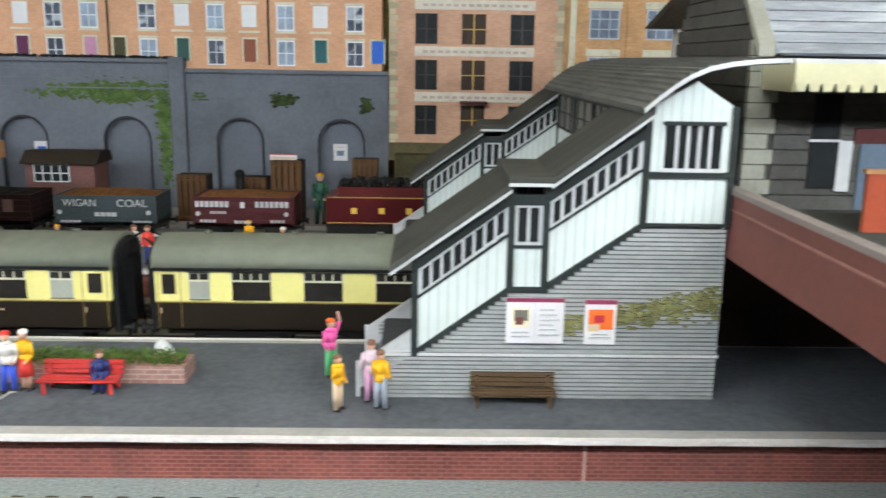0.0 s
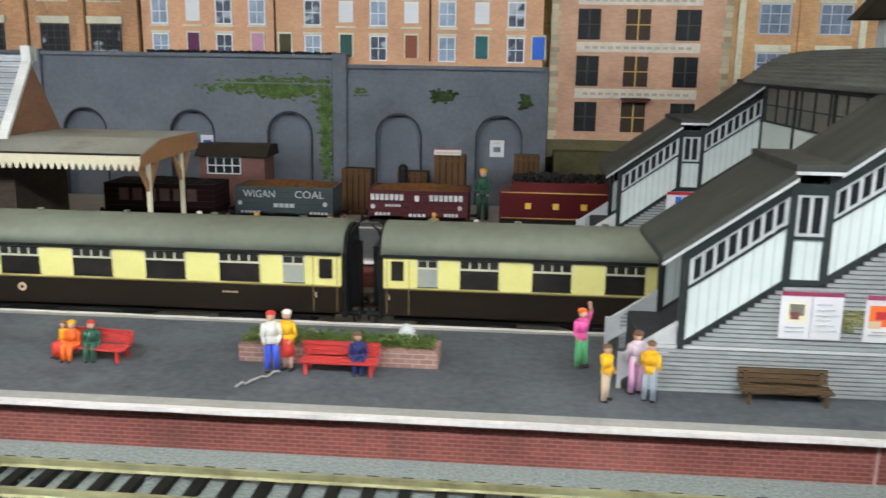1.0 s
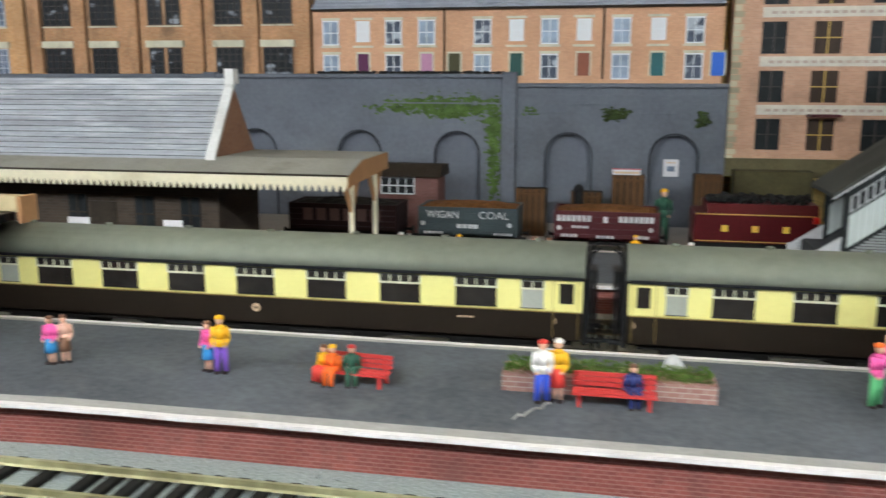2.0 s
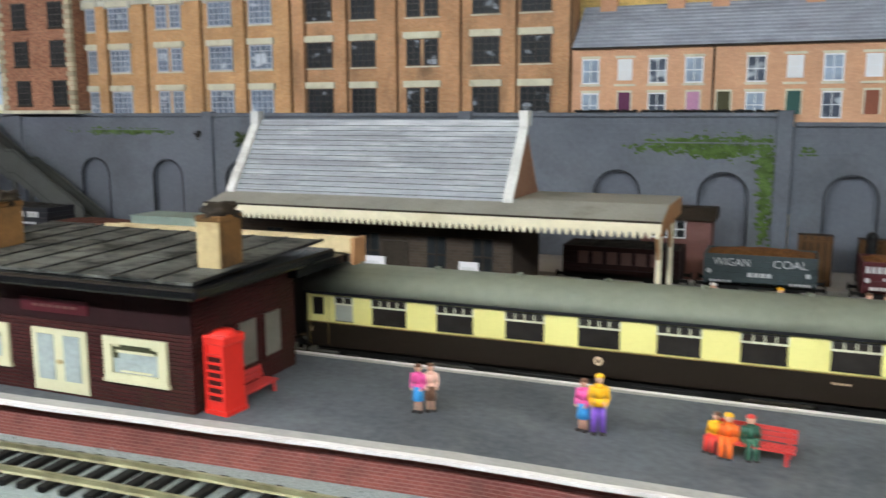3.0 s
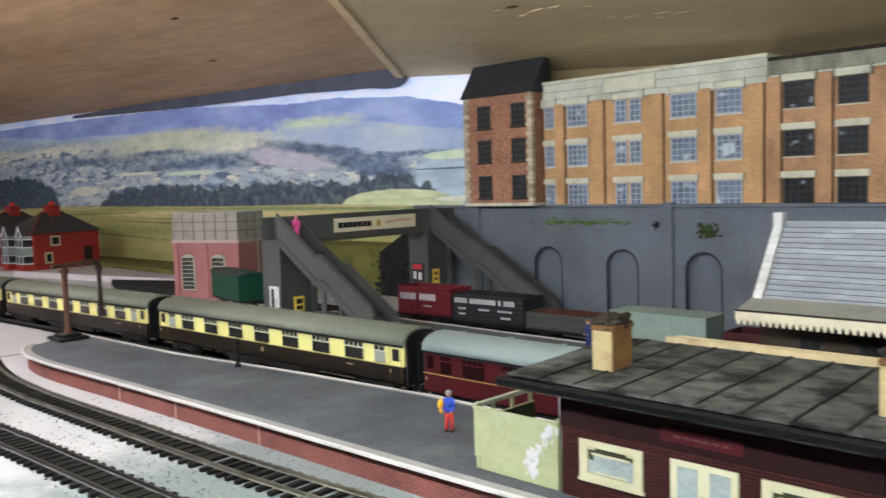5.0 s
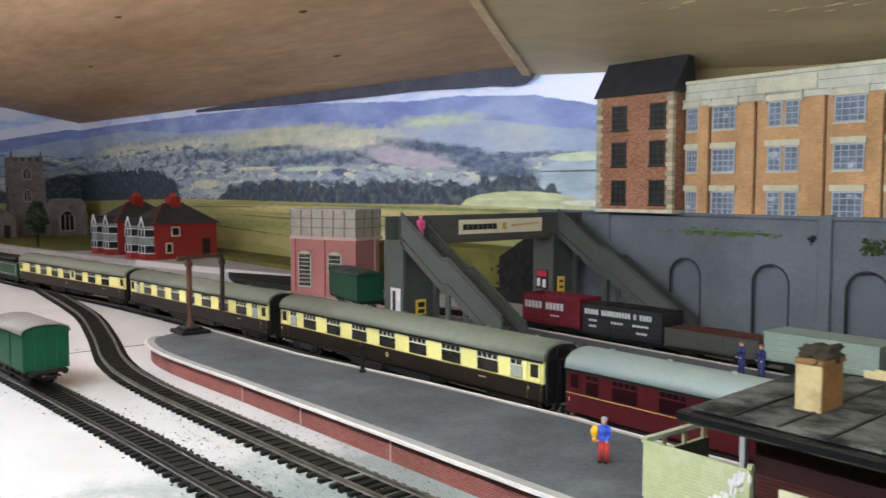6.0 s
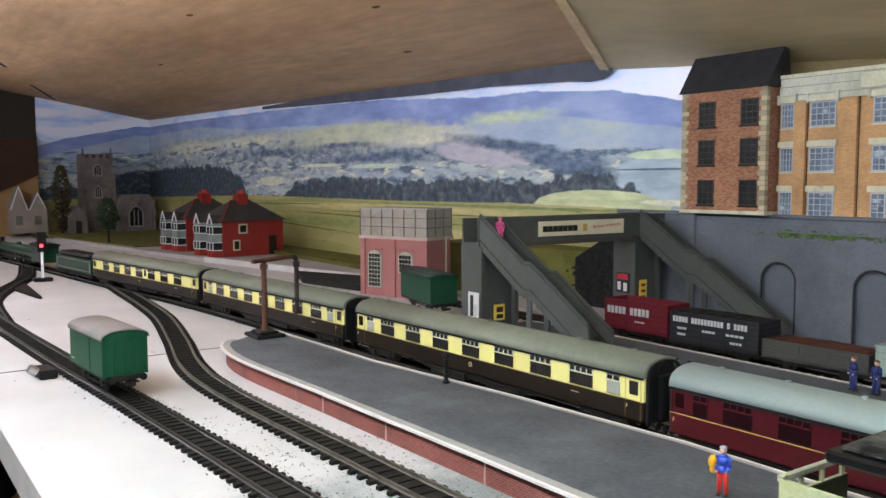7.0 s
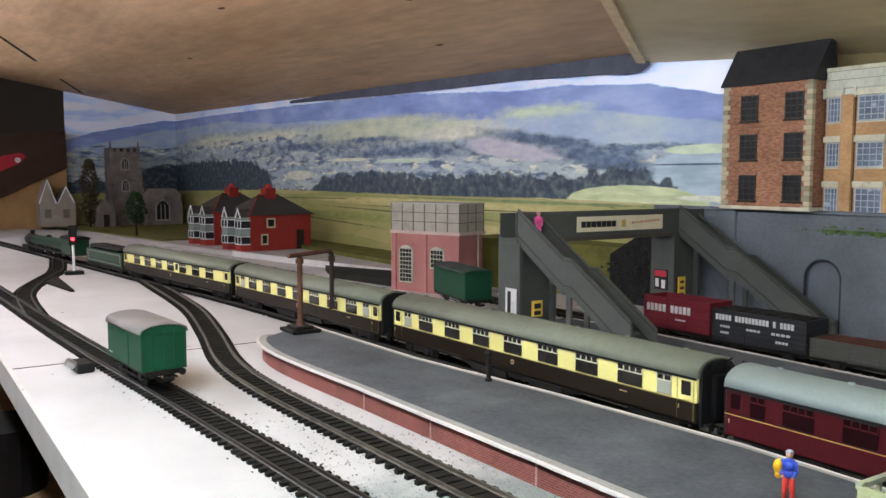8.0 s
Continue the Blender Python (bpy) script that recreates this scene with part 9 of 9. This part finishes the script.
# ---- track-side things ----
def water_crane():
    top = empty("water_crane", "rusty brown water crane with hanging pipe on a dark plinth", "water crane")
    rust = mat("crane_rust", (0.10, 0.045, 0.030), 0.55, var=0.3, big=80)
    x, y = -1.135, 0.300
    bm = bmesh.new()
    box(bm, x - 0.016, x + 0.016, y - 0.014, y + 0.014, TOP, TOP + 0.0035, 0, 0.0008)
    box(bm, x - 0.011, x + 0.011, y - 0.009, y + 0.009, TOP + 0.0035, TOP + 0.0060, 0, 0.0008)
    part("plinth", bm, BLACK, top)
    bm = bmesh.new()
    rod(bm, (x, y, TOP + 0.006), (x, y, 0.092), 0.0026, 12)
    rod(bm, (x, y, TOP + 0.006), (x, y, TOP + 0.012), 0.0042, 12, 0.0028)
    rod(bm, (x, y, 0.083), (x, y, 0.087), 0.0038, 12)
    part("column", bm, rust, top)
    bm = bmesh.new()
    ex, ey = x - 0.020, y + 0.042
    rod(bm, (x + 0.008, y - 0.014, 0.091), (ex + 0.003, ey - 0.006, 0.0915), 0.0021, 8)
    part("arm", bm, rust, top)
    bm = bmesh.new()
    bend = [(ex + 0.003, ey - 0.006, 0.0915), (ex + 0.001, ey - 0.002, 0.0905), (ex, ey, 0.0870), (ex, ey, 0.036)]
    for p, q in zip(bend, bend[1:]):
        rod(bm, p, q, 0.0023, 10)
    rod(bm, (ex, ey, 0.086), (ex, ey, 0.081), 0.0034, 10)
    rod(bm, (ex, ey, 0.040), (ex, ey, 0.035), 0.0030, 10)
    part("hose", bm, mat("hose_dark", (0.030, 0.020, 0.018), 0.6, var=0.3, big=80), top, "dark hanging water pipe")
    return top


water_crane()


def signal():
    top = empty("signal", "colour light signal showing red on a white post", "signal")
    x, y = -1.88, 0.236
    bm = bmesh.new()
    box(bm, x - 0.010, x + 0.010, y - 0.014, y + 0.014, GROUND, GROUND + 0.006, 0, 0.001)
    part("base", bm, BLACK, top)
    bm = bmesh.new()
    rod(bm, (x, y, GROUND + 0.006), (x, y, 0.055), 0.0022, 10)
    part("post", bm, SASH, top, "white post")
    bm = bmesh.new()
    box(bm, x - 0.003, x + 0.003, y - 0.0065, y + 0.0065, 0.052, 0.084, 0, 0.0012)
    part("head", bm, BLACK, top)
    bm = bmesh.new()
    blob(bm, (x + 0.0030, y - 0.001, 0.062), 0.0028)
    part("lens", bm, glow_mat("signal_red", (1.0, 0.02, 0.03), 12.0), top, "glowing red light")
    return top


signal()
bm = bmesh.new()
rod(bm, (-0.887, 0.332, TOP), (-0.887, 0.332, TOP + 0.017), 0.0016, 10)
rod(bm, (-0.887, 0.332, TOP), (-0.887, 0.332, TOP + 0.002), 0.0026, 10)
blob(bm, (-0.887, 0.332, TOP + 0.0195), 0.0027, 0, (1, 1, 1.1))
tagged(mesh_ob("bollard", bm, BLACK), "short dark post on the platform edge", "bollard")


def point_motor(x, y, rz):
    top = empty("buffer_clip", "black plastic rail clip beside the yard track", "track clip", "", "", pose(x, y, GROUND, 0, 0, rz))
    bm = bmesh.new()
    box(bm, -0.014, 0.014, -0.007, 0.007, 0, 0.0075, 0, 0.0012)
    part("body", bm, BLACK, top)
    bm = bmesh.new()
    rod(bm, (0.006, -0.007, 0.006), (0.006, -0.013, 0.010), 0.0035, 10)
    part("terminal", bm, mat("terminal_metal", (0.5, 0.5, 0.5), 0.35, 0.8), top)
    return top


point_motor(-1.148, 0.113, 5)

# ---- platform figures: plain painted figurines ----
PAINTS = {}


def paint(c):
    if c not in PAINTS:
        PAINTS[c] = mat("figure_paint_%d" % len(PAINTS), c, 0.4, var=0.08, bump=0)
    return PAINTS[c]


def figurine(x, y, coat, legs, hat, label, rz=0.0, z=TOP, seated=False, arm=False, skirt=False, h=0.0222):
    bm = bmesh.new()
    k = h / 0.0222 * (0.88 if seated else 1.0)
    if seated:
        hip = 0.0062
        for s in (-1, 1):
            rod(bm, (s * 0.0013, 0.0, hip), (s * 0.0014, -0.0046, hip), 0.0014, 8, 0.0012, 1)
            rod(bm, (s * 0.0014, -0.0046, hip + 0.0004), (s * 0.0014, -0.0050, 0.0004), 0.0012, 8, 0.0009, 1)
            box(bm, s * 0.0014 - 0.0008, s * 0.0014 + 0.0008, -0.0068, -0.0044, 0, 0.0009, 4)
        base = hip - 0.0012
    else:
        hip = 0.0108
        for s in (-1, 1):
            if skirt:
                rod(bm, (s * 0.0011, 0, 0.0006), (s * 0.0010, 0, 0.0062), 0.0007, 8, 0.0009, 3)
            else:
                rod(bm, (s * 0.0016, 0.0002 * s, 0.0006), (s * 0.0011, 0, hip + 0.001), 0.0010, 8, 0.0014, 1)
            box(bm, s * 0.0015 - 0.0008, s * 0.0015 + 0.0008, -0.0020, 0.0009, 0, 0.0009, 4)
        if skirt:
            rod(bm, (0, 0, 0.0055), (0, 0, hip + 0.001), 0.0028, 10, 0.0020, 1)
        base = hip - 0.0004
    sh = base + 0.0074
    for a, b, ra, rb in ((base, base + 0.0028, 0.0021, 0.0019), (base + 0.0028, sh - 0.0006, 0.0019, 0.0025), (sh - 0.0006, sh + 0.0004, 0.0025, 0.0012)):
        for f in rod(bm, (0, 0, a), (0, 0, b), ra, 10, rb, 0):
            f.smooth = True
    for s in (-1, 1):
        if arm and s == 1:
            rod(bm, (s * 0.0023, 0, sh - 0.0006), (s * 0.0034, 0, sh + 0.0026), 0.0009, 7, 0.0007, 0)
            rod(bm, (s * 0.0034, 0, sh + 0.0026), (s * 0.0027, 0, sh + 0.0060), 0.0007, 7, 0.0006, 3)
        else:
            rod(bm, (s * 0.0025, 0, sh - 0.0006), (s * 0.0031, -0.0003, base + 0.0026), 0.0009, 7, 0.0008, 0)
            rod(bm, (s * 0.0031, -0.0003, base + 0.0026), (s * 0.0022, -0.0022, base + 0.0006), 0.0008, 7, 0.0006, 0)
            blob(bm, (s * 0.0021, -0.0024, base + 0.0004), 0.0007, 3, (1, 1, 1), 0, 1)
    blob(bm, (0, -0.0001, sh + 0.0021), 0.0015, 3, (1, 1.05, 1.2))
    blob(bm, (0, 0.0002, sh + 0.0030), 0.0016, 2, (1.05, 1.1, 0.7))
    for f in bm.faces:
        f.smooth = True
    for v in bm.verts:
        v.co *= k
    ob = mesh_ob("figurine", bm, paint(coat), paint(legs), paint(hat), SKIN, paint((0.03, 0.02, 0.02)))
    ob.matrix_world = pose(x, y, z, 0, 0, rz)
    return tagged(ob, label, "figurine", "platform figurines")


RED, YEL, BLU, NAVY = (0.60, 0.05, 0.04), (0.80, 0.42, 0.02), (0.05, 0.10, 0.55), (0.025, 0.035, 0.13)
ORG, PNK, GRN, PUR, WHT, SKY, BRN, GRY = (0.75, 0.14, 0.025), (0.72, 0.10, 0.32), (0.03, 0.09, 0.06), (0.22, 0.10, 0.50), (0.75, 0.72, 0.68), (0.05, 0.28, 0.60), (0.16, 0.08, 0.05), (0.30, 0.33, 0.38)
figurine(-0.1425, 0.3060, WHT, BLU, RED, "painted figurine in white shirt and blue trousers", 10)
figurine(-0.1375, 0.3080, YEL, RED, WHT, "painted figurine in yellow top and red skirt", -15, skirt=True)
figurine(-0.1130, 0.3100, NAVY, NAVY, BRN, "seated painted figurine in navy coat on the red bench", 10, TOP - 0.0004, True)
figurine(-0.2165, 0.3105, ORG, ORG, YEL, "seated painted figurine in orange on the red bench", -6, TOP - 0.0004, True)
figurine(-0.2205, 0.3128, YEL, RED, BRN, "small seated painted figurine in yellow and red on the bench", -25, TOP - 0.0002, True, h=0.0205)
figurine(-0.2098, 0.3115, GRN, GRN, RED, "seated painted figurine in dark green with red hat", 14, TOP - 0.0004, True)
figurine(-0.0350, 0.3235, PNK, (0.10, 0.38, 0.16), ORG, "painted figurine in pink waving an arm", 30, arm=True)
figurine(-0.0295, 0.2930, YEL, (0.72, 0.55, 0.38), BRN, "painted figurine in yellow shorts by the stairs", 60, h=0.0195)
figurine(-0.0190, 0.3005, (0.68, 0.55, 0.62), (0.75, 0.40, 0.60), BRN, "painted figurine in pale pink by the stairs", 200)
figurine(-0.0155, 0.2940, YEL, GRY, BRN, "painted figurine in yellow jumper and grey trousers", 150, h=0.021)
figurine(-0.3265, 0.3090, PNK, SKY, BRN, "painted figurine in pink top and blue skirt", 0, skirt=True, h=0.019)
figurine(-0.3225, 0.3115, (0.75, 0.45, 0.35), BRN, BRN, "painted figurine with pale top and brown skirt", 30, skirt=True, h=0.019)
figurine(-0.2650, 0.3130, PNK, SKY, BRN, "painted figurine in pink and blue", -20, skirt=True, h=0.0195)
figurine(-0.2595, 0.3120, YEL, PUR, YEL, "painted figurine in yellow jacket and purple trousers", 10)
figurine(-0.6370, 0.3110, BLU, RED, GRY, "painted figurine in blue top and red trousers", 20, h=0.0235)
bm = bmesh.new()
blob(bm, (-0.6411, 0.3092, TOP + 0.0150), 0.0026, 0, (0.8, 0.9, 1.35), 0.2, 2)
blob(bm, (-0.6412, 0.3095, TOP + 0.0112), 0.0018, 0, (0.9, 0.9, 1.0), 0.2, 2)
tagged(mesh_ob("rucksack", bm, paint(YEL)), "yellow painted rucksack on the blue figurine's back", "rucksack")
figurine(-0.7090, 0.5480, NAVY, NAVY, BRN, "dark navy uniformed figurine on the second platform", -20, h=0.024)
figurine(-0.6930, 0.5480, NAVY, NAVY, BRN, "dark navy uniformed figurine on the second platform", -10, h=0.024)
figurine(-0.2360, 0.4900, BLU, NAVY, WHT, "painted figurine in bright blue on the second platform", 0)
figurine(-0.2030, 0.4900, (0.6, 0.5, 0.35), BRN, YEL, "painted figurine in tan on the second platform", 0)
figurine(-0.1620, 0.4920, WHT, GRY, BRN, "painted figurine in white on the second platform", 20)
figurine(-0.1540, 0.4900, RED, NAVY, BRN, "painted figurine in red on the second platform", -10)
figurine(-0.1070, 0.5300, YEL, BRN, YEL, "painted figurine in yellow on the second platform", 0, h=0.018)
figurine(-0.0800, 0.4900, WHT, GRY, WHT, "painted figurine in cream on the second platform", 0)
figurine(-0.0830, 0.6780, GRN, GRN, YEL, "painted figurine in dark green with yellow hat by the wagons", 0, 0.0075, h=0.040)
figurine(-1.0300, 0.4950, PNK, PNK, PNK, "pink figurine on the grey footbridge", 70, 0.1045, h=0.026)

# loose scraps on the baseboard and the platform
bm = bmesh.new()
rnd = random.Random(21)
for i in range(46):
    x, y = rnd.uniform(-1.7, -0.85), rnd.uniform(0.06, 0.30)
    s = rnd.uniform(0.0006, 0.0024)
    vs = [bm.verts.new((x + rnd.uniform(-s, s), y + rnd.uniform(-s, s), GROUND + 0.0002 + rnd.uniform(0, s * 0.6))) for _ in range(4)]
    for f in ((0, 1, 2), (0, 2, 3), (0, 3, 1), (1, 3, 2)):
        bm.faces.new([vs[k] for k in f])
tagged(mesh_ob("scraps", bm, mat("scrap_grey", (0.22, 0.21, 0.20), 0.8, var=0.5)), "loose crumbs and scraps on the white board", "debris", "", "stuff")
bm = bmesh.new()
rnd = random.Random(22)
for i in range(5200):
    x = rnd.uniform(-0.86, 0.42) if i % 4 else rnd.uniform(-0.95, -0.62)
    y = rnd.uniform(0.150, 0.271)
    s = rnd.uniform(0.0004, 0.0011)
    vs = [bm.verts.new((x + rnd.uniform(-s, s), y + rnd.uniform(-s, s), GROUND - 0.0001 + rnd.uniform(0, s * 1.3))) for _ in range(4)]
    for f in ((0, 1, 2), (0, 2, 3), (0, 3, 1), (1, 3, 2)):
        bm.faces.new([vs[k] for k in f])
tagged(mesh_ob("ballast", bm, mat("ballast_stone", (0.19, 0.215, 0.21), 0.9, var=0.5, big=400)), "grey-green ballast grains beside the track", "ballast", "", "stuff")

bm = bmesh.new()
rnd = random.Random(44)
yard = smooth_line(YARD[1:6], 0.004)
for i in range(3000):
    p = rnd.choice(yard)
    x, y = p.x + rnd.uniform(-0.004, 0.004), p.y + rnd.gauss(0, 0.008)
    q = rnd.uniform(0.0004, 0.0010)
    vs = [bm.verts.new((x + rnd.uniform(-q, q), y + rnd.uniform(-q, q), GROUND + 0.0006 + rnd.uniform(0, q * 1.6))) for _ in range(4)]
    for f in ((0, 1, 2), (0, 2, 3), (0, 3, 1), (1, 3, 2)):
        bm.faces.new([vs[k] for k in f])
tagged(mesh_ob("ash", bm, mat("ash_grain", (0.018, 0.017, 0.016), 0.9, var=0.8, big=500, dirt=(0.16, 0.15, 0.14), dirt_at=(0.62, 0.66))), "black ash and grey crumbs along the yard track", "ballast", "", "stuff")

crate_end = empty("storage_board", "tan card box with a dark upper board and a red label", "board")
bm = bmesh.new()
prism(bm, [(0.10, GROUND), (0.457, GROUND), (0.457, 0.188), (0.10, 0.012)], -3.300, -3.225, "x")
part("box", bm, mat("tan_card_box", (0.36, 0.22, 0.10), 0.8, var=0.2, big=20), crate_end)
bm = bmesh.new()
prism(bm, [(0.10, 0.0135), (0.457, 0.1895), (0.455, 0.30), (0.10, 0.26)], -3.300, -3.215, "x")
part("upper_board", bm, mat("dark_brown_board", (0.055, 0.03, 0.02), 0.7, var=0.3, big=12), crate_end, "dark brown slanting board")
bm = bmesh.new()
prism(bm, [(0.20, 0.140), (0.325, 0.200), (0.345, 0.222), (0.330, 0.232), (0.20, 0.205)], -3.2150, -3.2135, "x")
lab = part("label", bm, INK_RED, crate_end, "red label with a white spot")
bm = bmesh.new()
rod(bm, (-3.2136, 0.322, 0.210), (-3.2126, 0.322, 0.210), 0.008, 16)
part("spot", bm, PAPER, lab)

# a bent wire, pale joints in the platform face, plank and tub under the board
bm = bmesh.new()
pts = [(-0.1500 + 0.0013 * k, 0.2885 + 0.0019 * k + 0.0014 * math.sin(k * 1.9), TOP + 0.0006 + 0.0005 * (k % 2)) for k in range(9)]
for a, b in zip(pts, pts[1:]):
    rod(bm, a, b, 0.00042, 6)
tagged(mesh_ob("wire_scrap", bm, EDGING), "bent pale wire lying on the platform tarmac", "wire")
bm = bmesh.new()
for x, y in ((-0.917, 0.2498), (-0.743, 0.2560), (-0.838, 0.2527), (0.049, 0.2748)):
    box(bm, x - 0.0004, x + 0.0004, y - 0.0005, y + 0.001, GROUND, TOP - 0.0012)
structure("trim_platform_joints", bm, mat("joint_pale", (0.42, 0.26, 0.23), 0.8, var=0.3, big=90), "pale butt joints in the brick platform face", "trim")
plank = empty("plank", "worn brown plank stored below the board", "plank")
quick("board", [(-2.60, -1.30, -0.30, 0.55, -0.32, -0.30)], mat("plank_brown", (0.42, 0.28, 0.15), 0.8, var=0.35, big=14, dirt=(0.12, 0.08, 0.05)), plank)
bm = bmesh.new()
rod(bm, (-1.80, 0.115, -0.30), (-1.80, 0.115, -0.20), 0.060, 24, 0.068)
tagged(mesh_ob("tub", bm, BLACK), "black plastic tub standing on a plank", "tub")

# black ash path behind the main line, trestle under the plank
bm = bmesh.new()
prism(bm, [(-1.712, 0.601), (-1.565, 0.66), (-1.45, 0.594), (-1.611, 0.565)], 0.0046, 0.0140, "z")
structure("trim_ash_path", bm, mat("ash_black", (0.022, 0.022, 0.020), 0.95, var=0.4, big=80, fine=500, bump=0.5), "black ash path beside the main line", "trim")
for x in (-2.5, -1.4):
    for y in (-0.26, 0.50):
        quick("leg", [(x - 0.02, x + 0.02, y - 0.02, y + 0.02, -0.90, -0.32)], TAN_WOOD, plank)
